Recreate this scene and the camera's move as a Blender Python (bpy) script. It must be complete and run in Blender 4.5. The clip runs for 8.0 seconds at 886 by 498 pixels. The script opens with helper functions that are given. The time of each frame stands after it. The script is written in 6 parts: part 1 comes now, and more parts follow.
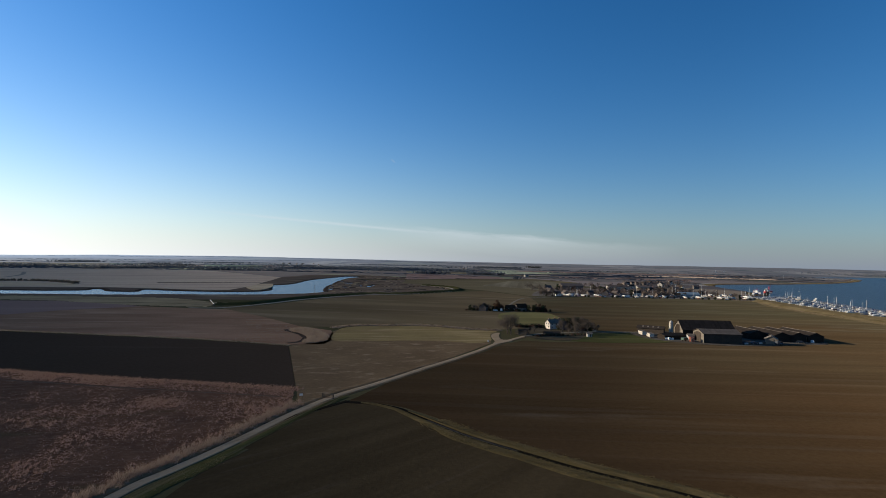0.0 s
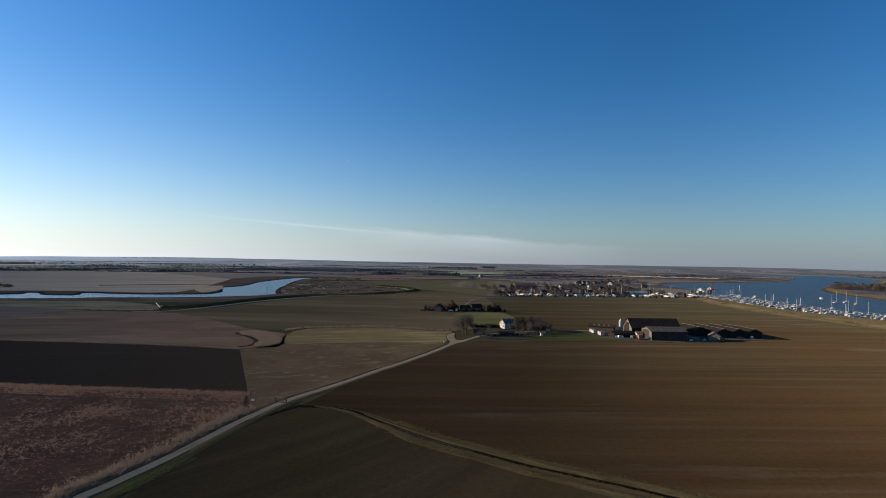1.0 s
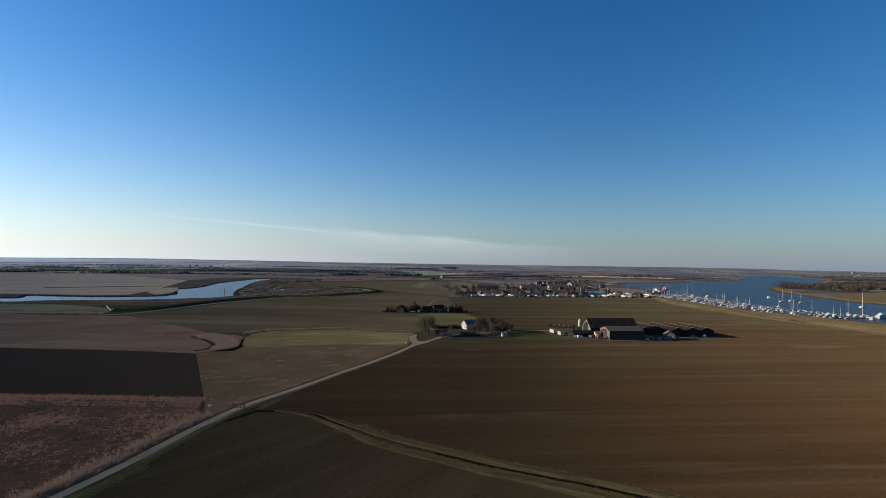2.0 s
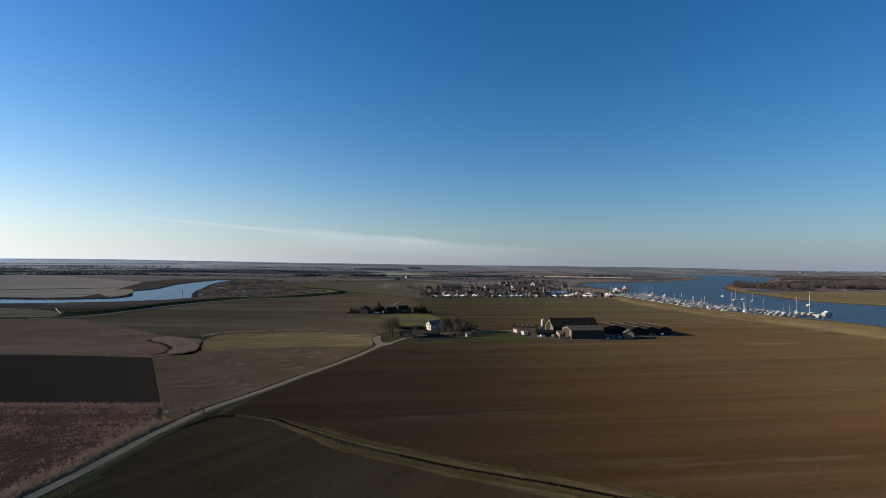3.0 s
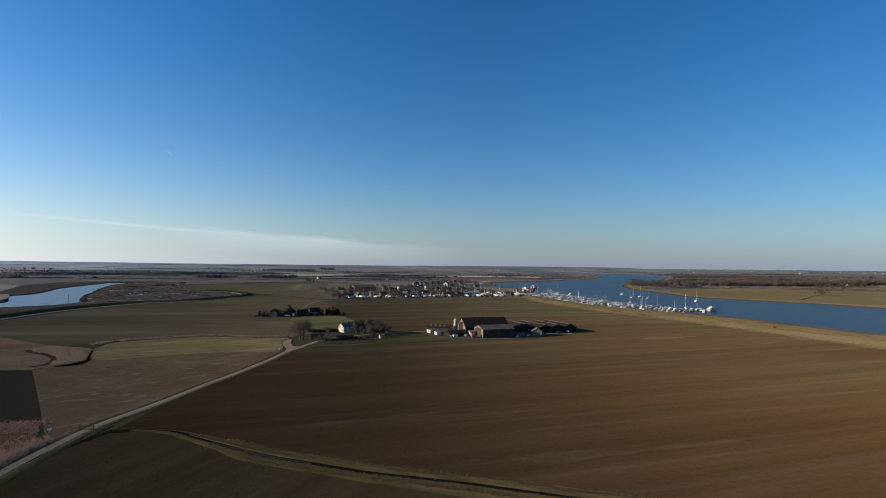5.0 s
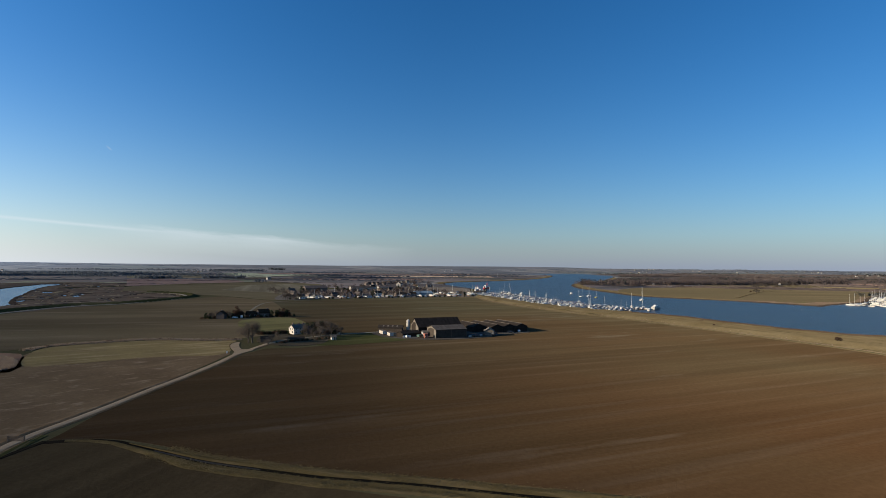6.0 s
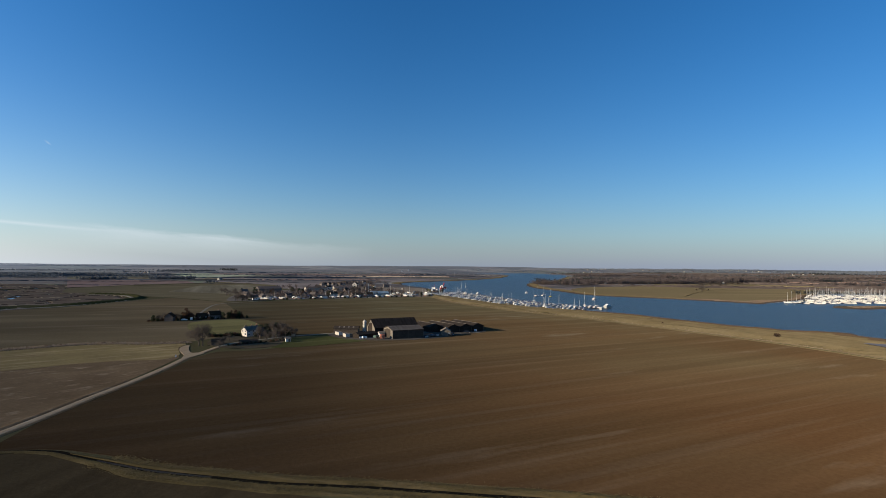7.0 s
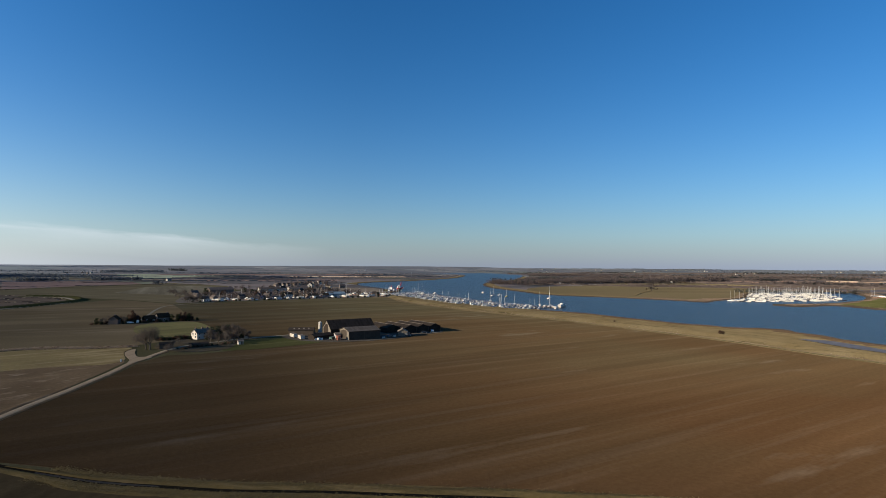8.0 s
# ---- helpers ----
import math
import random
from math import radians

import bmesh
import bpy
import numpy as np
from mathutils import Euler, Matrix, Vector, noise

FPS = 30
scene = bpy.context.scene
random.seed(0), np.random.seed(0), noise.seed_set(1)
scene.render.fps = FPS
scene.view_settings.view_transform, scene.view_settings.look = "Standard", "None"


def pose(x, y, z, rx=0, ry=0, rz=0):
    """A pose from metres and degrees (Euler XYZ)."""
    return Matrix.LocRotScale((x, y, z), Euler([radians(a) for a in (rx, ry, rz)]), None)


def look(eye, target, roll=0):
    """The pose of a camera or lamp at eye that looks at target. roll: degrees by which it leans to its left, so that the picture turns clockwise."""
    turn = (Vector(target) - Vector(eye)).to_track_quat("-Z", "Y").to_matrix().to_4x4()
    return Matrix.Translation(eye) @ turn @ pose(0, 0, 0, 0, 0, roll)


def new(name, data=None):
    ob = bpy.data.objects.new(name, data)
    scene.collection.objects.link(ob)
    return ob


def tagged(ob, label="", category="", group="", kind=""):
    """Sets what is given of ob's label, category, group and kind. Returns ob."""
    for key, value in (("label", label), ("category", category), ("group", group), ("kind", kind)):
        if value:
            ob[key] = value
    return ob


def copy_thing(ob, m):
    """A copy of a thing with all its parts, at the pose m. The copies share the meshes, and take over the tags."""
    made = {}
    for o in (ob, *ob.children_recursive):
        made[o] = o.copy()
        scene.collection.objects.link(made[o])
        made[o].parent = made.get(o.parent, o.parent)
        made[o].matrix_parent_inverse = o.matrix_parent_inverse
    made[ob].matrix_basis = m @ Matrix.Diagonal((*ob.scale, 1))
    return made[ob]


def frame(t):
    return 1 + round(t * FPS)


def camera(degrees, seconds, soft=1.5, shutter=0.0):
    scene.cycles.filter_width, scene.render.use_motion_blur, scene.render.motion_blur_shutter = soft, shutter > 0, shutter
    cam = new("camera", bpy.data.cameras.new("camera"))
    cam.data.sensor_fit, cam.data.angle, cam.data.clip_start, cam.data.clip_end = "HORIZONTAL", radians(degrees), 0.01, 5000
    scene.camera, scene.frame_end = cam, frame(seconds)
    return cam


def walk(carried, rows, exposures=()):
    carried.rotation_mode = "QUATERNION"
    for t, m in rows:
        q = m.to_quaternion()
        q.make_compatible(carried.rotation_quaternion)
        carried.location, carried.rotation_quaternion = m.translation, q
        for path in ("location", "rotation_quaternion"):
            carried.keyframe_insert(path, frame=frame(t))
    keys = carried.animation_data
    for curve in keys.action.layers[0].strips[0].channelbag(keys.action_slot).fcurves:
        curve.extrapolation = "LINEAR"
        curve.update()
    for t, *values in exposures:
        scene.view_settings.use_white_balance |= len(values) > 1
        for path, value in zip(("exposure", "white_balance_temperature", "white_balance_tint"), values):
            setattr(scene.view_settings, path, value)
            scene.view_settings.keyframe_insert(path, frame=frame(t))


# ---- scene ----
cam = camera(76.48, 8.0, soft=0.75)
PATH = [
    (0.0, pose(0.00, 0.00, 42.00, 91.14, -1.22, -0.00)),
    (0.5, pose(-0.01, 0.02, 42.15, 91.22, -1.12, -2.01)),
    (1.0, pose(-0.02, 0.03, 42.30, 91.26, -1.01, -4.55)),
    (1.5, pose(-0.03, 0.05, 42.45, 91.33, -0.98, -6.55)),
    (3.0, pose(-0.06, 0.10, 42.90, 91.48, -0.85, -12.04)),
    (3.5, pose(-0.07, 0.12, 43.05, 91.51, -0.82, -13.79)),
    (4.0, pose(-0.09, 0.14, 43.20, 91.55, -0.77, -15.90)),
    (4.5, pose(-0.10, 0.15, 43.35, 91.58, -0.68, -18.21)),
    (6.0, pose(-0.13, 0.20, 43.80, 91.65, -0.58, -25.64)),
    (6.5, pose(-0.14, 0.22, 43.95, 91.67, -0.53, -27.42)),
    (7.0, pose(-0.15, 0.24, 44.10, 91.67, -0.48, -30.04)),
    (7.5, pose(-0.16, 0.25, 44.25, 91.68, -0.46, -32.11)),
    (8.0, pose(-0.17, 0.27, 44.40, 91.70, -0.41, -34.42)),
]
walk(cam, PATH, [(0.0, 0.47, 5770, 5), (4.0, 0.57, 5770, 5), (8.0, 0.66, 5770, 5)])

# ---- light ----
SUN_AZ, SUN_EL = radians(-76.0), radians(15.5)
world = bpy.data.worlds.new("world")
scene.world = world
world.use_nodes = True
wn, wl = world.node_tree.nodes, world.node_tree.links
wn.clear()


def wmath(op, a, b=None, c=None, clamp=False):
    n = wn.new("ShaderNodeMath")
    n.operation, n.use_clamp = op, clamp
    for i, v in enumerate((a, b, c)):
        if v is None:
            continue
        if isinstance(v, (int, float)):
            n.inputs[i].default_value = v
        else:
            wl.new(v, n.inputs[i])
    return n.outputs[0]


sky = wn.new("ShaderNodeTexSky")
sky.sky_type, sky.sun_disc = "NISHITA", False
sky.sun_elevation, sky.sun_rotation = SUN_EL, SUN_AZ
sky.altitude, sky.air_density, sky.dust_density, sky.ozone_density = 50, 1.0, 0.25, 4.0
coord = wn.new("ShaderNodeTexCoord")
sep = wn.new("ShaderNodeSeparateXYZ")
wl.new(coord.outputs["Generated"], sep.inputs[0])
az = wmath("MULTIPLY", wmath("ARCTAN2", sep.outputs[0], sep.outputs[1]), 57.2958)
el = wmath("MULTIPLY", wmath("ARCSINE", sep.outputs[2]), 57.2958)
# thin cirrus low over the horizon: a long streak that widens into a veil
stretch = wn.new("ShaderNodeCombineXYZ")
wl.new(wmath("MULTIPLY", az, 0.16), stretch.inputs[0])
wl.new(wmath("ADD", wmath("MULTIPLY", el, 1.1), wmath("MULTIPLY", az, 0.07)), stretch.inputs[1])
wisp = wn.new("ShaderNodeTexNoise")
wisp.inputs["Scale"].default_value, wisp.inputs["Detail"].default_value, wisp.inputs["Roughness"].default_value = 1.0, 6, 0.6
wl.new(stretch.outputs[0], wisp.inputs["Vector"])
top_line = wmath("ADD", wmath("MULTIPLY", az, -0.062), 3.25)
under = wmath("SUBTRACT", wmath("ADD", top_line, wmath("MULTIPLY", wmath("SUBTRACT", wisp.outputs[0], 0.5), 1.0)), el)
veil = wmath("MULTIPLY", wmath("MULTIPLY", under, 2.2, clamp=True), wmath("SUBTRACT", 1.0, wmath("MULTIPLY", under, 0.42), clamp=True))
veil = wmath("MULTIPLY", veil, wmath("MULTIPLY", wmath("ADD", az, 7.0), 0.14, clamp=True))
veil = wmath("MULTIPLY", veil, wmath("MULTIPLY", wmath("SUBTRACT", 23.0, az), 0.07, clamp=True))
off = wmath("ABSOLUTE", wmath("SUBTRACT", wmath("SUBTRACT", el, 2.72), wmath("MULTIPLY", az, -0.064)))
streak = wmath("SUBTRACT", 1.0, wmath("MULTIPLY", off, 5.0), clamp=True)
streak = wmath("MULTIPLY", streak, wmath("MULTIPLY", wmath("ADD", az, 24.0), 0.12, clamp=True))
streak = wmath("MULTIPLY", streak, wmath("MULTIPLY", wmath("SUBTRACT", 0.0, az), 0.16, clamp=True))
trail = wmath("SUBTRACT", 1.0, wmath("MULTIPLY", wmath("ABSOLUTE", wmath("ADD", wmath("SUBTRACT", el, 9.9), wmath("MULTIPLY", wmath("ADD", az, 5.3), 0.75))), 14.0), clamp=True)
trail = wmath("MULTIPLY", trail, wmath("SUBTRACT", 1.0, wmath("MULTIPLY", wmath("ABSOLUTE", wmath("ADD", az, 5.3)), 4.0), clamp=True))
cover = wmath("ADD", wmath("MULTIPLY", veil, wmath("MULTIPLY_ADD", wisp.outputs[0], 0.8, 0.05)), wmath("MULTIPLY", streak, wmath("MULTIPLY", wisp.outputs[0], 0.75)))
cover = wmath("MULTIPLY", wmath("ADD", cover, wmath("MULTIPLY", trail, 0.5)), 0.95, clamp=True)
# winter haze low over the horizon, whiter and deeper towards the sun
toward = wmath("COSINE", wmath("SUBTRACT", wmath("MULTIPLY", az, 0.0174533), SUN_AZ))
depth = wmath("MULTIPLY_ADD", wmath("MAXIMUM", toward, 0.0), 2.2, 4.0)
thick = wmath("MULTIPLY", wmath("EXPONENT", wmath("MULTIPLY", wmath("DIVIDE", wmath("MAXIMUM", el, 0.0), depth), -1.0)), 0.94)
lum = wmath("ADD", wmath("ADD", wmath("MULTIPLY", wmath("MULTIPLY", toward, toward), 3.9), wmath("MULTIPLY", toward, 3.4)), wmath("MULTIPLY_ADD", wmath("POWER", wmath("MAXIMUM", toward, 0.0), 2.0), 3.2, 3.5))
tone = wn.new("ShaderNodeCombineXYZ")
wl.new(wmath("MULTIPLY", lum, wmath("MULTIPLY_ADD", wmath("MAXIMUM", toward, -0.2), 0.14, 0.98)), tone.inputs[0])
wl.new(lum, tone.inputs[1])
wl.new(wmath("MULTIPLY", lum, wmath("MULTIPLY_ADD", wmath("MAXIMUM", toward, -0.6), -0.21, 1.06)), tone.inputs[2])
rich = wn.new("ShaderNodeHueSaturation")
rich.inputs["Hue"].default_value, rich.inputs["Saturation"].default_value = 0.504, 1.2
wl.new(sky.outputs[0], rich.inputs["Color"])
hazy = wn.new("ShaderNodeMix")
hazy.data_type = "RGBA"
wl.new(thick, hazy.inputs[0])
# the sky brightens towards the sun
bright = wn.new("ShaderNodeVectorMath")
bright.operation = "SCALE"
wl.new(rich.outputs[0], bright.inputs[0])
wl.new(wmath("MULTIPLY_ADD", wmath("MAXIMUM", wmath("ADD", toward, 0.2), 0.0), 0.36, 1.0), bright.inputs["Scale"])
wl.new(bright.outputs[0], hazy.inputs[6])
wl.new(tone.outputs[0], hazy.inputs[7])
blend = wn.new("ShaderNodeMix")
blend.data_type = "RGBA"
wl.new(cover, blend.inputs[0])
wl.new(hazy.outputs[2], blend.inputs[6])
blend.inputs[7].default_value = (7.3, 7.1, 6.9, 1)
back = wn.new("ShaderNodeBackground")
back.inputs[1].default_value = 0.075
wl.new(blend.outputs[2], back.inputs[0])
wl.new(back.outputs[0], wn.new("ShaderNodeOutputWorld").inputs[0])

sun = new("sun", bpy.data.lights.new("sun", "SUN"))
sun.data.energy, sun.data.angle, sun.data.color = 5.0, radians(0.53), (1.0, 0.79, 0.54)
sun.matrix_world = look((0, 0, 0), (-math.sin(SUN_AZ) * math.cos(SUN_EL), -math.cos(SUN_AZ) * math.cos(SUN_EL), -math.sin(SUN_EL)))

# ---- materials ----
rnd = random.Random(4)
nrs = np.random.RandomState(7)


def node_set(name):
    m = bpy.data.materials.new(name)
    m.use_nodes = True
    return m, m.node_tree.nodes, m.node_tree.links, m.node_tree.nodes["Principled BSDF"]


def noise_tex(n, l, vec, scale, detail=4, rough=0.55):
    t = n.new("ShaderNodeTexNoise")
    t.inputs["Scale"].default_value, t.inputs["Detail"].default_value, t.inputs["Roughness"].default_value = scale, detail, rough
    l.new(vec, t.inputs["Vector"])
    return t.outputs[0]


def ramp(n, l, value, lo, hi):
    r = n.new("ShaderNodeMapRange")
    r.inputs[1].default_value, r.inputs[2].default_value = lo, hi
    l.new(value, r.inputs[0])
    return r.outputs[0]


def mixed(n, l, fac, a, b, mode="MIX"):
    x = n.new("ShaderNodeMix")
    x.data_type, x.blend_type = "RGBA", mode
    for i, v in ((0, fac), (6, a), (7, b)):
        if isinstance(v, (int, float)):
            x.inputs[i].default_value = v
        elif isinstance(v, tuple):
            x.inputs[i].default_value = (*v, 1)
        else:
            l.new(v, x.inputs[i])
    return x.outputs[2]


def bumped(n, l, bsdf, height, strength, dist):
    b = n.new("ShaderNodeBump")
    b.inputs["Strength"].default_value, b.inputs["Distance"].default_value = strength, dist
    l.new(height, b.inputs["Height"])
    l.new(b.outputs[0], bsdf.inputs["Normal"])


def earth(name, a, b, c=None, patch=0.012, angle=None, period=0.12, longer=14, grain=0.7, bump=0.5, cut=(0.52, 0.72), spots=None, band=0.0, dimmed=None, north=None):
    """Ground cover: two tones in broad patches, drill lines or streaks of a third along one direction, fine grain."""
    m, n, l, p = node_set(name)
    pos = n.new("ShaderNodeNewGeometry").outputs["Position"]
    col = mixed(n, l, ramp(n, l, noise_tex(n, l, pos, patch, 5), 0.36, 0.64), a, b)
    if c:
        mp = n.new("ShaderNodeMapping")
        mp.vector_type = "TEXTURE"
        mp.inputs["Rotation"].default_value = (0, 0, radians(angle or 0))
        mp.inputs["Scale"].default_value = (longer / period, 1 / period, 1 / period)
        l.new(pos, mp.inputs[0])
        col = mixed(n, l, ramp(n, l, noise_tex(n, l, mp.outputs[0], 1.0, 5, 0.6), *cut), col, c)
        if band:
            wide = n.new("ShaderNodeMapping")
            wide.vector_type = "TEXTURE"
            wide.inputs["Rotation"].default_value = (0, 0, radians((angle or 0) + 0.8))
            wide.inputs["Scale"].default_value = (2.2 * longer / period, 2.6 / period, 1 / period)
            wide.inputs["Location"].default_value = (31, 17, 0)
            l.new(pos, wide.inputs[0])
            col = mixed(n, l, ramp(n, l, noise_tex(n, l, wide.outputs[0], 1.0, 4, 0.55), 0.4, 0.62), mixed(n, l, 1.0, col, (1 - band,) * 3, "MULTIPLY"), col)
    if spots:
        lie = n.new("ShaderNodeMapping")
        lie.vector_type = "TEXTURE"
        lie.inputs["Rotation"].default_value = (0, 0, radians(angle or 0))
        lie.inputs["Scale"].default_value = (3.0, 0.6, 1)
        l.new(pos, lie.inputs[0])
        col = mixed(n, l, ramp(n, l, noise_tex(n, l, lie.outputs[0], spots[1], 5, 0.6), spots[2], spots[2] + 0.14), col, spots[0])
    if dimmed:
        # darker round one corner: its own deep tone, and sunward dimming painted in
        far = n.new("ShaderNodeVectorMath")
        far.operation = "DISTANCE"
        far.inputs[1].default_value = dimmed[0]
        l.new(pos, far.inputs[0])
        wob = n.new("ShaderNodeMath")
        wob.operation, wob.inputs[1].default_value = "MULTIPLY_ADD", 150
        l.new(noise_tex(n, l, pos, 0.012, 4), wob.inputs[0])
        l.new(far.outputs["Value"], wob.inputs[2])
        col = mixed(n, l, 1.0, col, mixed(n, l, ramp(n, l, wob.outputs[0], dimmed[1] + 75, dimmed[2] + 75), (0.88, 0.91, 0.90), (1.14, 1.12, 1.08)), "MULTIPLY")
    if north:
        # the colour turns paler, greener and bluer towards the north-east
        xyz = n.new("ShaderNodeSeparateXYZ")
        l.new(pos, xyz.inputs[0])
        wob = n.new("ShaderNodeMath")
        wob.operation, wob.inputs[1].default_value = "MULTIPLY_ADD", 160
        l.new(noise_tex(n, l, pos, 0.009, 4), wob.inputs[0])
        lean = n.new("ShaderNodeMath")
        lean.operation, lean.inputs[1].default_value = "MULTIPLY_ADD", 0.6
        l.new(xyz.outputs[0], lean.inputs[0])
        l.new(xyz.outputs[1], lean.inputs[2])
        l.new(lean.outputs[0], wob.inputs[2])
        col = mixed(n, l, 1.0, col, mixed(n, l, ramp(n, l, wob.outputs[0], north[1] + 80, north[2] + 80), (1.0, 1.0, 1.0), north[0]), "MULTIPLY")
    fine = noise_tex(n, l, pos, grain, 5, 0.7)
    col = mixed(n, l, 1.0, col, mixed(n, l, ramp(n, l, fine, 0.3, 0.7), (0.86, 0.86, 0.86), (1.13, 1.13, 1.13)), "MULTIPLY")
    l.new(col, p.inputs["Base Color"])
    p.inputs["Roughness"].default_value, p.inputs["Diffuse Roughness"].default_value = 0.95, 1.0
    p.inputs["Specular IOR Level"].default_value = 0.0
    bumped(n, l, p, fine, bump * 0.55, 0.5)
    return m


def coat(name, base, vary=0.25, scale=1.5, rough=0.7, metal=0.0, bump=0.0, rand=0.0, spec=0.4):
    """Paint, cladding, bark and the like: one colour with stains at two sizes; rand varies it from object to object."""
    m, n, l, p = node_set(name)
    pos = n.new("ShaderNodeTexCoord").outputs["Object"]
    dark = tuple(v * (1 - vary) for v in base)
    col = mixed(n, l, ramp(n, l, noise_tex(n, l, pos, scale, 5, 0.65), 0.35, 0.68), dark, base)
    col = mixed(n, l, ramp(n, l, noise_tex(n, l, pos, scale * 0.17, 2), 0.3, 0.7), col, mixed(n, l, 1.0, col, (1.15, 1.13, 1.1), "MULTIPLY"))
    if rand:
        info = n.new("ShaderNodeObjectInfo")
        col = mixed(n, l, 1.0, col, mixed(n, l, info.outputs["Random"], (1 - rand,) * 3, (1 + rand,) * 3), "MULTIPLY")
    l.new(col, p.inputs["Base Color"])
    p.inputs["Roughness"].default_value, p.inputs["Metallic"].default_value, p.inputs["Specular IOR Level"].default_value = rough, metal, spec
    if bump:
        bumped(n, l, p, noise_tex(n, l, pos, scale * 4, 4), bump, 0.05)
    return m


def leafy(name, a, b):
    """Leaves and twigs: the tone changes from clump to clump."""
    m, n, l, p = node_set(name)
    isl = n.new("ShaderNodeNewGeometry").outputs["Random Per Island"]
    l.new(mixed(n, l, isl, a, b), p.inputs["Base Color"])
    p.inputs["Roughness"].default_value, p.inputs["Specular IOR Level"].default_value = 0.85, 0.2
    thru = n.new("ShaderNodeBsdfTranslucent")
    l.new(p.inputs["Base Color"].links[0].from_socket, thru.inputs[0])
    both = n.new("ShaderNodeMixShader")
    both.inputs[0].default_value = 0.4
    l.new(p.outputs[0], both.inputs[1])
    l.new(thru.outputs[0], both.inputs[2])
    l.new(both.outputs[0], n["Material Output"].inputs[0])
    return m


def farmland(name, glow=0.0, k=1.0):
    """Far country: a patchwork of ploughed, stubble and pasture fields, too far off to be told apart one by one."""
    m, n, l, p = node_set(name)
    pos = n.new("ShaderNodeNewGeometry").outputs["Position"]
    mp = n.new("ShaderNodeMapping")
    mp.inputs["Scale"].default_value = (1 / 330, 1 / 520, 0)
    mp.inputs["Rotation"].default_value = (0, 0, radians(12))
    l.new(pos, mp.inputs[0])
    v = n.new("ShaderNodeTexVoronoi")
    v.distance = "MINKOWSKI"
    v.inputs["Exponent"].default_value, v.inputs["Scale"].default_value = 4.0, 1.0
    l.new(mp.outputs[0], v.inputs["Vector"])
    r = n.new("ShaderNodeValToRGB")
    tones = ((0.0, (0.088, 0.072, 0.064)), (0.2, (0.170, 0.134, 0.112)), (0.38, (0.112, 0.104, 0.070)), (0.52, (0.235, 0.195, 0.158)),
             (0.66, (0.120, 0.098, 0.084)), (0.8, (0.150, 0.156, 0.092)), (0.92, (0.32, 0.28, 0.225)))
    r.color_ramp.interpolation = "CONSTANT"
    for i, (at, c) in enumerate(tones):
        e = r.color_ramp.elements[i] if i < 2 else r.color_ramp.elements.new(at)
        # with glow, haze is put into the tones by pulling them together
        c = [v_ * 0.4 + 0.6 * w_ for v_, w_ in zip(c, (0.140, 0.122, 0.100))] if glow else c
        e.position, e.color = at, (c[0] * k, c[1] * k, c[2] * k, 1)
    sepc = n.new("ShaderNodeSeparateColor")
    l.new(v.outputs["Color"], sepc.inputs[0])
    l.new(sepc.outputs[0], r.inputs[0])
    col = mixed(n, l, ramp(n, l, noise_tex(n, l, pos, 0.006, 6, 0.65), 0.5, 0.62), r.outputs[0], (0.075, 0.072, 0.062))
    l.new(col, p.inputs["Base Color"])
    p.inputs["Roughness"].default_value, p.inputs["Specular IOR Level"].default_value = 0.95, 0.1
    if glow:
        # haze painted as emission: more with distance, and towards the low western sun
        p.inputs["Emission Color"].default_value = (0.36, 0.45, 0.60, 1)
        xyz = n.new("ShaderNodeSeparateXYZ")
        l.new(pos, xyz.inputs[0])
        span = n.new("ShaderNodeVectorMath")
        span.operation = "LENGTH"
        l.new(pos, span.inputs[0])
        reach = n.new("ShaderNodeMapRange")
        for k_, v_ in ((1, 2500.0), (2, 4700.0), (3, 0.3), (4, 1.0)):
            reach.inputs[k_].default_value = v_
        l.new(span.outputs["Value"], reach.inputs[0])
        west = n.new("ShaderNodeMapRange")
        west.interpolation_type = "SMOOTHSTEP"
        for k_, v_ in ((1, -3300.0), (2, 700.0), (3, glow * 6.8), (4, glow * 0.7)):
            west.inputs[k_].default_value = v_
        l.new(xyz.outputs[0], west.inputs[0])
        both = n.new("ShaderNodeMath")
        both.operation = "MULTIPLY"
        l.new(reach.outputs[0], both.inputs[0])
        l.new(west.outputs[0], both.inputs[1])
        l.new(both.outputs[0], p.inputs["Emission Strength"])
    return m


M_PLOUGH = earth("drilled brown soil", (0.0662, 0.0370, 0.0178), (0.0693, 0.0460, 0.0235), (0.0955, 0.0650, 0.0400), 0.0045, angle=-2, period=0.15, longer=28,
                 cut=(0.53, 0.82), band=0.22, spots=((0.094, 0.068, 0.045), 0.03, 0.6), dimmed=((4, 152, 0), 45, 190), north=((1.20, 1.56, 1.72), 200, 630))
M_DARKGREEN = earth("young winter crop on dark soil", (0.0570, 0.0416, 0.0216), (0.0675, 0.0487, 0.0254), (0.0950, 0.0701, 0.0465), 0.014, angle=48, period=0.3, longer=22, cut=(0.58, 0.82), band=0.25)
M_SCRUB = earth("rough dead grass", (0.142, 0.077, 0.045), (0.099, 0.057, 0.036), (0.182, 0.106, 0.066), 0.05, angle=12, period=0.5, longer=2, grain=1.4, bump=0.95, cut=(0.5, 0.75), spots=((0.084, 0.065, 0.032), 0.05, 0.6))
M_BLACK = earth("freshly turned black soil", (0.0526, 0.0372, 0.0250), (0.0611, 0.0426, 0.0290), (0.0743, 0.0519, 0.0360), 0.008, angle=4, period=0.12, longer=20, cut=(0.6, 0.85))
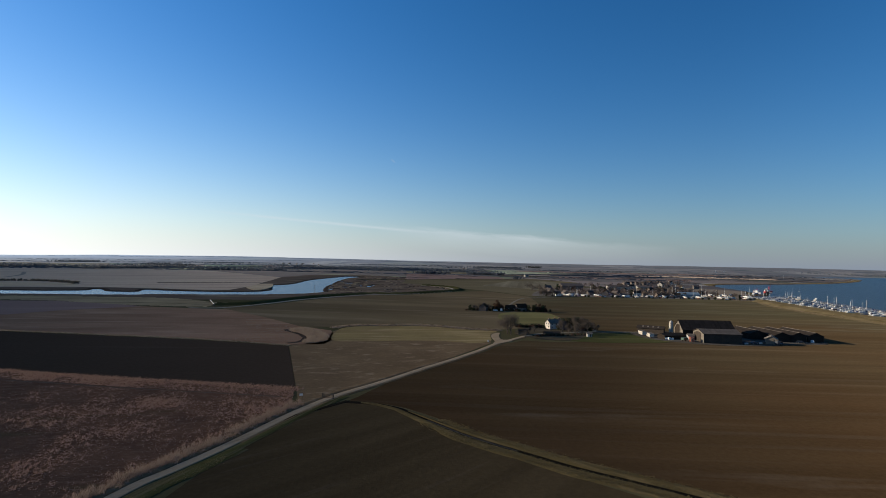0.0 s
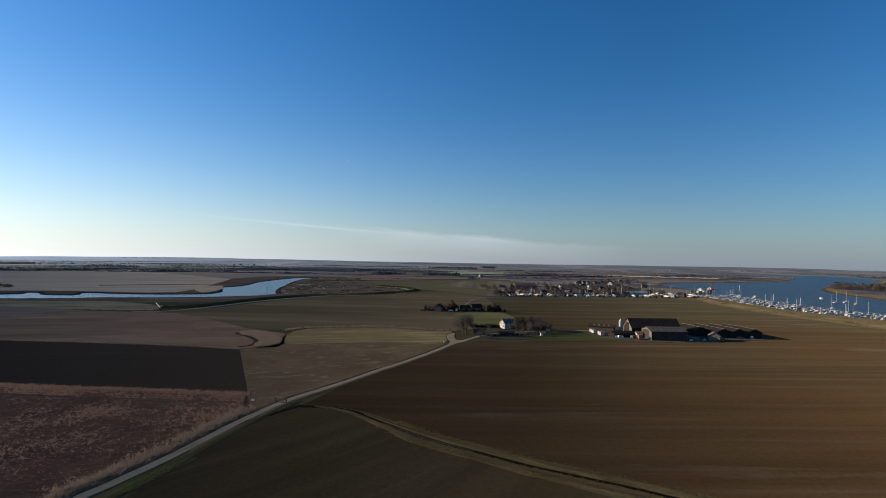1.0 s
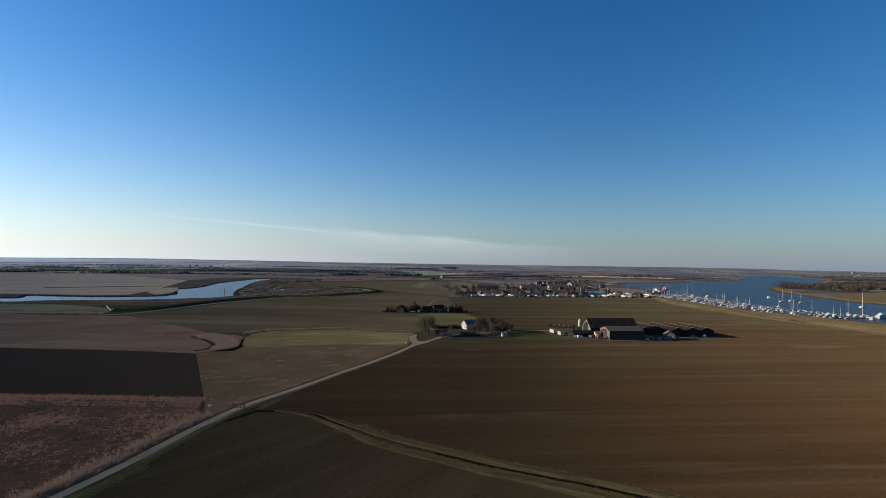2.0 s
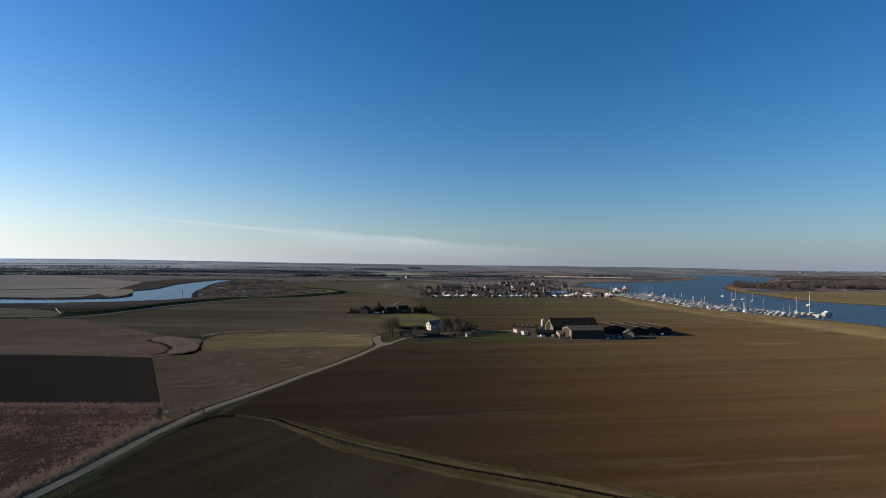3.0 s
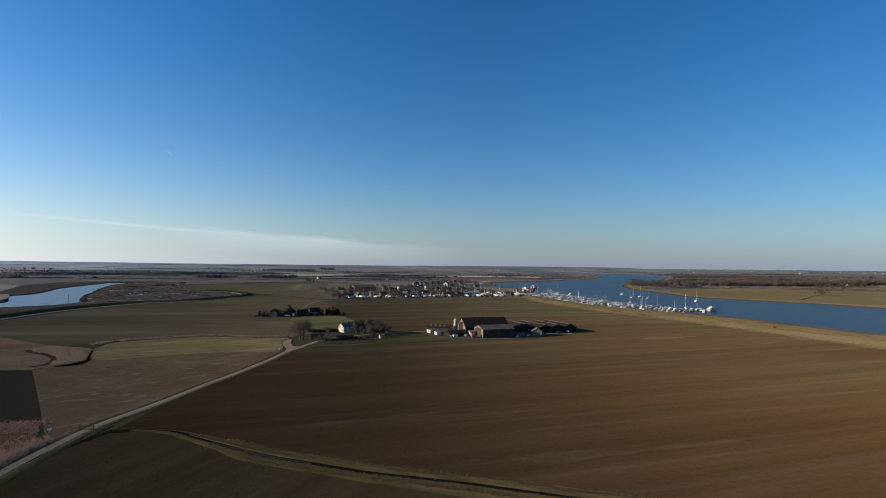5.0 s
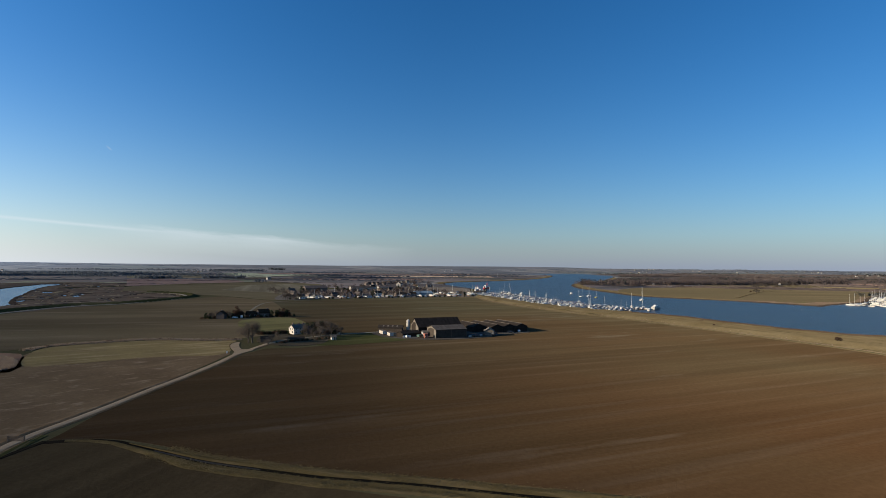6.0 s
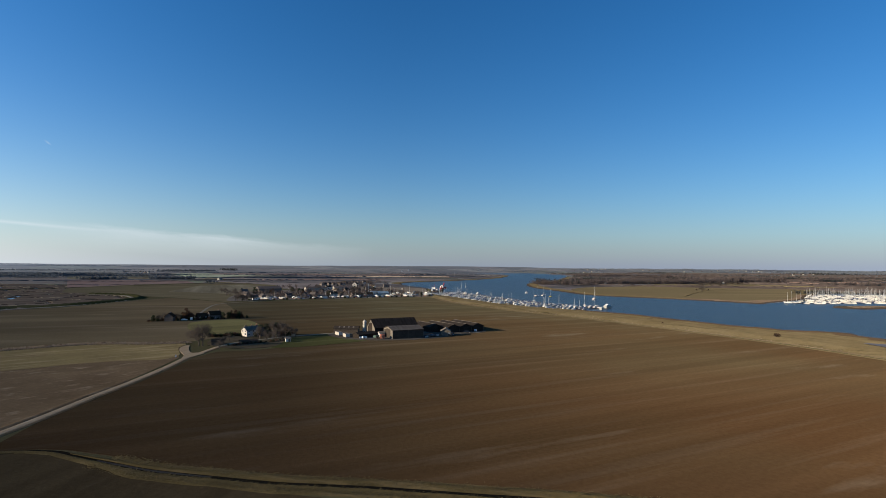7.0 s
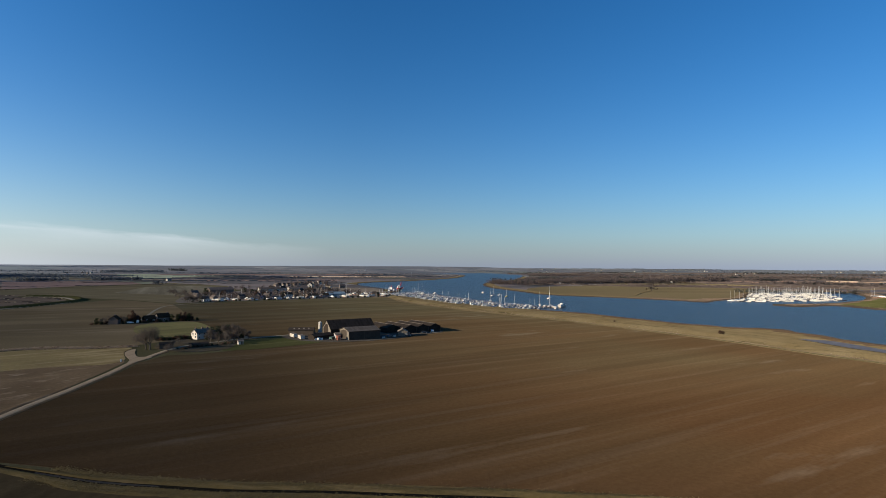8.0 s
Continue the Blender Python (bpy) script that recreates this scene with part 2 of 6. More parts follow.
M_RED = earth("reddish stubble", (0.2274, 0.1348, 0.0807), (0.2811, 0.1695, 0.1043), (0.3476, 0.2285, 0.1434), 0.012, angle=6, period=0.12, longer=6, cut=(0.54, 0.74), band=0.18, spots=((0.3387, 0.2192, 0.1377), 0.035, 0.58))
M_MAUVE = earth("dull mauve stubble", (0.210, 0.138, 0.111), (0.240, 0.161, 0.127), (0.270, 0.184, 0.142), 0.01, angle=6, period=0.06, longer=10)
M_FALLOW = earth("fallow with bleached patches", (0.146, 0.096, 0.051), (0.186, 0.124, 0.066), (0.290, 0.206, 0.126), 0.035, angle=20, period=0.2, longer=1.6, cut=(0.55, 0.76), band=0.1, spots=((0.33, 0.232, 0.146), 0.09, 0.6))
M_PALEGRASS = earth("mown yellow-green grass", (0.2507, 0.1808, 0.0740), (0.1909, 0.1356, 0.0600), (0.3404, 0.2486, 0.1200), 0.035, angle=8, period=0.2, longer=8, cut=(0.5, 0.7), spots=((0.2058, 0.1401, 0.0660), 0.045, 0.56))
M_MEADOW = earth("meadow grass", (0.158, 0.136, 0.054), (0.188, 0.160, 0.066), (0.126, 0.106, 0.050), 0.02, angle=10, period=0.12, longer=6, band=0.2)
M_OLIVE = earth("olive winter wheat", (0.1344, 0.0980, 0.0520), (0.1701, 0.1260, 0.0690), (0.2289, 0.1700, 0.1080), 0.007, angle=-12, period=0.05, longer=8, band=0.25, cut=(0.56, 0.76), spots=((0.2100, 0.1550, 0.0950), 0.03, 0.62))
M_OLIVE2 = earth("brown-green winter wheat", (0.134, 0.107, 0.059), (0.158, 0.125, 0.069), (0.186, 0.149, 0.090), 0.01, angle=18, period=0.1, longer=14, band=0.15)
M_FAROLIVE = earth("olive arable across the water", (0.086, 0.070, 0.040), (0.100, 0.081, 0.047), (0.120, 0.095, 0.058), 0.004, angle=-30, period=0.03, longer=9, grain=0.2, band=0.15)
M_STRIPED = earth("pale drilled field", (0.205, 0.170, 0.108), (0.180, 0.148, 0.094), (0.232, 0.192, 0.126), 0.006, angle=82, period=0.09, longer=20, cut=(0.5, 0.7), band=0.3)
# lifted well above the soil's own tone to stand in for haze
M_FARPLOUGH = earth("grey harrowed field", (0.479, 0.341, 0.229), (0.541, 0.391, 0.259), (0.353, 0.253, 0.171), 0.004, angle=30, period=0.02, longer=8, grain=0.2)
M_LAWN = earth("green paddock", (0.058, 0.060, 0.021), (0.076, 0.073, 0.028), (0.104, 0.094, 0.043), 0.03, angle=0, period=0.1, longer=5, band=0.2)
M_VERGE = earth("green roadside grass", (0.092, 0.084, 0.030), (0.066, 0.063, 0.024), (0.135, 0.113, 0.058), 0.05, angle=74, period=0.9, longer=30, grain=1.2, bump=0.9, cut=(0.5, 0.62), band=0.3)
M_BANK = earth("pale dry bank grass", (0.1116, 0.0846, 0.0423), (0.1376, 0.1072, 0.0589), (0.0632, 0.0498, 0.0248), 0.05, angle=90, period=0.3, longer=9, bump=0.9, cut=(0.5, 0.68))
M_GREENBANK = earth("dark green sea bank turf", (0.039, 0.039, 0.015), (0.051, 0.049, 0.020), (0.079, 0.068, 0.032), 0.02, angle=20, period=0.1, longer=10)
M_BANKWEST = earth("pale olive sea bank grass", (0.275, 0.205, 0.112), (0.325, 0.245, 0.138), (0.140, 0.108, 0.062), 0.02, angle=12, period=0.12, longer=14, bump=0.8, cut=(0.5, 0.66))
M_MARSH = earth("brown saltmarsh", (0.1380, 0.0986, 0.0690), (0.1032, 0.0766, 0.0552), (0.2160, 0.1682, 0.1150), 0.02, angle=10, period=0.03, longer=3, grain=0.3, bump=0.8)
M_SEDGE = earth("rusty shore sedge", (0.074, 0.050, 0.031), (0.092, 0.063, 0.038), (0.055, 0.040, 0.027), 0.03, angle=75, period=0.2, longer=6, bump=0.9)
M_MUD = earth("wet estuary mud", (0.045, 0.034, 0.025), (0.062, 0.047, 0.035), None, 0.02, grain=0.4, bump=0.3)
M_PASTURE = earth("weedy pasture", (0.066, 0.058, 0.027), (0.085, 0.072, 0.036), (0.104, 0.090, 0.051), 0.01, angle=20, period=0.05, longer=5)
M_HARD = earth("boatyard gravel", (0.125, 0.104, 0.083), (0.155, 0.130, 0.104), (0.21, 0.18, 0.15), 0.05, angle=0, period=0.1, longer=2)
M_GARDEN = earth("leafy garden soil", (0.062, 0.050, 0.031), (0.080, 0.064, 0.041), (0.11, 0.09, 0.062), 0.06, angle=20, period=0.2, longer=3, bump=0.9)
M_YARD = earth("farmyard concrete and dirt", (0.062, 0.052, 0.040), (0.085, 0.072, 0.056), (0.13, 0.112, 0.09), 0.06, angle=0, period=0.1, longer=2)
M_ROAD = earth("worn concrete track", (0.301, 0.219, 0.132), (0.358, 0.262, 0.162), (0.222, 0.161, 0.094), 0.05, angle=60, period=0.5, longer=8, grain=1.5, bump=0.15)
M_GRAVEL = earth("pale gravel", (0.2496, 0.2072, 0.1505), (0.2964, 0.2479, 0.1820), (0.2028, 0.1665, 0.1190), 0.05, angle=60, period=0.4, longer=8)
M_PATH = earth("pale trodden path", (0.21, 0.18, 0.13), (0.17, 0.145, 0.10), (0.25, 0.215, 0.165), 0.05, angle=60, period=0.4, longer=8)
# paler than the grass itself, in place of the far haze
M_FARGREEN = earth("far pale green pasture", (0.36, 0.36, 0.22), (0.33, 0.33, 0.21), (0.40, 0.385, 0.26), 0.004, angle=10, period=0.02, longer=6, grain=0.2)
# warm mud grey; the pool's pale sky reflection is put into this base
M_POOL = coat("grey pool over mud", (0.20, 0.17, 0.145), 0.35, 0.12, 0.6, spec=0.22)
M_FAR = farmland("far patchwork of fields", 0.0, 0.98)
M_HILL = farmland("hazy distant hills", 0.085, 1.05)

m, n, l, p = node_set("estuary water")
pos = n.new("ShaderNodeNewGeometry").outputs["Position"]
p.inputs["Base Color"].default_value = (0.030, 0.034, 0.036, 1)
p.inputs["Roughness"].default_value, p.inputs["IOR"].default_value = 0.3, 1.3
bumped(n, l, p, noise_tex(n, l, pos, 0.9, 4, 0.6), 1.0, 0.8)
M_WATER = m
m, n, l, p = node_set("sheltered creek water")
pos = n.new("ShaderNodeNewGeometry").outputs["Position"]
p.inputs["Base Color"].default_value = (0.034, 0.036, 0.036, 1)
p.inputs["Roughness"].default_value, p.inputs["IOR"].default_value = 0.25, 1.33
bumped(n, l, p, noise_tex(n, l, pos, 0.7, 3, 0.55), 0.8, 0.4)
M_CREEK = m

M_BLACKCLAD = coat("black corrugated cladding", (0.036, 0.028, 0.022), 0.3, 0.5, 0.95, spec=0.03)
M_SLATE = coat("dark cement sheet roof", (0.052, 0.041, 0.031), 0.35, 0.6, 0.95, spec=0.03)
M_GREYROOF = coat("weathered grey fibre roof", (0.185, 0.156, 0.126), 0.3, 0.5, 0.95, spec=0.05)
M_OLDROOF = coat("grey-brown lichened tiles", (0.168, 0.146, 0.118), 0.35, 1.0, 0.95, spec=0.05)
M_TILE = coat("brown clay tiles", (0.104, 0.086, 0.076), 0.4, 1.2, 0.92, rand=0.25, spec=0.06)
M_DARKTILE = coat("dark brown tiles", (0.048, 0.031, 0.019), 0.4, 1.2, 0.95, spec=0.02)
M_WEATHERBOARD = coat("weathered grey boarding", (0.178, 0.148, 0.114), 0.4, 1.1, 0.85)
M_BRICK = coat("brown brick", (0.158, 0.130, 0.112), 0.35, 3.0, 0.95, rand=0.25, spec=0.06)
M_RENDER = coat("white render", (0.54, 0.48, 0.405), 0.2, 0.8, 0.85, spec=0.1)
M_CREAM = coat("cream boarding", (0.30, 0.275, 0.23), 0.2, 0.8, 0.75)
M_GALV = coat("galvanised steel", (0.44, 0.43, 0.40), 0.25, 1.0, 0.6, 0.1)
M_WHITE = coat("white gloss paint", (0.68, 0.65, 0.60), 0.12, 0.6, 0.45, rand=0.06, spec=0.25)
M_GELCOAT = coat("white gelcoat", (0.57, 0.535, 0.475), 0.14, 0.5, 0.4, rand=0.25, spec=0.25)
M_BLUE = coat("blue tarpaulin", (0.15, 0.24, 0.40), 0.3, 0.8, 0.6)
M_TEAL = coat("blue-grey cladding", (0.19, 0.25, 0.28), 0.2, 0.5, 0.6)
M_NAVY = coat("navy canvas", (0.03, 0.05, 0.12), 0.25, 1.0, 0.8)
M_REDPAINT = coat("red ship paint", (0.42, 0.03, 0.04), 0.3, 0.3, 0.45)
M_RUST = coat("red oxide steel", (0.36, 0.12, 0.07), 0.4, 0.8, 0.7)
M_YELLOW = coat("yellow canvas", (0.75, 0.55, 0.08), 0.2, 1.0, 0.7)
M_ALU = coat("bare aluminium spar", (0.55, 0.54, 0.52), 0.1, 1.0, 0.4, 0.3)
M_GLASS = coat("dark window glass", (0.02, 0.025, 0.03), 0.1, 1.0, 0.08, spec=0.6)
M_TIMBER = coat("grey pier timber", (0.115, 0.09, 0.068), 0.4, 1.5, 0.95, spec=0.05)
M_CONCRETE = coat("pale concrete", (0.45, 0.43, 0.39), 0.25, 1.0, 0.85)
M_RUBBER = coat("black rubber", (0.02, 0.02, 0.02), 0.2, 3.0, 0.9)
M_CARS = [coat("car paint " + w, c, 0.05, 0.8, 0.25, rand=0.1) for w, c in (("silver", (0.45, 0.46, 0.48)), ("white", (0.72, 0.69, 0.64)), ("dark", (0.03, 0.035, 0.045)))]
M_BARK = coat("grey-brown bark", (0.085, 0.066, 0.05), 0.4, 3.0, 0.95)
M_TWIG = leafy("bare winter twigs", (0.072, 0.058, 0.047), (0.110, 0.089, 0.073))
M_RUSSET = leafy("russet twigs and dead leaves", (0.064, 0.038, 0.024), (0.092, 0.055, 0.034))
M_EVERGREEN = leafy("dark evergreen needles", (0.018, 0.026, 0.012), (0.042, 0.05, 0.024))
M_REED = leafy("bleached reeds", (0.17, 0.13, 0.097), (0.27, 0.212, 0.16))
M_TUFT = leafy("dead grass tufts", (0.1320, 0.0840, 0.0675), (0.2736, 0.1800, 0.1425))
M_VTUFT = leafy("green grass tufts", (0.076, 0.070, 0.030), (0.125, 0.105, 0.052))
M_WOOD = leafy("far winter woodland", (0.098, 0.076, 0.067), (0.142, 0.110, 0.096))
# distance haze is put into the next two base colours
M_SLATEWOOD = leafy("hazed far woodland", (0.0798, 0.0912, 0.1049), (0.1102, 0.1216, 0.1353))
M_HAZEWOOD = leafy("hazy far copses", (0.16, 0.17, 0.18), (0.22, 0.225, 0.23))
M_DARKWOOD = leafy("far dark hedgerows", (0.042, 0.044, 0.040), (0.078, 0.076, 0.066))


# ---- mesh helpers ----
class Geo:
    """Collects the corners and faces of one mesh."""

    def __init__(self):
        self.v, self.f = [], []

    def add(self, verts, faces):
        k = len(self.v)
        self.v += [tuple(a) for a in verts]
        self.f += [tuple(i + k for i in f) for f in faces]
        return self

    def box(self, x, y, z, sx, sy, sz, turn=0.0, taper=1.0):
        """A box standing on height z, its middle at x, y; taper narrows its top."""
        c, s = math.cos(turn), math.sin(turn)
        pts = []
        for zz, k in ((z, 1.0), (z + sz, taper)):
            for ax, ay in ((-1, -1), (1, -1), (1, 1), (-1, 1)):
                px, py = ax * sx / 2 * k, ay * sy / 2 * k
                pts.append((x + px * c - py * s, y + px * s + py * c, zz))
        return self.add(pts, ((3, 2, 1, 0), (4, 5, 6, 7), (0, 1, 5, 4), (1, 2, 6, 5), (2, 3, 7, 6), (3, 0, 4, 7)))

    def rod(self, a, b, r0, r1, n=6):
        a, b = Vector(a), Vector(b)
        q = (b - a).to_track_quat("Z", "Y")
        pts = []
        for o, r in ((a, r0), (b, r1)):
            for i in range(n):
                w = math.tau * i / n
                pts.append(o + q @ Vector((math.cos(w) * r, math.sin(w) * r, 0)))
        faces = [(i, (i + 1) % n, n + (i + 1) % n, n + i) for i in range(n)]
        return self.add(pts, faces + [tuple(range(n))[::-1], tuple(range(n, 2 * n))])

    def prism(self, outline, x0, x1):
        """A y-z outline drawn out along x."""
        n = len(outline)
        pts = [(x, y, z) for x in (x0, x1) for y, z in outline]
        faces = [(i, (i + 1) % n, n + (i + 1) % n, n + i) for i in range(n)]
        return self.add(pts, faces + [tuple(range(n))[::-1], tuple(range(n, 2 * n))])

    def slab(self, outline, z0, z1):
        """An x-y outline drawn up from z0 to z1."""
        n = len(outline)
        pts = [(x, y, z) for z in (z0, z1) for x, y in outline]
        faces = [(i, (i + 1) % n, n + (i + 1) % n, n + i) for i in range(n)]
        return self.add(pts, faces + [tuple(range(n, 2 * n))])

    def mesh(self, name, material):
        me = bpy.data.meshes.new(name)
        me.from_pydata(self.v, [], self.f)
        me.materials.append(material)
        bm = bmesh.new()
        bm.from_mesh(me)
        bmesh.ops.recalc_face_normals(bm, faces=bm.faces)
        bm.to_mesh(me)
        bm.free()
        return me


def part(name, geo, material, parent=None, label=""):
    ob = new(name, geo.mesh(name, material))
    ob.parent = parent
    return tagged(ob, label)


def array_mesh(name, verts, faces, material, smooth=False):
    """A mesh from arrays; faces all have the same number of corners."""
    me = bpy.data.meshes.new(name)
    k, n = faces.shape
    me.vertices.add(len(verts))
    me.vertices.foreach_set("co", np.asarray(verts, np.float32).ravel())
    me.loops.add(k * n)
    me.loops.foreach_set("vertex_index", faces.astype(np.int32).ravel())
    me.polygons.add(k)
    me.polygons.foreach_set("loop_start", np.arange(0, k * n, n, dtype=np.int32))
    me.polygons.foreach_set("use_smooth", np.full(k, smooth))
    for mt in (material if isinstance(material, list) else [material]):
        me.materials.append(mt)
    me.update(calc_edges=True)
    return me


def thing(name, m, label, category, group="", kind=""):
    ob = new(name)
    ob.empty_display_size = 0.5
    ob.matrix_basis = m
    return tagged(ob, label, category, group, kind)


def spline(pts, step=6.0, closed=False):
    """A smooth line through the points."""
    p = [np.array(q, float) for q in pts]
    n = len(p)
    out = []
    for i in range(n if closed else n - 1):
        if closed:
            a, b, c, d = p[(i - 1) % n], p[i], p[(i + 1) % n], p[(i + 2) % n]
        else:
            a, b, c, d = p[max(i - 1, 0)], p[i], p[i + 1], p[min(i + 2, n - 1)]
        k = max(1, min(60, int(np.linalg.norm(c - b) / step)))
        for t in np.arange(k) / k:
            out.append(tuple(0.5 * (2 * b + (c - a) * t + (2 * a - 5 * b + 4 * c - d) * t * t + (3 * b - a - 3 * c + d) * t ** 3)))
    if not closed:
        out.append(tuple(p[-1]))
    return out


def sideways(line, d):
    """The line moved d metres to its left."""
    q = np.array(line)
    t = np.gradient(q, axis=0)
    t /= np.linalg.norm(t, axis=1)[:, None] + 1e-9
    return np.stack([q[:, 0] - t[:, 1] * d, q[:, 1] + t[:, 0] * d], -1)


def ribbon(name, line, width, z, material, label, category, crown=0.05, rough=0.0):
    """A strip of ground cover with a slightly raised middle and edges let into the ground."""
    k = len(line)
    jit = 1 + rough * (np.random.RandomState(k).rand(2, k) - 0.5)
    rows = [sideways(line, width / 2 + 0.15), sideways(line, width / 2 * jit[0] if rough else width / 2),
            np.array(line), sideways(line, -width / 2 * jit[1] if rough else -width / 2), sideways(line, -width / 2 - 0.15)]
    hs = (z - 0.5, z, z + crown, z, z - 0.5)
    v = np.concatenate([np.column_stack([r, np.full(k, h)]) for r, h in zip(rows, hs)])
    i = np.arange(k - 1)
    f = np.concatenate([np.stack([j * k + i, j * k + i + 1, (j + 1) * k + i + 1, (j + 1) * k + i], -1) for j in range(4)])
    ob = new(name, array_mesh(name, v, f[:, ::-1], material))
    return tagged(ob, label, category, kind="structure")


def field(name, outline, z, material, label, step=0.0):
    pts = spline(outline, step, True) if step else outline
    ob = new(name, Geo().slab(pts, -0.5, z).mesh(name, material))
    return tagged(ob, label, "field", kind="structure")


# ---- the ground: one sheet, with the estuary cut into it ----
WS = 1.028
CREEK = spline([
    (-900, 470), (-640, 530), (-446, 567), (-394, 576), (-342, 585), (-322, 592), (-312, 604), (-238, 621), (-210, 631), (-184, 650), (-163, 669), (-151, 709), (-161, 758), (-173, 833),
    (-184, 949), (-197, 1072), (-203, 1202), (-196, 1300), (-222, 1312), (-232, 1261), (-244, 1140), (-249, 1042), (-239, 921), (-244, 858), (-253, 833), (-229, 761), (-219, 721), (-227, 682),
    (-269, 665), (-323, 668), (-357, 677), (-347, 637), (-377, 635), (-405, 668), (-415, 668), (-407, 646), (-429, 628), (-484, 616), (-700, 590), (-960, 540)], 8, True)
ESTUARY = spline([(x * WS, y * WS) for x, y in (
    (385, -160), (398.8, 125.5), (399.8, 133.3), (405.6, 148), (419, 165.4), (421, 180), (433, 194), (426, 208), (418, 220), (411.5, 227), (414, 237), (408.6, 251), (408, 275), (410, 292), (411, 321), (416, 350), (412, 389), (402, 439),
    (398, 505), (398, 561), (412, 662), (414, 735), (440, 790), (482, 861), (519, 968), (552, 1134), (640, 1272), (873, 1402), (1143, 1611),
    (1448, 1948), (1690, 2315), (1660, 2560), (2143, 2690), (1993, 2286), (1828, 1996), (1382, 1538), (1140, 1307), (982, 1185), (925, 1150),
    (812, 1021), (724, 883), (686, 787), (654, 707), (630, 645), (636, 590), (663, 517), (677, 438), (679, 399), (712, 410), (830, 432), (1000, 505),
    (1130, 500), (1185, 435), (1060, 362), (950, 324), (880, 316), (800, 316), (722, 342), (700, 330), (702, 300), (757, 286), (728, 228), (720, 100), (740, -200))], 14, True)
WALL_WEST = spline([(-640, 400), (-430, 498), (-334, 507), (-262, 484), (-188, 482), (-163, 508), (-138, 592), (-92, 664), (-46, 688), (8, 762), (24, 805), (14, 872), (-30, 925)], 8)
WALL_EAST = spline([(388, 690), (362, 600), (349, 508), (349, 431), (355, 372), (355, 325), (352, 267), (350, 221), (346, 181), (339, 146), (335, 119), (322, 40), (300, -120)], 8)
MERE = spline([(388.5, 167.5), (393.5, 162), (396.5, 154), (391, 140), (382.5, 125), (373.5, 108), (363, 92), (357, 95), (363, 108), (367.5, 121), (371, 134), (379.5, 150), (384.5, 160)], 3, True)


def apart_from(q, line, closed=False):
    """Distance from the places q to a line; with a closed line negative inside it."""
    a = np.array(line)
    b = np.roll(a, -1, 0) if closed else a[1:]
    a = a if closed else a[:-1]
    best = np.full(len(q), 1e12)
    inside = np.zeros(len(q), bool)
    for (ax, ay), (bx, by) in zip(a, b):
        dx, dy = bx - ax, by - ay
        t = np.clip(((q[:, 0] - ax) * dx + (q[:, 1] - ay) * dy) / (dx * dx + dy * dy + 1e-9), 0, 1)
        best = np.minimum(best, (q[:, 0] - ax - t * dx) ** 2 + (q[:, 1] - ay - t * dy) ** 2)
        if closed:
            inside ^= ((ay > q[:, 1]) != (by > q[:, 1])) & (q[:, 0] < dx * (q[:, 1] - ay) / (dy + 1e-12) + ax)
    d = np.sqrt(best)
    return np.where(inside, -d, d) if closed else d


def inside(q, outline):
    return apart_from(q, outline, True) < 0


def waves(q, size, seed):
    """A cheap smooth noise between -1 and 1."""
    r = np.random.RandomState(seed)
    out = np.zeros(len(q))
    for k in range(7):
        w, ph, s = r.rand() * math.tau, r.rand() * math.tau, size * (0.5 + r.rand() * 1.2)
        out += np.sin((q[:, 0] * math.cos(w) + q[:, 1] * math.sin(w)) / s * math.tau + ph + 1.3 * np.sin((q[:, 0] * math.sin(w) - q[:, 1] * math.cos(w)) / s * 2.1))
    return out / 4.5


def height(q):
    d1, d2, d3 = apart_from(q, CREEK, True), apart_from(q, ESTUARY, True), apart_from(q, MERE, True)
    shore = np.minimum(d1, d2) + waves(q, 35, 3) * 1.5
    near_mere = d3 + waves(q, 12, 5) * 0.6
    h = np.clip(-1.2 + shore * 0.16, -3.2, 0.0)
    h = np.where(shore > 0, np.minimum(h, -0.45 + np.clip((shore - 12) * 0.04, 0, 0.45)), h)
    h = np.minimum(h, np.clip(-0.9 + near_mere * 0.2, -1.0, 0.0))
    we, ww = apart_from(q, WALL_EAST), apart_from(q, WALL_WEST)
    h += 2.3 * np.clip(1.4 - we / 4.6, 0, 1) + 2.3 * np.clip(1.2 - ww / 5.5, 0, 1) * np.clip((q[:, 0] + 250) / 60, 0.2, 1)
    # saltings cut by winding creeks
    salt = (q[:, 0] > -230) & (q[:, 0] < 20) & (q[:, 1] > 680) & (q[:, 1] < 1350) & (shore > 6) & (ww > 16)
    cut = np.abs(waves(q, 170, 11) + 0.5 * waves(q, 60, 12))
    h = np.where(salt, h - 1.9 * np.clip(1 - cut / 0.13, 0, 1), h)
    r = np.hypot(q[:, 0], q[:, 1])
    a = np.arctan2(q[:, 0], q[:, 1])
    rise = np.clip((r - 2300) / 2500, 0, 1)
    rise = rise * rise * (3 - 2 * rise)
    crest = 31 + np.interp(a, (-0.75, -0.66, -0.57, -0.45, -0.28, -0.1, 0.1, 0.3, 0.5, 0.66, 0.8, 1.3), (-19, -16, -9, 0.5, 6, 3, -1, -6, -6, -6, -10, -13)) + 4 * waves(q, 1900, 21) + 2.0 * waves(q, 600, 22)
    h += np.where(shore > 60, rise * crest * np.clip((shore - 60) / 500, 0, 1), 0)
    # the country beyond the estuary climbs a little
    h += np.clip((shore - 120) / 900, 0, 1) * np.clip((q[:, 0] - 700) / 900, 0, 1) * 9 * (d2 < 5000)
    return h, shore, we, ww, salt


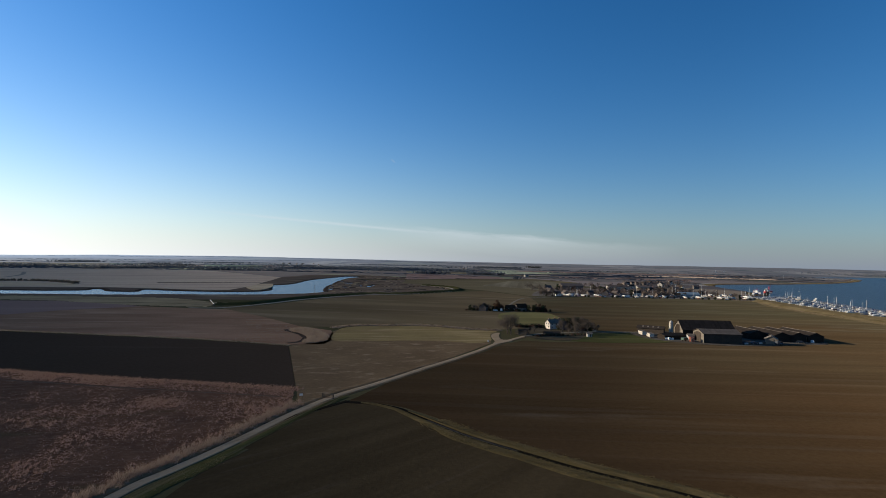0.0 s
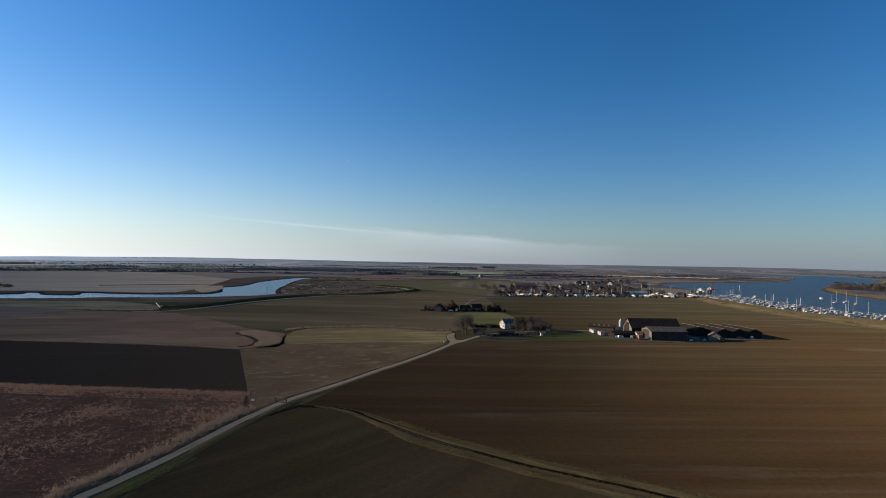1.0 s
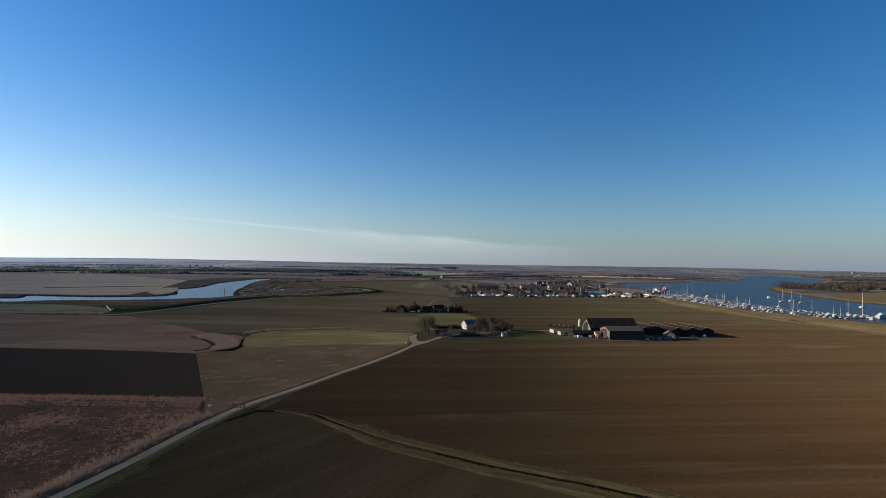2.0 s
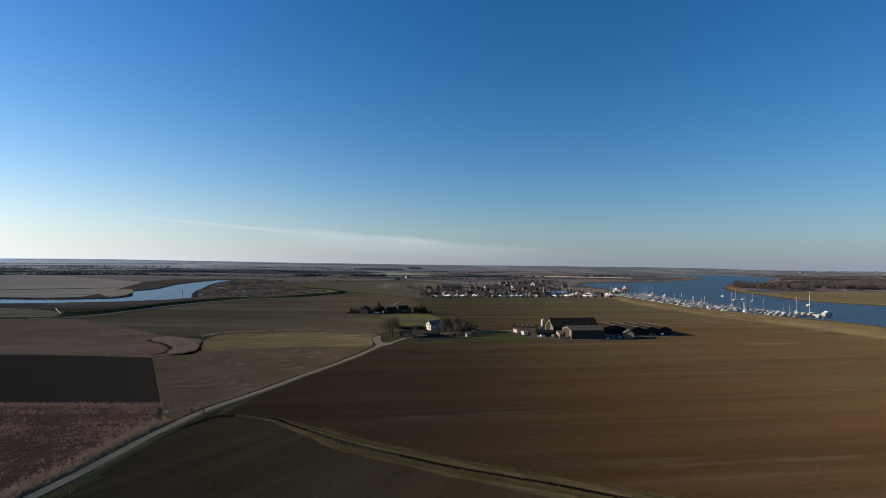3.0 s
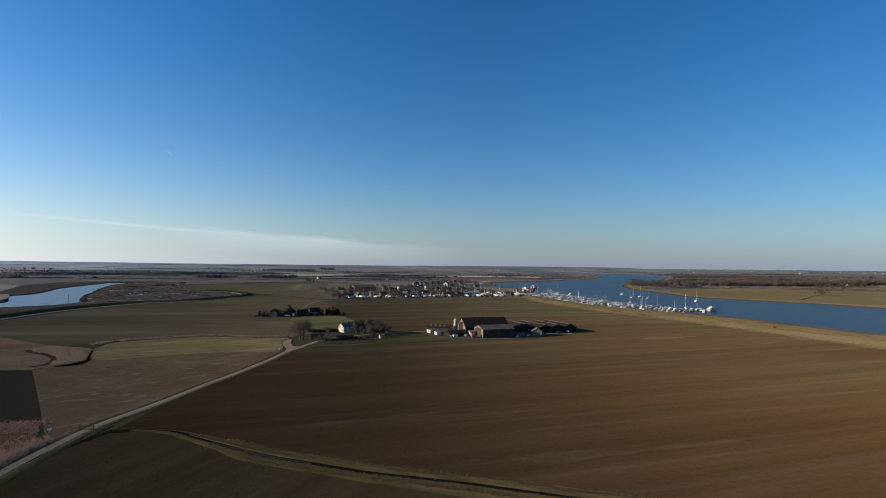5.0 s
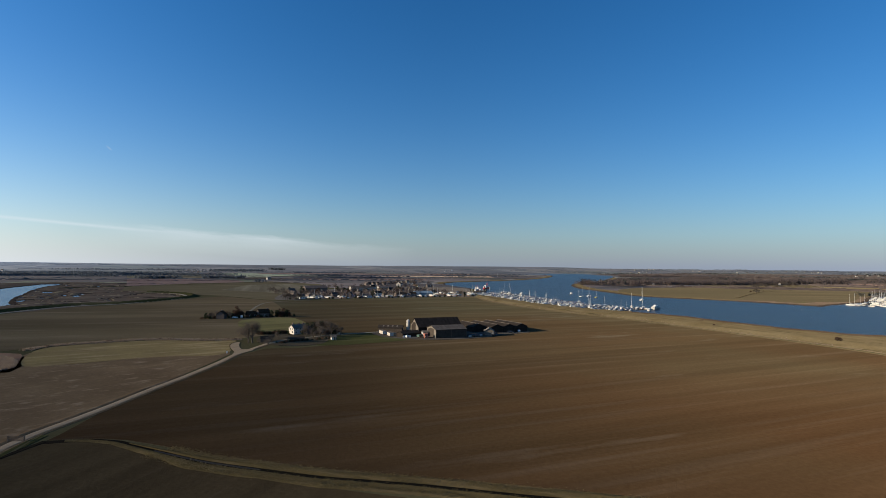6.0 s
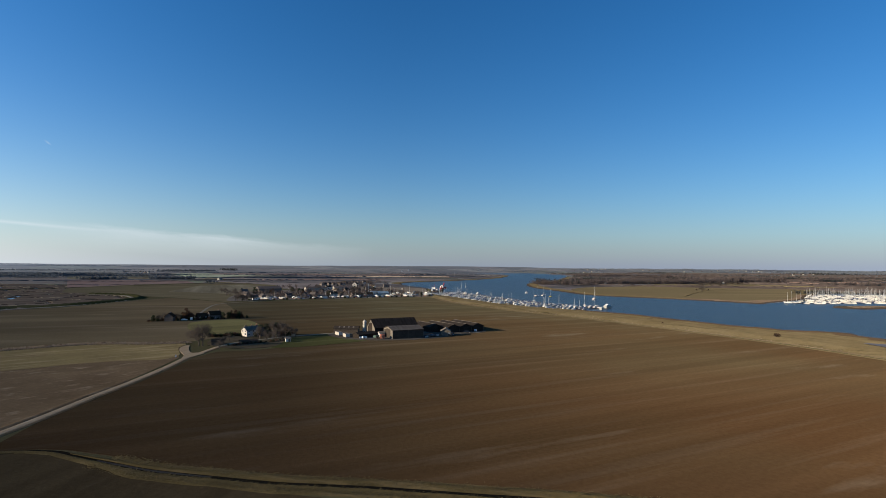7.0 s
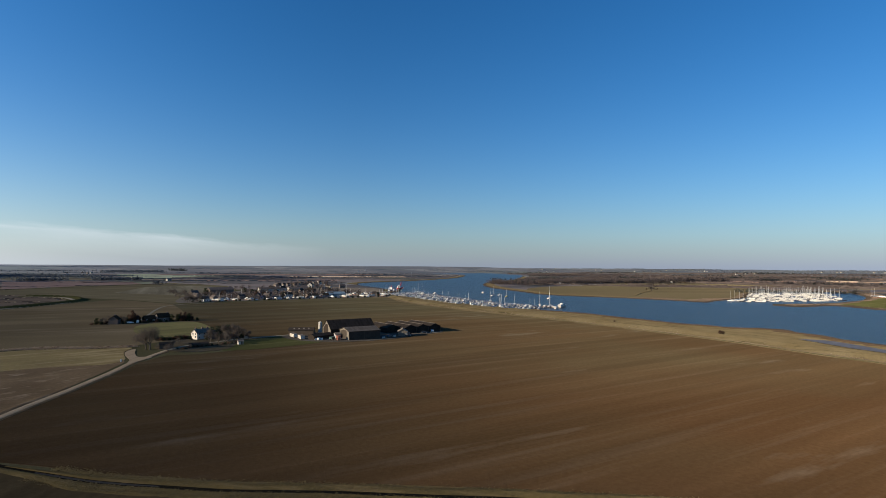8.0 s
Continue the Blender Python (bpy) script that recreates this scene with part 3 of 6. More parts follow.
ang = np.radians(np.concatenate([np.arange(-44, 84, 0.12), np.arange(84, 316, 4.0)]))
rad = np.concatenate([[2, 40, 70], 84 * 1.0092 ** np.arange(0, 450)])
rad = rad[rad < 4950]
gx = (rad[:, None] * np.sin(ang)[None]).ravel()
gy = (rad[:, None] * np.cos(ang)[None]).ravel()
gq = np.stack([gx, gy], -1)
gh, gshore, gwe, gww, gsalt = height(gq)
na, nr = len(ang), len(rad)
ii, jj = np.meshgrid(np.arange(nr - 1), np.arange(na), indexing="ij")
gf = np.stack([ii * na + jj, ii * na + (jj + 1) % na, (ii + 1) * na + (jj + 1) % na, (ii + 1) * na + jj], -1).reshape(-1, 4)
zone = np.zeros(len(gq), np.int32)
zone[np.hypot(gx, gy) > 1050] = 1
zone[(gshore < 90) & (np.hypot(gx, gy) < 2400) & (gx < 300)] = 2
zone[gsalt] = 2
rills = np.abs(waves(gq, 170, 11) + 0.5 * waves(gq, 60, 12))
zone[gsalt & (rills > 0.12) & (rills < 0.165)] = 11
zone[gsalt & (rills < 0.07)] = 4
zone[(gx > 340) & (gshore < 70) & (gx < 560) & (gy < 720)] = 3
zone[(gx > 560) & (gshore < 26) & (gx < 1600)] = 3
zone[(gx > 690) & (gy < 520) & (gx < 1250) & (gshore < 30)] = 2
zone[(gx > 690) & (gy < 420) & (gx < 900) & (gshore < 13)] = 4
ragged = gshore + 4 * waves(gq, 40, 41)
zone[(gx > 356) & (gx < 470) & (gy < 420) & (ragged + 5 * waves(gq, 15, 43) < 21)] = 15
zone[gshore < 5.5] = 4
zone[(gx > 356) & (gx < 460) & (gy < 360) & (ragged < 8)] = 4
zone[inside(gq, MERE)] = 3
zone[gwe < 11] = 3
zone[gww < 9] = 5
zone[(gx < -192) & (gww < 24) & (gshore > 9)] = 11
zone[inside(gq, spline([(-363, 530), (-354, 507), (-317, 497), (-285, 486), (-230, 464), (-194, 467), (-205, 500), (-218, 514), (-261, 539), (-314, 538)], 10, True))] = 11
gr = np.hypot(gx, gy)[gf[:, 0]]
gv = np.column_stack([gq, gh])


def plot(x, y, w, d, a):
    """The corners of a roughly square-cut field."""
    c, s = math.cos(radians(a)), math.sin(radians(a))
    return [(x + u * w / 2 * c - v * d / 2 * s, y + u * w / 2 * s + v * d / 2 * c) for u, v in ((-1, -0.9), (0.9, -1), (1, 0.85), (-0.9, 1))]


# field 6: olive arable, 7: green pasture, 8: pale plough, 9: stubble, 10: reddish
for k, outline in (
        (6, spline([(690, 600), (725, 480), (830, 448), (1000, 510), (1300, 650), (1600, 940), (1340, 1000), (1100, 930), (980, 890), (860, 880), (740, 800), (690, 700)], 30, True)),
        (14, [(770, 262), (790, 296), (880, 304), (975, 345), (1040, 325), (960, 200), (800, 150), (765, 200)]),
        (6, [(745, 557), (986, 684), (1122, 717), (1000, 510), (830, 448), (725, 480)]),
        (7, [(-1231, 2053), (-1166, 2247), (-1430, 2719), (-1501, 2590)]), (7, [(-935, 1189), (-914, 1352), (-1052, 1556), (-1150, 1462)]), (7, [(-754, 1694), (-583, 1779), (-784, 2439), (-1057, 2524)]),
        (7, [(158, 2491), (205, 1790), (559, 2420), (515, 2895)]), (9, [(-117, 1772), (72, 1745), (81, 1961), (-144, 2186)]), (12, [(-76, 1180), (28, 1250), (150, 1365), (145, 1505), (74, 1601), (-110, 1665)]),
        (9, [(198, 1765), (261, 1745), (284, 1899), (220, 1920)]), (12, [(-719, 915), (-785, 1039), (-879, 1163), (-1001, 1146), (-900, 900)]),
        (6, plot(250, 1650, 240, 140, -4)), (12, plot(620, 2450, 620, 240, -10)), (9, plot(1300, 2850, 700, 220, -25)), (8, plot(900, 1950, 460, 170, -18)), (12, plot(1900, 1350, 400, 190, -40)),
        (12, plot(2200, 900, 420, 220, -55)), (8, [(1809, 700), (1859, 662), (1880, 560), (1960, 560), (1950, 680), (1880, 740)]), (13, plot(1500, 420, 320, 140, -60)), (12, plot(1700, 760, 340, 180, -60)),
        (12, plot(500, 1560, 380, 110, -8)), (12, plot(1050, 2350, 420, 200, -15)), (13, plot(1420, 700, 260, 160, -50)), (12, plot(2300, 2000, 360, 260, -45))):
    zone[inside(gq, outline) & (gshore > 14)] = k
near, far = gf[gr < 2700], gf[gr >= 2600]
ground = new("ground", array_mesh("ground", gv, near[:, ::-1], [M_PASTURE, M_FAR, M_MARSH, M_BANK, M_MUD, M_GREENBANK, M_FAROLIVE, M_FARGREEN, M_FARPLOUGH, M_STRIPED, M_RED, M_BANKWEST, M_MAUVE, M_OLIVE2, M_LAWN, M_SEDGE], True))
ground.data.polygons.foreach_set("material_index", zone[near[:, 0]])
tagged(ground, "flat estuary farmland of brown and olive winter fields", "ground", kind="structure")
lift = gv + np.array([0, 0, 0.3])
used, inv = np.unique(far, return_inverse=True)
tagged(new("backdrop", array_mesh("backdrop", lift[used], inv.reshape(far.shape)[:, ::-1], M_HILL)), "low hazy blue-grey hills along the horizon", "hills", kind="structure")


def level(x, y):
    """The ground's height at one place."""
    return float(height(np.array([(x, y)], float))[0][0])


ob = new("creek_water", Geo().add([(-4000, -800, -1.2), (100, -800, -1.2), (100, 4000, -1.2), (-4000, 4000, -1.2)], [(0, 1, 2, 3)]).mesh("creek_water", M_CREEK))
tagged(ob, "calm pale blue creek water at high tide", "water", kind="structure")
ob = new("water", Geo().add([(100, -800, -1.2), (4000, -800, -1.2), (4000, 4000, -1.2), (100, 4000, -1.2)], [(0, 1, 2, 3)]).mesh("water", M_WATER))
tagged(ob, "rippled blue estuary water at high tide", "water", kind="structure")
field("mere", MERE, -0.5, M_POOL, "shallow grey pool on the saltings behind the shore")

# ---- fields ----
M_PALEBANK = earth("bleached bank turf", (0.47, 0.34, 0.20), (0.53, 0.39, 0.235), (0.32, 0.235, 0.14), 0.02, angle=75, period=0.08, longer=8)
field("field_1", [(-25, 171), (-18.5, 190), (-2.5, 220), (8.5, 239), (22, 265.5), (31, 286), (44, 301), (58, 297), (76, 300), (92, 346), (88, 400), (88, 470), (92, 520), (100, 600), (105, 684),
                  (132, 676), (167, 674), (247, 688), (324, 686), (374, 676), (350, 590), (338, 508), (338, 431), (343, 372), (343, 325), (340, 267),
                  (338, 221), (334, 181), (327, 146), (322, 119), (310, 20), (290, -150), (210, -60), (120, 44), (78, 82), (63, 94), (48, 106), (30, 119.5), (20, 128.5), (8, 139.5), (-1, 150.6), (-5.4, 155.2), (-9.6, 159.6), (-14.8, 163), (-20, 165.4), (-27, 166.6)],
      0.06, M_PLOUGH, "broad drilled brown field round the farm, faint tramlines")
field("field_2", [(-29, 163.5), (-26, 163.5), (-20, 162.4), (-15, 160), (-11, 155.6), (-6, 147.6), (6, 132), (18, 119), (36, 103), (58, 85), (110, 36), (190, -60), (150, -160), (-60, -160), (-50, 0), (-47, 98), (-45, 118), (-40, 142)],
      0.06, M_DARKGREEN, "dark field of young winter crop between track and ditch")
field("field_3", [(-59, 60), (-58, 98), (-52, 122), (-48, 140), (-42, 160), (-46, 177), (-70, 182), (-111, 188), (-155, 196), (-300, 225), (-330, 60)],
      0.06, M_SCRUB, "rough reddish-brown field of dead grass and scrub")
field("field_4", [(-46, 180), (-72, 266), (-100, 274), (-137, 282), (-183, 288), (-233, 295), (-400, 320), (-330, 236), (-155, 199), (-111, 191), (-70, 185)],
      0.06, M_BLACK, "freshly ploughed near-black field with straight edges")
field("field_5", [(-74, 270), (-57, 274), (-55, 298), (-64, 326), (-86, 342), (-121, 388), (-166, 438), (-241, 450), (-276, 404), (-288, 370), (-420, 330), (-233, 300), (-183, 293), (-137, 287), (-100, 279)],
      0.06, M_RED, "reddish-brown stubble field with paler blotches")
field("field_6", [(-288, 372), (-276, 406), (-241, 452), (-262, 462), (-334, 484), (-374, 476), (-560, 400), (-420, 334)], 0.07, M_MAUVE, "dull dark stubble field by the sea bank")
field("field_7", [(-45.7, 179.6), (-71.7, 266), (-58, 286), (-62, 320), (-56, 347), (-29, 355), (-8, 356), (17, 343), (31, 340), (27, 312), (25.5, 290), (15.3, 266), (2, 238.5), (-9, 218.8), (-18.5, 200), (-27, 185), (-34, 173.6), (-40, 160)],
      0.06, M_FALLOW, "dull brown fallow field with bleached patches beside the track")
field("field_8", [(-55, 287), (-40, 286), (-18.5, 291), (0, 292), (18, 288), (26, 297), (27.2, 310), (28.2, 324), (33, 339), (17, 342), (-8, 354), (-29, 353), (-56, 344), (-60, 318)],
      0.11, M_PALEGRASS, "strip of mown yellow-green grass below the hedge", 4)
field("field_9", [(-86, 330), (-54, 353), (-29, 361), (-8, 362), (17, 349), (34, 346), (60, 362), (86, 372), (88, 470), (92, 520), (100, 600), (105, 684), (60, 790), (20, 745), (6, 738),
                  (-46, 662), (-84, 642), (-124, 575), (-152, 486), (-176, 456), (-170, 436), (-125, 384)], 0.05, M_OLIVE, "large olive-green field of winter wheat")
field("field_10", [(42, 410), (52, 376), (70, 373), (87, 386), (88, 462), (66, 467), (48, 456)], 0.12, M_MEADOW, "paler grass paddock in front of the cottages", 8)
field("field_11", [(64, 800), (108, 690), (128, 700), (160, 780), (220, 930), (262, 1030), (286, 1200), (200, 1260), (100, 985), (30, 930), (20, 860)], 0.05, M_OLIVE2, "olive-brown field behind the village")
field("field_12", [(69, 970), (141, 1202), (226, 1230), (262, 1092), (190, 890), (152, 825), (126, 888)], 0.11, M_STRIPED, "pale field with close drill lines")
field("field_16", [(20, 870), (0, 910), (-38, 955), (-70, 990), (-75, 1142), (-34, 1222), (45, 1307), (150, 1372), (214, 1428), (262, 1300), (286, 1200), (200, 1260), (100, 985), (30, 930)], 0.045, M_OLIVE2, "olive-brown wheat field running to the marsh dyke")
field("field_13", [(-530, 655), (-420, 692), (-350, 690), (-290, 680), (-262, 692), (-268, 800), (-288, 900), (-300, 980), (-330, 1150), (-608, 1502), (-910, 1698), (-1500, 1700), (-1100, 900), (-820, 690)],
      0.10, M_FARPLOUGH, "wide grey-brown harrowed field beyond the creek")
field("field_14", [(-760, 700), (-530, 676), (-487, 706), (-462, 708), (-488, 756), (-553, 764), (-590, 752), (-680, 790)], 0.16, M_PALEBANK, "pale stubble strip beyond the creek")
field("field_15", [(-233, 698), (-262, 752), (-270, 800), (-274, 860), (-262, 866), (-241, 800), (-233, 760), (-228, 722)], 0.22, M_PALEBANK, "pale dry grass on the creek's inner bend", 10)

# ---- tracks, verges, ditch ----
ROAD = spline([(-62, 60), (-55.8, 98), (-51.9, 109.9), (-46.9, 124.6), (-40.9, 146.5), (-36.8, 159.2), (-31.3, 173), (-24.2, 185.2), (-15.8, 200.2), (-6.2, 218.8), (5.1, 239), (18.6, 266), (27.4, 286), (34.5, 298), (42.3, 311), (47, 318.5), (52, 323)], 3)
ribbon("road", ROAD, 2.4, 0.16, M_ROAD, "single-track pale concrete farm road", "road")
STUB = spline([(26.6, 285), (28.1, 296.2), (27.6, 309.8), (28.3, 319.7), (30.2, 327.1), (32.1, 330.4), (34.1, 330.4), (32.6, 319.3), (31.9, 307), (32.8, 301.5), (36.5, 301.5), (37.5, 298)], 2, True)
tagged(new("road_branch", Geo().slab(STUB, -0.3, 0.2).mesh("road_branch", M_ROAD)), "wide concrete turn-off flaring beside the hedge", "road", kind="structure")

ribbon("verge", sideways(ROAD[:22], -3.9).tolist(), 4.2, 0.10, M_VERGE, "bright green grass verge with mown swathes", "verge", 0.1, 0.2)
ribbon("verge_culvert", sideways(ROAD[20:37], -3.0).tolist(), 2.6, 0.10, M_VERGE, "narrowing green verge towards the culvert", "verge", 0.1, 0.3)
ribbon("verge_west", sideways(ROAD[:60], 2.8).tolist(), 2.2, 0.09, M_FALLOW, "dead brown grass verge beside the track", "verge", 0.15, 0.5)
ribbon("verge_north", sideways(ROAD[22:], -1.9).tolist(), 0.9, 0.09, M_FALLOW, "thin grass verge beside the track", "verge", 0.08, 0.5)
ribbon("farm_drive", spline([(47, 318.5), (51.6, 323.2), (58.4, 330), (64.4, 332.6), (74, 337), (86, 342.5), (94, 344.5), (105, 345.5), (125, 348), (136, 346)], 4), 3.0, 0.24, M_PATH, "pale farm drive to the barns", "drive")
ribbon("sea_bank_track", spline([(-200, 446), (-180, 448), (-161, 484), (-133, 571), (-87, 651), (-50, 672), (-12, 724), (11, 758), (16, 815), (2, 880), (-34, 906)], 8), 4.6, 0.25, M_GRAVEL, "pale gravel track along the sea bank", "track", rough=0.2)
ribbon("cottage_track", spline([(53, 490), (59.5, 522), (67.6, 555), (78, 600), (91, 643), (105, 663), (124, 674), (150, 688)], 8), 2.2, 0.16, M_PATH, "narrow farm track past the cottages", "track", rough=0.3)
ribbon("bank_path", spline([(378, 684), (362, 640), (346, 588), (336, 508), (336, 431), (341, 372), (341, 325), (339, 267), (336, 221), (332, 181), (325, 146), (320, 119), (310, 40)], 6), 1.6, 0.2, M_BANK, "trodden pale path at the foot of the river bank", "path", rough=0.5)
DITCH = spline([(-27.2, 165), (-20.5, 163.9), (-15.6, 161.6), (-11.2, 158.4), (-8.8, 155.2), (-5, 150.2), (-1, 145.2), (5.2, 137.3), (10.1, 132.2), (17.5, 125.4), (27.8, 116.2), (37, 109.6), (46, 103), (61, 91), (76, 79), (110, 48), (160, -10)], 2.2)
M_MARGIN = earth("dull ditch-side grass", (0.1056, 0.0780, 0.0329), (0.0812, 0.0615, 0.0280), (0.1523, 0.1121, 0.0550), 0.06, angle=-42, period=0.5, longer=6, grain=1.2, bump=0.9)


def margin(name, side, first, label):
    """The grassed shoulder of the ditch: a low uneven bank that falls steeply to the mud and gently to the field."""
    line = DITCH[first:]
    k = len(line)
    r_ = np.random.RandomState(60 + first)
    prof = ((0.75, 0.03), (1.2, 0.30), (1.8, 0.42), (2.7, 0.34), (3.7, 0.24), (4.6, 0.12), (5.2, -0.3))
    rows = []
    for d, h in prof:
        w = d * np.clip(np.linspace(0.14, 6.5, k), 0, 1) if d > 1 else d * 0.9
        hh = h + (np.convolve(r_.randn(k + 4), np.ones(5) / 5, "valid") * 0.16 if 1 < d < 5 else 0)
        rows.append(np.column_stack([sideways(line, side * (w + (np.convolve(r_.randn(k + 2), np.ones(3) / 3, "valid") * 0.3 if d > 4 else 0))), np.full(k, 1.0) * hh]))
    i = np.arange(k - 1)
    f = np.concatenate([np.stack([j * k + i, j * k + i + 1, (j + 1) * k + i + 1, (j + 1) * k + i], -1) for j in range(len(prof) - 1)])
    ob = new(name, array_mesh(name, np.concatenate(rows), f if side < 0 else f[:, ::-1], M_MARGIN, True))
    return tagged(ob, label, "verge", kind="structure")


margin("ditch_margin", -1, 2, "dull grass shoulder along the field ditch")
margin("ditch_margin_north", 1, 8, "tussocky northern shoulder of the field ditch")
# near-black, sheenless mud; its tone also stands in for the ditch's depth
M_DITCHMUD = coat("black ditch mud", (0.011, 0.010, 0.008), 0.3, 0.8, 1.0, spec=0.0)
ribbon("ditch_mud", DITCH, 2.2, 0.07, M_DITCHMUD, "black mud in the field ditch", "ditch", 0.01, 0.1)
ribbon("roadside_ditch", spline([(-43.5, 141), (-38.6, 149), (-33.8, 156.3), (-30.5, 161.1), (-27.2, 166)], 3), 1.5, 0.13, M_DITCHMUD, "dark roadside ditch below the verge", "ditch", 0.01, 0.3)
ribbon("ditch_water", DITCH[11:24], 0.7, 0.095, coat("dark ditch water", (0.016, 0.014, 0.012), 0.2, 0.5, 0.6, spec=0.08), "still dark water standing in the field ditch", "ditch", 0.004, 0.5)
ribbon("bank_dyke", sideways(WALL_EAST, -7.3).tolist(), 0.8, 0.16, M_MARSH, "thin brown strip at the foot of the river bank", "ditch", 0.02, 0.7)
ribbon("bank_crest", WALL_EAST, 1.1, 2.3, M_BANK, "trodden path along the river bank's crest", "path", 0.03, 0.5)
ribbon("bank_rut", sideways(WALL_EAST, 10.5)[:70].tolist(), 1.8, 0.14, M_MARSH, "thin brown strip behind the river bank", "path", 0.02, 0.8)
ribbon("shore_track", spline([(745, 557), (860, 622), (986, 684), (1122, 717)], 10), 3.0, 0.5, M_BANK, "pale track between two fields across the water", "track", 0.2, 0.4)
ribbon("creek_headland", spline([(-420, 828), (-380, 856), (-330, 888), (-294, 910)], 8), 17.0, 0.2, M_MARSH, "dark strip of rough ground in the far harrowed field", "strip", 0.1, 0.5)
ribbon("marsh_dyke", spline([(-170, 1110), (-76, 1165), (28, 1238), (100, 1300), (175, 1362)], 10), 9.0, 0.2, M_GREENBANK, "dark dyke between the far marsh fields", "ditch", 0.1, 0.3)
ribbon("marsh_track", spline([(-703, 905), (-752, 1004), (-849, 1141)], 10), 7.0, 0.25, M_GRAVEL, "pale farm track beyond the creek", "track", 0.1, 0.3)
field("paddock", [(70, 306), (78, 322), (88, 336), (100, 341), (123, 344), (131, 330), (134, 314), (120, 304), (98, 300), (82, 299)], 0.14, M_LAWN, "bright green paddock grass between house and barns", 3)
field("farmyard", [(118, 318), (116, 346), (140, 356), (172, 352), (216, 350), (218, 318), (212, 310), (190, 306), (168, 298), (140, 300)], 0.2, M_YARD, "dirty concrete farmyard", 6)
field("house_garden", [(44, 322), (46, 345), (62, 366), (86, 362), (92, 344), (82, 322), (72, 306), (56, 307)], 0.17, M_GARDEN, "rough garden ground round the house", 4)
field("village_ground", [(118, 694), (156, 700), (250, 700), (330, 698), (390, 700), (412, 745), (470, 870), (500, 960), (430, 1100), (330, 1040), (240, 960), (160, 870), (118, 740)], 0.14, M_HARD, "boatyard hardstanding and village ground", 12)

# ---- grasses ----


def blades(name, places, tall, wide, material, label, kids=4, lean=0.5):
    """Tufts of upright blades at the places."""
    places = np.repeat(np.asarray(places, float), kids, 0)
    k = len(places)
    r = np.random.RandomState(k % 9973)
    h = tall * (0.5 + r.rand(k))
    w = wide * (0.5 + r.rand(k))
    a = r.rand(k) * math.tau
    foot = places + np.column_stack([r.randn(k, 2) * tall * 0.35, np.zeros(k)])
    side = np.column_stack([np.cos(a), np.sin(a), np.zeros(k)]) * w[:, None] / 2
    tip = foot + np.column_stack([r.randn(k, 2) * (tall * lean)[:, None] if np.ndim(tall) else r.randn(k, 2) * tall * lean, h])
    v = np.stack([foot - side, foot + side, tip], 1).reshape(-1, 3)
    ob = new(name, array_mesh(name, v, np.arange(3 * k).reshape(-1, 3), material))
    return tagged(ob, label, "grass", kind="stuff")


r = np.random.RandomState(3)
q = np.column_stack([r.uniform(-180, -40, 90000), r.uniform(90, 198, 90000)])
q = q[inside(q, [(-59, 80), (-58, 98), (-52, 122), (-48, 140), (-42, 160), (-46, 177), (-70, 182), (-111, 188), (-155, 196), (-180, 200), (-180, 80)])]
thick = 0.8 * waves(q, 46, 31) + 0.6 * waves(q, 13, 32) + 0.5 * waves(q, 4, 33) + 0.005 * (q[:, 0] + 105) + r.randn(len(q)) * 0.5
TRACK = spline([(-200, 196), (-143.3, 183.8), (-122.8, 180.7), (-102.1, 176.9), (-83.5, 174.2), (-65.3, 171.8), (-47.3, 169.5)], 3)
gap = apart_from(q, TRACK)
thick += 0.9 * (q[:, 1] > np.interp(q[:, 0], [p_[0] for p_ in TRACK], [p_[1] for p_ in TRACK])) - 0.9 * (gap < 0.9)
q1, q2 = q[(thick > 0.35) & (gap > 0.7)], q[(thick > 1.25) & (gap > 0.8)]
blades("scrub_tufts", np.column_stack([q1, np.full(len(q1), 0.03)]), 0.2, 0.11, M_TUFT, "bleached tufts of dead grass over the rough field", 4, 1.1)
blades("scrub_tussocks", np.column_stack([q2, np.full(len(q2), 0.03)]), 0.42, 0.09, M_TUFT, "tall arching tussocks of dead grass in drifts", 11, 0.6)
ribbon("scrub_track", TRACK, 0.7, 0.075, M_MARSH, "dark trodden line through the dead grass", "path", 0.01, 0.6)
line = np.array(sideways(ROAD[2:33], 4.2))
q = np.concatenate([line + r.randn(*line.shape) * (1.2, 1.8) for _ in range(46)])
q = q[(apart_from(q, ROAD) > 1.9) & (waves(q, 9, 34) + r.randn(len(q)) * 0.4 > -0.55)]
blades("reed_verge", np.column_stack([q, np.full(len(q), 0.05)]), 0.8, 0.075, leafy("russet verge reeds", (0.135, 0.098, 0.078), (0.260, 0.196, 0.156)), "russet reed strip beside the track", 15, 0.45)
line = np.array(sideways(ROAD[2:20], -4.2))
q = np.concatenate([line + r.randn(*line.shape) * (0.8, 1.2) for _ in range(70)])
blades("verge_tufts", np.column_stack([q, np.full(len(q), 0.1)]), 0.16, 0.12, M_VTUFT, "green tufts on the roadside verge")
HEDGE = spline([(-64, 338), (-55, 350), (-29, 358), (-8, 359), (17, 346), (34, 342)], 1.2)
q = np.concatenate([np.array(HEDGE) + r.randn(len(HEDGE), 2) * (1.2, 1.5) for _ in range(20)])
blades("hedge_reeds", np.column_stack([q, np.full(len(q), 0.05)]), 0.75, 0.22, M_REED, "pale reeds along the overgrown field boundary")
q = np.concatenate([np.array(spline([(-72, 268), (-100, 276.5), (-137, 284.5), (-183, 290.5), (-233, 297.5)], 1.2)) for _ in range(9)])
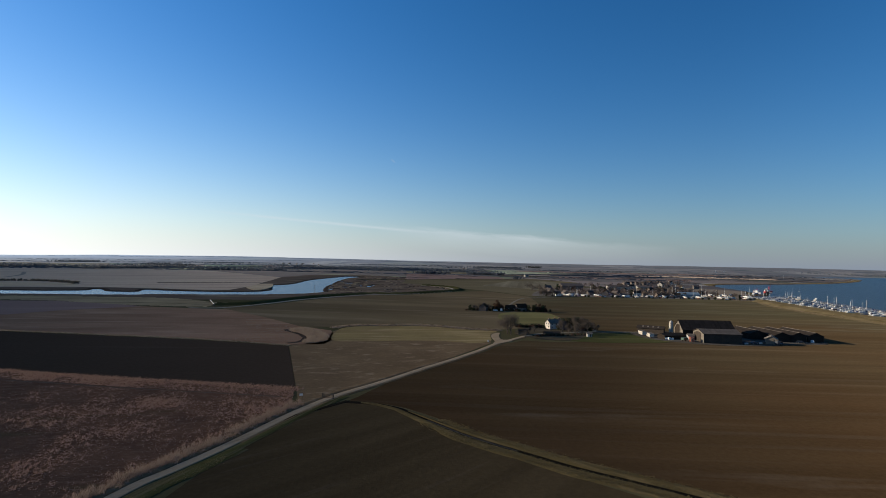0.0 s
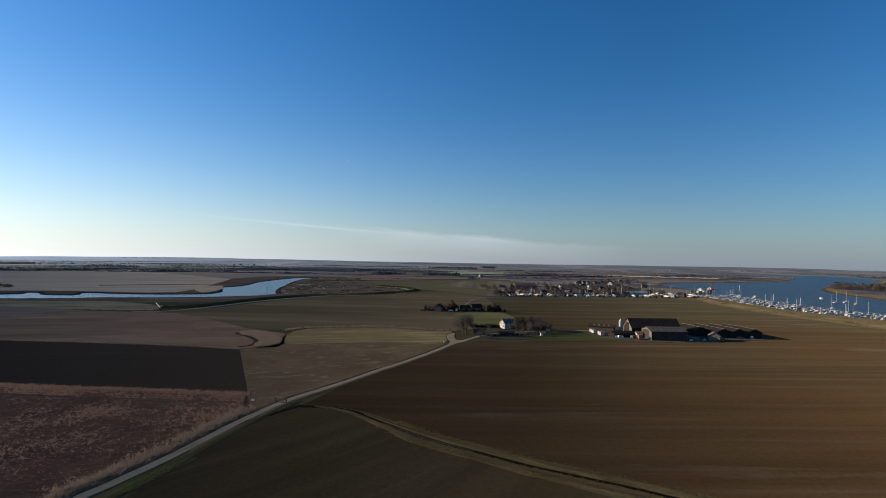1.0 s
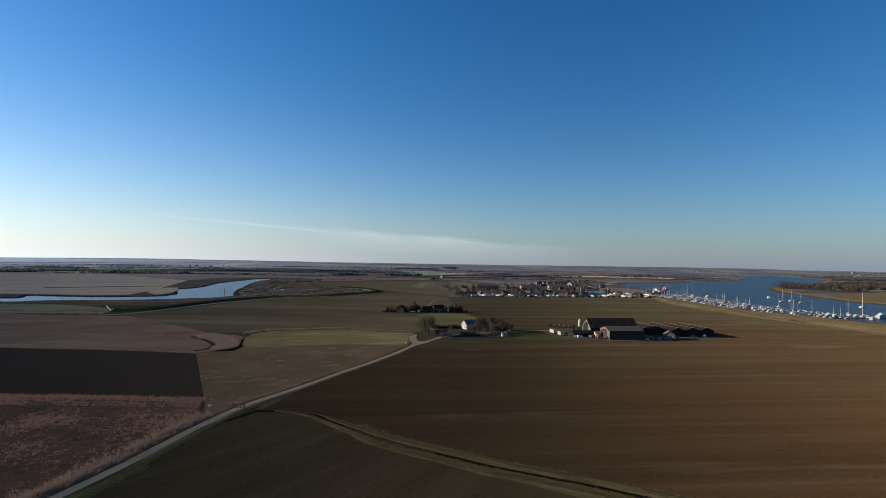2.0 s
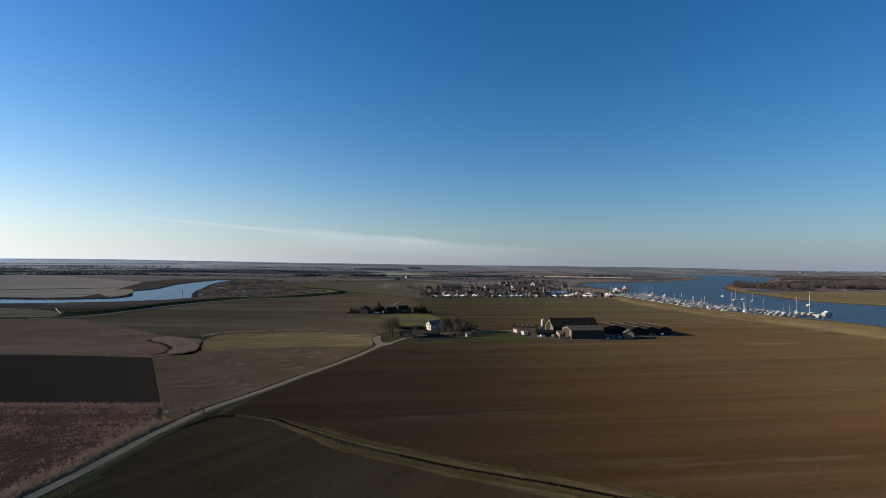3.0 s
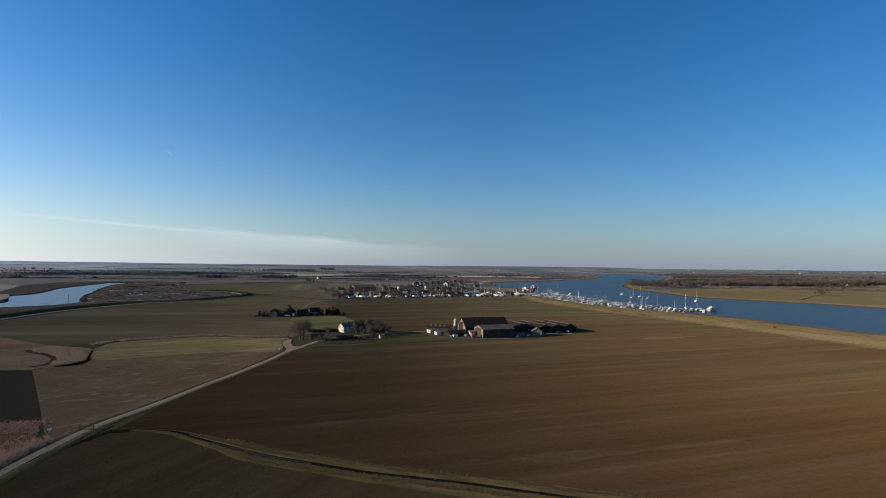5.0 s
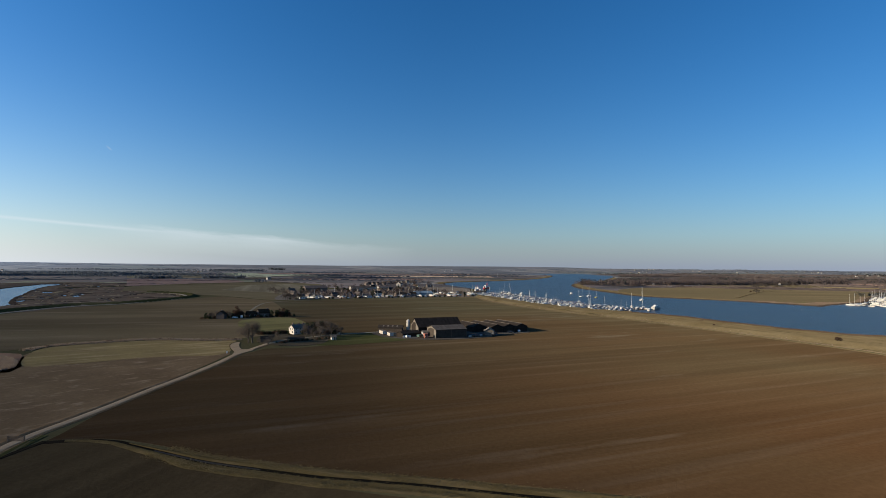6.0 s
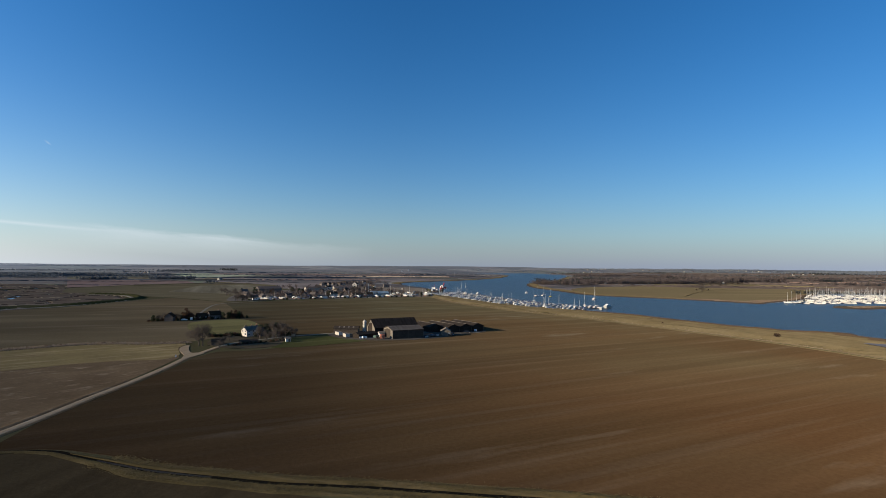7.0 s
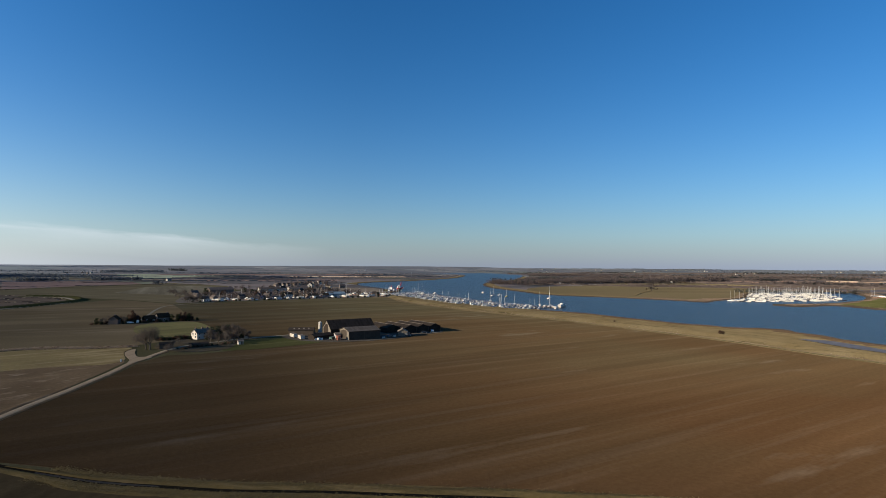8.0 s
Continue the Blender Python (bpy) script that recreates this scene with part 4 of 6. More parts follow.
blades("field_edge_reeds", np.column_stack([q + r.randn(*q.shape) * 0.9, np.full(len(q), 0.05)]), 0.3, 0.16, M_REED, "dead grass strip between two fields")
q = np.concatenate([np.array(spline([(-46, 179), (-70, 183.5), (-111, 189.5), (-155, 197.5), (-200, 206)], 0.7)) for _ in range(22)])
blades("black_field_edge", np.column_stack([q + r.randn(*q.shape) * 1.3, np.full(len(q), 0.05)]), 0.4, 0.14, M_TUFT, "dead grass strip along the ploughed field")
q = np.concatenate([np.array(sideways(DITCH[12:96], d)) + r.randn(84, 2) * (0.8, 0.8) for d in (-2.7, 2.8) for _ in range(150)])
blades("ditch_tufts", np.column_stack([q, np.full(len(q), 0.24)]), 0.2, 0.07, leafy("pale ditch grass", (0.098, 0.077, 0.034), (0.160, 0.126, 0.060)), "pale grass tufts along the ditch")
line = np.array(sideways(WALL_EAST, -6.2)[20:])
q = np.concatenate([line + r.randn(*line.shape) * (1.1, 2.5) for _ in range(14)])
q = q[waves(q, 26, 61) + r.randn(len(q)) * 0.3 > 0.1]
blades("bank_reeds", np.column_stack([q, height(q)[0]]), 0.5, 0.2, M_REED, "broken line of pale reeds at the foot of the river bank", 5)
# horseshoe of reeds on a low mound
r2 = np.random.RandomState(17)
q = np.column_stack([r2.uniform(-90, -56, 16000), r2.uniform(270, 342, 16000)])
q = q[inside(q, spline([(-86, 328), (-80, 334), (-67.4, 317), (-60.2, 300), (-58.4, 281), (-66, 274.5), (-69.1, 279.2), (-69.4, 293.1), (-76.8, 309.6), (-86.3, 321.1)], 3, True))]
q = q[waves(q, 6, 51) + 0.6 * waves(q, 2.5, 52) + r2.randn(len(q)) * 0.35 > -0.25]
blades("reed_thicket", np.column_stack([q, np.full(len(q), 0.05)]), 0.85, 0.18, M_REED, "tall bleached reed bed in a horseshoe round a pond", 5)
q = np.column_stack([r2.uniform(-150, -62, 9000), r2.uniform(276, 420, 9000)])
q = q[inside(q, [(-70, 280), (-76, 272), (-104, 282), (-112, 330), (-140, 392), (-128, 394), (-92, 346), (-84, 326)])]
q = q[0.8 * waves(q, 9, 71) + 0.6 * waves(q, 30, 72) + r2.randn(len(q)) * 0.3 > 0.15]
blades("stubble_drifts", np.column_stack([q, np.full(len(q), 0.08)]), 0.22, 0.16, M_REED, "drifts of bleached dead grass in the stubble beside the reed bed", 8, 0.9)
ribbon("pond", spline([(-90, 326), (-86.8, 319), (-78, 308), (-71, 293), (-70.6, 280), (-75, 274)], 2), 2.4, 0.12, M_MUD, "dark muddy channel curving inside the reeds", "ditch", 0.02, 0.5)


# ---- trees ----
def twig_cloud(lobes, count, size, seed, thin=0.0):
    """Many small leaf or twig faces filling a set of lobes (x, y, z, radius); thin makes them slender twigs that point outward."""
    r = np.random.RandomState(seed)
    lobes = np.array(lobes, float)
    w = lobes[:, 3] ** 2
    pick = r.choice(len(lobes), count, p=w / w.sum())
    d = r.randn(count, 3)
    d /= np.linalg.norm(d, axis=1)[:, None]
    c = lobes[pick, :3] + d * (lobes[pick, 3] * (0.45 + 0.6 * r.rand(count) ** 0.5))[:, None]
    if thin:
        u = d + r.randn(count, 3) * 0.45 + (0, 0, 0.5)
        u *= (size * (0.6 + r.rand(count)) / np.linalg.norm(u, axis=1))[:, None]
        s = np.cross(u, r.randn(count, 3))
        s *= (thin / (np.linalg.norm(s, axis=1) + 1e-6))[:, None]
        v = np.stack([c - u / 2 - s, c - u / 2 + s, c + u / 2], 1)
        return v.reshape(-1, 3), np.arange(3 * count).reshape(-1, 3)
    u = r.randn(count, 3)
    u *= (size * (0.5 + r.rand(count)) / np.linalg.norm(u, axis=1))[:, None]
    s = np.cross(u, r.randn(count, 3))
    s *= (size * 0.5 / (np.linalg.norm(s, axis=1) + 1e-6))[:, None]
    v = np.stack([c - u * 0.6, c + s, c + u * 0.6, c - s * 0.8], 1)
    return v.reshape(-1, 3), np.arange(4 * count).reshape(-1, 4)


def limbs(geo, a, d, length, r0, depth, rng, tips):
    """A limb that forks as it rises."""
    b = a + d * length
    geo.rod(a, b, r0, r0 * 0.6, 5)
    if depth == 0:
        tips.append((*b, length * 0.9))
        return
    for _ in range(3):
        e = (d + Vector((rng.uniform(-1, 1), rng.uniform(-1, 1), rng.uniform(-0.15, 0.7))) * 0.75).normalized()
        limbs(geo, b, e, length * rng.uniform(0.6, 0.8), r0 * 0.55, depth - 1, rng, tips)


def tree(name, tall, seed, label, leaf, count=900, thin=0.0, size=0.5, squat=1.0):
    """A tapered trunk with forking limbs and an uneven crown; one unit of scale stands tall metres high."""
    rng = random.Random(seed)
    ob = thing(name, pose(0, 0, 0), label, "tree", "trees about the farm")
    geo, tips = Geo(), []
    geo.rod((0, 0, -0.3), (0, 0, tall * 0.24), tall * 0.036, tall * 0.026, 7)
    for k in range(4):
        w = math.tau * k / 4 + rng.uniform(-0.5, 0.5)
        limbs(geo, Vector((0, 0, tall * (0.14 + 0.03 * k))), Vector((math.cos(w) * 0.7 * squat, math.sin(w) * 0.7 * squat, 0.85)).normalized(), tall * 0.24, tall * 0.018, 2, rng, tips)
    limbs(geo, Vector((0, 0, tall * 0.24)), Vector((0.05, 0.03, 1)).normalized(), tall * 0.26, tall * 0.024, 2, rng, tips)
    part("trunk", geo, M_BARK, ob)
    if thin:
        lobes = [(x * 1.1, y * 1.1, min(z, tall * 0.85), tall * rng.uniform(0.13, 0.2)) for x, y, z, q in tips]
    else:
        lobes = []
        for k in range(15):
            w, f = rng.uniform(0, math.tau), rng.random() ** 0.5
            hh = rng.uniform(0.2, 0.86)
            reach = tall * 0.27 * squat * f * (1.15 - abs(hh - 0.45))
            lobes.append((math.cos(w) * reach, math.sin(w) * reach, tall * hh, tall * rng.uniform(0.11, 0.2)))
    v, f = twig_cloud(lobes, count, size, seed, thin)
    v[:, 2] = np.clip(v[:, 2], tall * 0.08, tall)
    crown = new("crown", array_mesh("crown", v, f, leaf))
    crown.parent = ob
    return ob


def bush(name, seed, label, leaf, count=260, size=0.35):
    rng = random.Random(seed)
    ob = thing(name, pose(0, 0, 0), label, "bush", "hedges and bushes")
    geo = Geo()
    for k in range(5):
        geo.rod((0, 0, -0.2), (rng.uniform(-0.7, 0.7), rng.uniform(-0.7, 0.7), 1.1), 0.06, 0.03, 4)
    part("stem", geo, M_BARK, ob)
    v, f = twig_cloud([(rng.uniform(-0.9, 0.9), rng.uniform(-0.9, 0.9), rng.uniform(0.6, 1.4), 0.75) for _ in range(7)], count, size, seed)
    v[:, 2] = np.maximum(v[:, 2], 0.02)
    crown = new("crown", array_mesh("crown", v, f, leaf))
    crown.parent = ob
    return ob


PROTO = {
    "bare": tree("bare_tree", 9.0, 5, "tall bare winter tree with a fine twiggy crown", M_TWIG, 1700, 0.02, 1.3),
    "bare_wide": tree("bare_tree", 7.5, 9, "spreading bare winter tree with many forks", M_TWIG, 1600, 0.02, 1.2, 1.5),
    "dark": tree("evergreen_tree", 8.0, 12, "dark dense evergreen tree", M_EVERGREEN, 1500, 0, 0.42),
    "russet": tree("russet_tree", 7.5, 21, "rounded russet tree keeping its dead leaves", M_RUSSET, 2600, 0, 0.42, 1.3),
    "bush": bush("bush", 3, "dark rounded hedge bush", M_EVERGREEN),
    "brown": bush("scrub_bush", 8, "leafless brown scrub bush", M_RUSSET),
}
USED = set()


def plant(kind, x, y, size=1.0, z=0.1, turn=None):
    """The first of a kind is the thing itself, the rest are copies of it."""
    m = pose(x, y, z, 0, 0, rnd.uniform(0, 360) if turn is None else turn) @ Matrix.Diagonal((size * rnd.uniform(0.92, 1.1), size * rnd.uniform(0.92, 1.1), size, 1))
    if kind in USED:
        first = PROTO[kind].scale
        return copy_thing(PROTO[kind], m @ Matrix.Diagonal((1 / first.x, 1 / first.y, 1 / first.z, 1)))
    USED.add(kind)
    PROTO[kind].matrix_basis = m
    return PROTO[kind]


# ---- buildings ----
def opening(parent, x, y, z, w, h, facing, glass=M_GLASS, frame_mat=M_WHITE, name="window"):
    """A window or door: a frame round a recessed pane, on the wall that faces the given way (0: +x, 90: +y)."""
    c, s = math.cos(radians(facing)), math.sin(radians(facing))
    geo = Geo()
    along = radians(facing + 90)
    for d, u, ww, hh in ((-w / 2, 0, 0.1, h), (w / 2, 0, 0.1, h), (0, 0, w, 0.1), (0, h - 0.1, w, 0.1)):
        geo.box(x + c * 0.03 - s * d, y + s * 0.03 + c * d, z + u, ww, 0.1, hh, along)
    ob = part(name, geo, frame_mat, parent)
    part("pane" if name == "window" else "leaf", Geo().box(x, y, z + 0.05, w - 0.1, 0.06, h - 0.1, along), glass, ob)
    return ob


def gabled(name, x, y, turn, L, W, eave, ridge, wall, roof, label, category="building", group="", over=0.35, z=0.1, cap=None, chimneys=(), windows=(), doors=(), lights=()):
    """A gabled building, its ridge along its own x."""
    ob = thing(name, pose(x, y, z, 0, 0, turn), label, category, group)
    part("wall", Geo().prism([(-W / 2, -0.6), (W / 2, -0.6), (W / 2, eave), (0, ridge), (-W / 2, eave)], -L / 2, L / 2), wall, ob)
    drop = (ridge - eave) / (W / 2) * over
    part("roof", Geo().prism([(-W / 2 - over, eave - drop + 0.02), (0, ridge + 0.02), (W / 2 + over, eave - drop + 0.02), (W / 2 + over, eave - drop + 0.2), (0, ridge + 0.22), (-W / 2 - over, eave - drop + 0.2)],
                              -L / 2 - over, L / 2 + over), roof, ob)
    if cap:
        part("ridge_cap", Geo().prism([(-0.3, ridge + 0.12), (0.3, ridge + 0.12), (0.18, ridge + 0.34), (-0.18, ridge + 0.34)], -L / 2 - over, L / 2 + over), cap, ob)
    for cx in chimneys:
        ch = part("chimney", Geo().box(cx, 0, ridge - 0.8, 0.9, 0.6, 1.7), M_BRICK, ob)
        part("pot", Geo().rod((cx, 0, ridge + 0.85), (cx, 0, ridge + 1.3), 0.14, 0.11, 8), M_RUST, ch)
    for wx, wy, wz, ww, wh, face in windows:
        opening(ob, wx, wy, wz, ww, wh, face)
    for wx, wy, wz, ww, wh, face, mt in doors:
        opening(ob, wx, wy, wz, ww, wh, face, mt, M_WEATHERBOARD, "door")
    k = (ridge - eave) / (W / 2)
    for lx, ly, lw, ld in lights:
        lz = ridge - abs(ly) * k + 0.24
        s = 1 if ly > 0 else -1
        part("rooflight", Geo().add([(lx - lw, ly - ld * s, lz + ld * k), (lx + lw, ly - ld * s, lz + ld * k), (lx + lw, ly + ld * s, lz - ld * k), (lx - lw, ly + ld * s, lz - ld * k),
                                     (lx - lw, ly - ld * s, lz + ld * k - 0.1), (lx + lw, ly - ld * s, lz + ld * k - 0.1), (lx + lw, ly + ld * s, lz - ld * k - 0.1), (lx - lw, ly + ld * s, lz - ld * k - 0.1)],
                                    [(0, 1, 2, 3), (0, 4, 5, 1), (1, 5, 6, 2), (2, 6, 7, 3), (3, 7, 4, 0)]), M_GREYROOF, ob)
    return ob


def sheeted(ob, L, W, eave, ridge, over, material, step=1.15):
    """Lays the roof sheets of a big shed, each a piece of its own that laps its neighbour."""
    k = (ridge - eave) / (W / 2)
    share = {}
    n = int((L + 2 * over) / step)
    for side in (-1, 1):
        for row in range(3):
            y0, y1 = (W / 2 + over) * row / 3, (W / 2 + over) * (row + 1) / 3 + 0.12
            for i in range(n):
                key = (side, row)
                if key not in share:
                    z0, z1 = ridge + 0.26 - y0 * k, ridge + 0.26 - y1 * k
                    a = [(-0.49 * step, side * y0, z0), (0.49 * step, side * y0, z0), (0.49 * step, side * y1, z1), (-0.49 * step, side * y1, z1)]
                    share[key] = Geo().add(a + [(px, py, pz - 0.05) for px, py, pz in a], [(0, 1, 2, 3), (4, 5, 6, 7), (0, 1, 5, 4), (1, 2, 6, 5), (2, 3, 7, 6), (3, 0, 4, 7)]).mesh("roof_sheet", material)
                o = new("roof_sheet", share[key])
                o.parent = ob
                o.location = (-L / 2 - over + step * (i + 0.5), 0, 0.03 * (2 - row) + 0.012 * (i % 2))


M_SHEET = coat("dark fibre-cement roof sheet", (0.036, 0.028, 0.022), 0.3, 0.5, 0.95, rand=0.22, spec=0.05)
M_SHEET2 = coat("grey fibre-cement roof sheet", (0.105, 0.088, 0.072), 0.3, 0.5, 0.95, rand=0.16, spec=0.08)


def steel_shed(name, x, y, turn, L, W, eave, ridge, wall, gable, sheet, label, cap=None, lights=(), bay=5.0, mouth=None, step=1.15):
    """A framed farm shed: sheeted roof, boarded gables, posts, and a gap in one gable's boards over the dark wall."""
    ob = gabled(name, x, y, turn, L, W, eave, ridge, wall, M_BLACKCLAD, label, "barn", cap=cap, z=0.2, lights=lights)
    sheeted(ob, L, W, eave, ridge, 0.35, sheet, step)
    k = (ridge - eave) / (W / 2)
    n = int(W / 1.1)
    for i in range(n):
        yy = -W / 2 + (i + 0.5) * W / n
        hh = ridge - abs(yy) * k - 0.1
        low = 0.0
        # boards left off: the dark wall stands in for the opening's shaded inside
        if mouth and abs(yy - mouth[0]) < mouth[1] / 2:
            low = min(mouth[2], hh - 0.75)
        if hh - low > 0.3:
            part("board", Geo().box(-L / 2 - 0.06, yy, low, 0.08, W / n * 0.95, hh - low), gable, ob)
    for i in range(int(L / bay) + 1):
        px = -L / 2 + i * L / int(L / bay)
        part("post", Geo().box(px, -W / 2 - 0.1, -0.2, 0.22, 0.18, eave), M_TIMBER, ob)
    return ob


steel_shed("barn", 153.2, 329.0, -2, 29.5, 13.5, 4.9, 9.7, M_BLACKCLAD, M_WEATHERBOARD, M_SHEET, "large black corrugated barn with a steep dark roof and open gable",
                  lights=((-5, -2.4, 0.5, 0.6), (3, -3.2, 0.5, 0.6), (9, -1.2, 0.6, 0.5), (-10, -3.6, 0.5, 0.5)), mouth=(1.7, 8.6, 7.4))
steel_shed("front_shed", 152.4, 311.8, -3.0, 20.0, 14.6, 4.9, 6.7, coat("dark grey cladding", (0.062, 0.05, 0.04), 0.3, 0.5, 0.95, spec=0.04), M_WEATHERBOARD, M_SHEET2, "low wide farm shed with grey sheet roof and boarded gable",
           lights=((-1.0, -2.0, 1.0, 0.7), (-6, -3.5, 0.5, 0.5)), mouth=(1.3, 10.6, 5.4), bay=10.0)
for i, x in enumerate((181.6, 191.0, 200.4, 210.0)):
    steel_shed("cattle_shed", x, 331.5 if i else 335.0, 92.0, 29.0 if i else 22.0, 9.0, 3.3, 5.1, M_BLACKCLAD, M_BLACKCLAD, M_SHEET, "dark timber cattle shed with pale ridge tiles, one of a row", M_GREYROOF, bay=4.8, step=2.1)
gabled("feed_store", 180.5, 308.5, 60, 7.0, 6.0, 2.6, 4.3, M_WEATHERBOARD, M_GREYROOF, "small pale-roofed feed store in front of the cattle sheds", z=0.2, doors=((-3.5, 0, 0, 2.4, 2.4, 180, M_WEATHERBOARD),))
gabled("lean_to", 140.4, 317.8, -8, 3.2, 4.0, 2.4, 3.2, M_GALV, M_GREYROOF, "small pale metal store beside the shed", z=0.2)
gabled("implement_store", 131.0, 321.5, 18, 14.0, 6.0, 2.0, 3.0, M_BLACKCLAD, M_SLATE, "low dark implement store in the yard", z=0.2)
gabled("poultry_shed", 129.5, 348.5, -28, 15.5, 8.0, 2.7, 4.0, M_TIMBER, M_SLATE, "long low shed with dark roof and pale rooflights", z=0.2,
       lights=((-4.5, -1.8, 0.5, 0.9), (-1.5, -1.8, 0.5, 0.9), (1.5, -1.8, 0.5, 0.9), (4.5, -1.8, 0.5, 0.9)))


def cabin(x, y, turn, length, label):
    """A site cabin: ribbed box with a flat lid, door and windows."""
    ob = thing("portable_cabin", pose(x, y, 0.2, 0, 0, turn), label, "cabin", "cabins beside the farmyard")
    geo = Geo().box(0, 0, 0.25, length, 2.4, 1.9)
    for i in range(int(length / 0.5)):
        geo.box(-length / 2 + 0.25 + i * 0.5, 0, 0.3, 0.12, 2.48, 1.8)
    part("body", geo, M_RENDER, ob)
    part("lid", Geo().box(0, 0, 2.15, length + 0.2, 2.6, 0.14), M_GREYROOF, ob)
    for sx in (-1, 1):
        part("skid", Geo().box(0, sx * 1.0, 0.0, length, 0.2, 0.25), M_TIMBER, ob)
    opening(ob, -length * 0.25, -1.26, 1.0, 0.9, 0.8, 270)
    opening(ob, length * 0.2, -1.26, 0.3, 0.8, 1.75, 270, M_WEATHERBOARD, M_WHITE, "door")
    return ob


cabin(119.8, 336.5, 92, 6.5, "white ribbed portable cabin on skids beside the paddock")
cabin(120.8, 326.0, 88, 6.0, "white ribbed portable cabin, second of a pair")

ob = thing("grain_silo", pose(141.0, 346.5, 0.2), "tall pale galvanised grain silo beside the barn", "silo")
M_SILO = coat("chalky white-grey sheet steel", (0.52, 0.465, 0.39), 0.3, 0.8, 0.8, spec=0.1)
part("drum", Geo().rod((0, 0, 0.68), (0, 0, 6.62), 1.15, 1.15, 24), M_SILO, ob)
for i in range(9):
    part("hoop", Geo().rod((0, 0, 0.7 + i * 0.66), (0, 0, 0.78 + i * 0.66), 1.19, 1.19, 24), M_SILO, ob)
part("cap", Geo().rod((0, 0, 6.62), (0, 0, 7.5), 1.24, 0.35, 20), M_SILO, ob)
part("hatch", Geo().rod((0, 0, 7.45), (0, 0, 7.75), 0.3, 0.28, 10), M_SILO, ob)
for k in range(4):
    w = math.tau * k / 4 + 0.4
    part("leg", Geo().box(math.cos(w) * 1.0, math.sin(w) * 1.0, -0.1, 0.18, 0.18, 0.85), M_SILO, ob)
part("ladder", Geo().box(-1.22, -0.2, 0.2, 0.05, 0.05, 7.0).box(-1.22, 0.2, 0.2, 0.05, 0.05, 7.0), M_GALV, ob)
ob = thing("water_tank", pose(133.5, 344.5, 0.2), "squat white plastic water tank on a stand", "tank")
part("tank", Geo().rod((0, 0, 0.5), (0, 0, 2.6), 1.1, 1.1, 16).rod((0, 0, 2.6), (0, 0, 2.95), 1.1, 0.4, 16), M_WHITE, ob)
part("stand", Geo().box(0, 0, -0.05, 2.0, 2.0, 0.55), M_CONCRETE, ob)
ob = thing("red_container", pose(137.2, 309.0, 0.2, 0, 0, -8), "rust-red steel storage container in the yard", "container")
part("body", Geo().box(0, 0, 0.1, 2.2, 3.0, 2.5), M_RUST, ob)
for sx in (-0.55, 0.55):
    d = part("door", Geo().box(sx, -1.53, 0.15, 1.0, 0.06, 2.35), M_RUST, ob)
    part("lock_bar", Geo().rod((sx, -1.6, 0.2), (sx, -1.6, 2.4), 0.03, 0.03, 6), M_GALV, d)
ob = thing("green_trailer", pose(134.3, 311.5, 0.2, 0, 0, 30), "dull green farm trailer parked by the container", "trailer")
part("bed", Geo().box(0, 0, 0.7, 3.6, 1.9, 1.2), coat("dull green paint", (0.05, 0.10, 0.07), 0.3, 1.0, 0.6), ob)
for sx in (-1, 1):
    part("wheel", Geo().rod((-0.3, sx * 0.85, 0.45), (-0.3, sx * 1.05, 0.45), 0.45, 0.45, 12), M_RUBBER, ob)
part("drawbar", Geo().rod((1.7, 0, 0.7), (2.9, 0, 0.4), 0.06, 0.06, 6), M_RUST, ob)
ob = thing("silage_wall", pose(175.5, 306.6, 0.15, 0, 0, 17), "long low silage clamp with concrete panel walls", "wall")
for i in range(11):
    part("panel", Geo().box(-12 + i * 2.4, 0, 0, 2.34, 0.3, 1.0 + 0.06 * (i % 3), 0, 0.96), M_CONCRETE if i % 4 == 0 else M_TIMBER, ob)
part("heap", Geo().box(0, 2.6, 0, 23, 4.2, 1.0, 0, 0.75), M_RUBBER, ob, "black plastic covered heap")


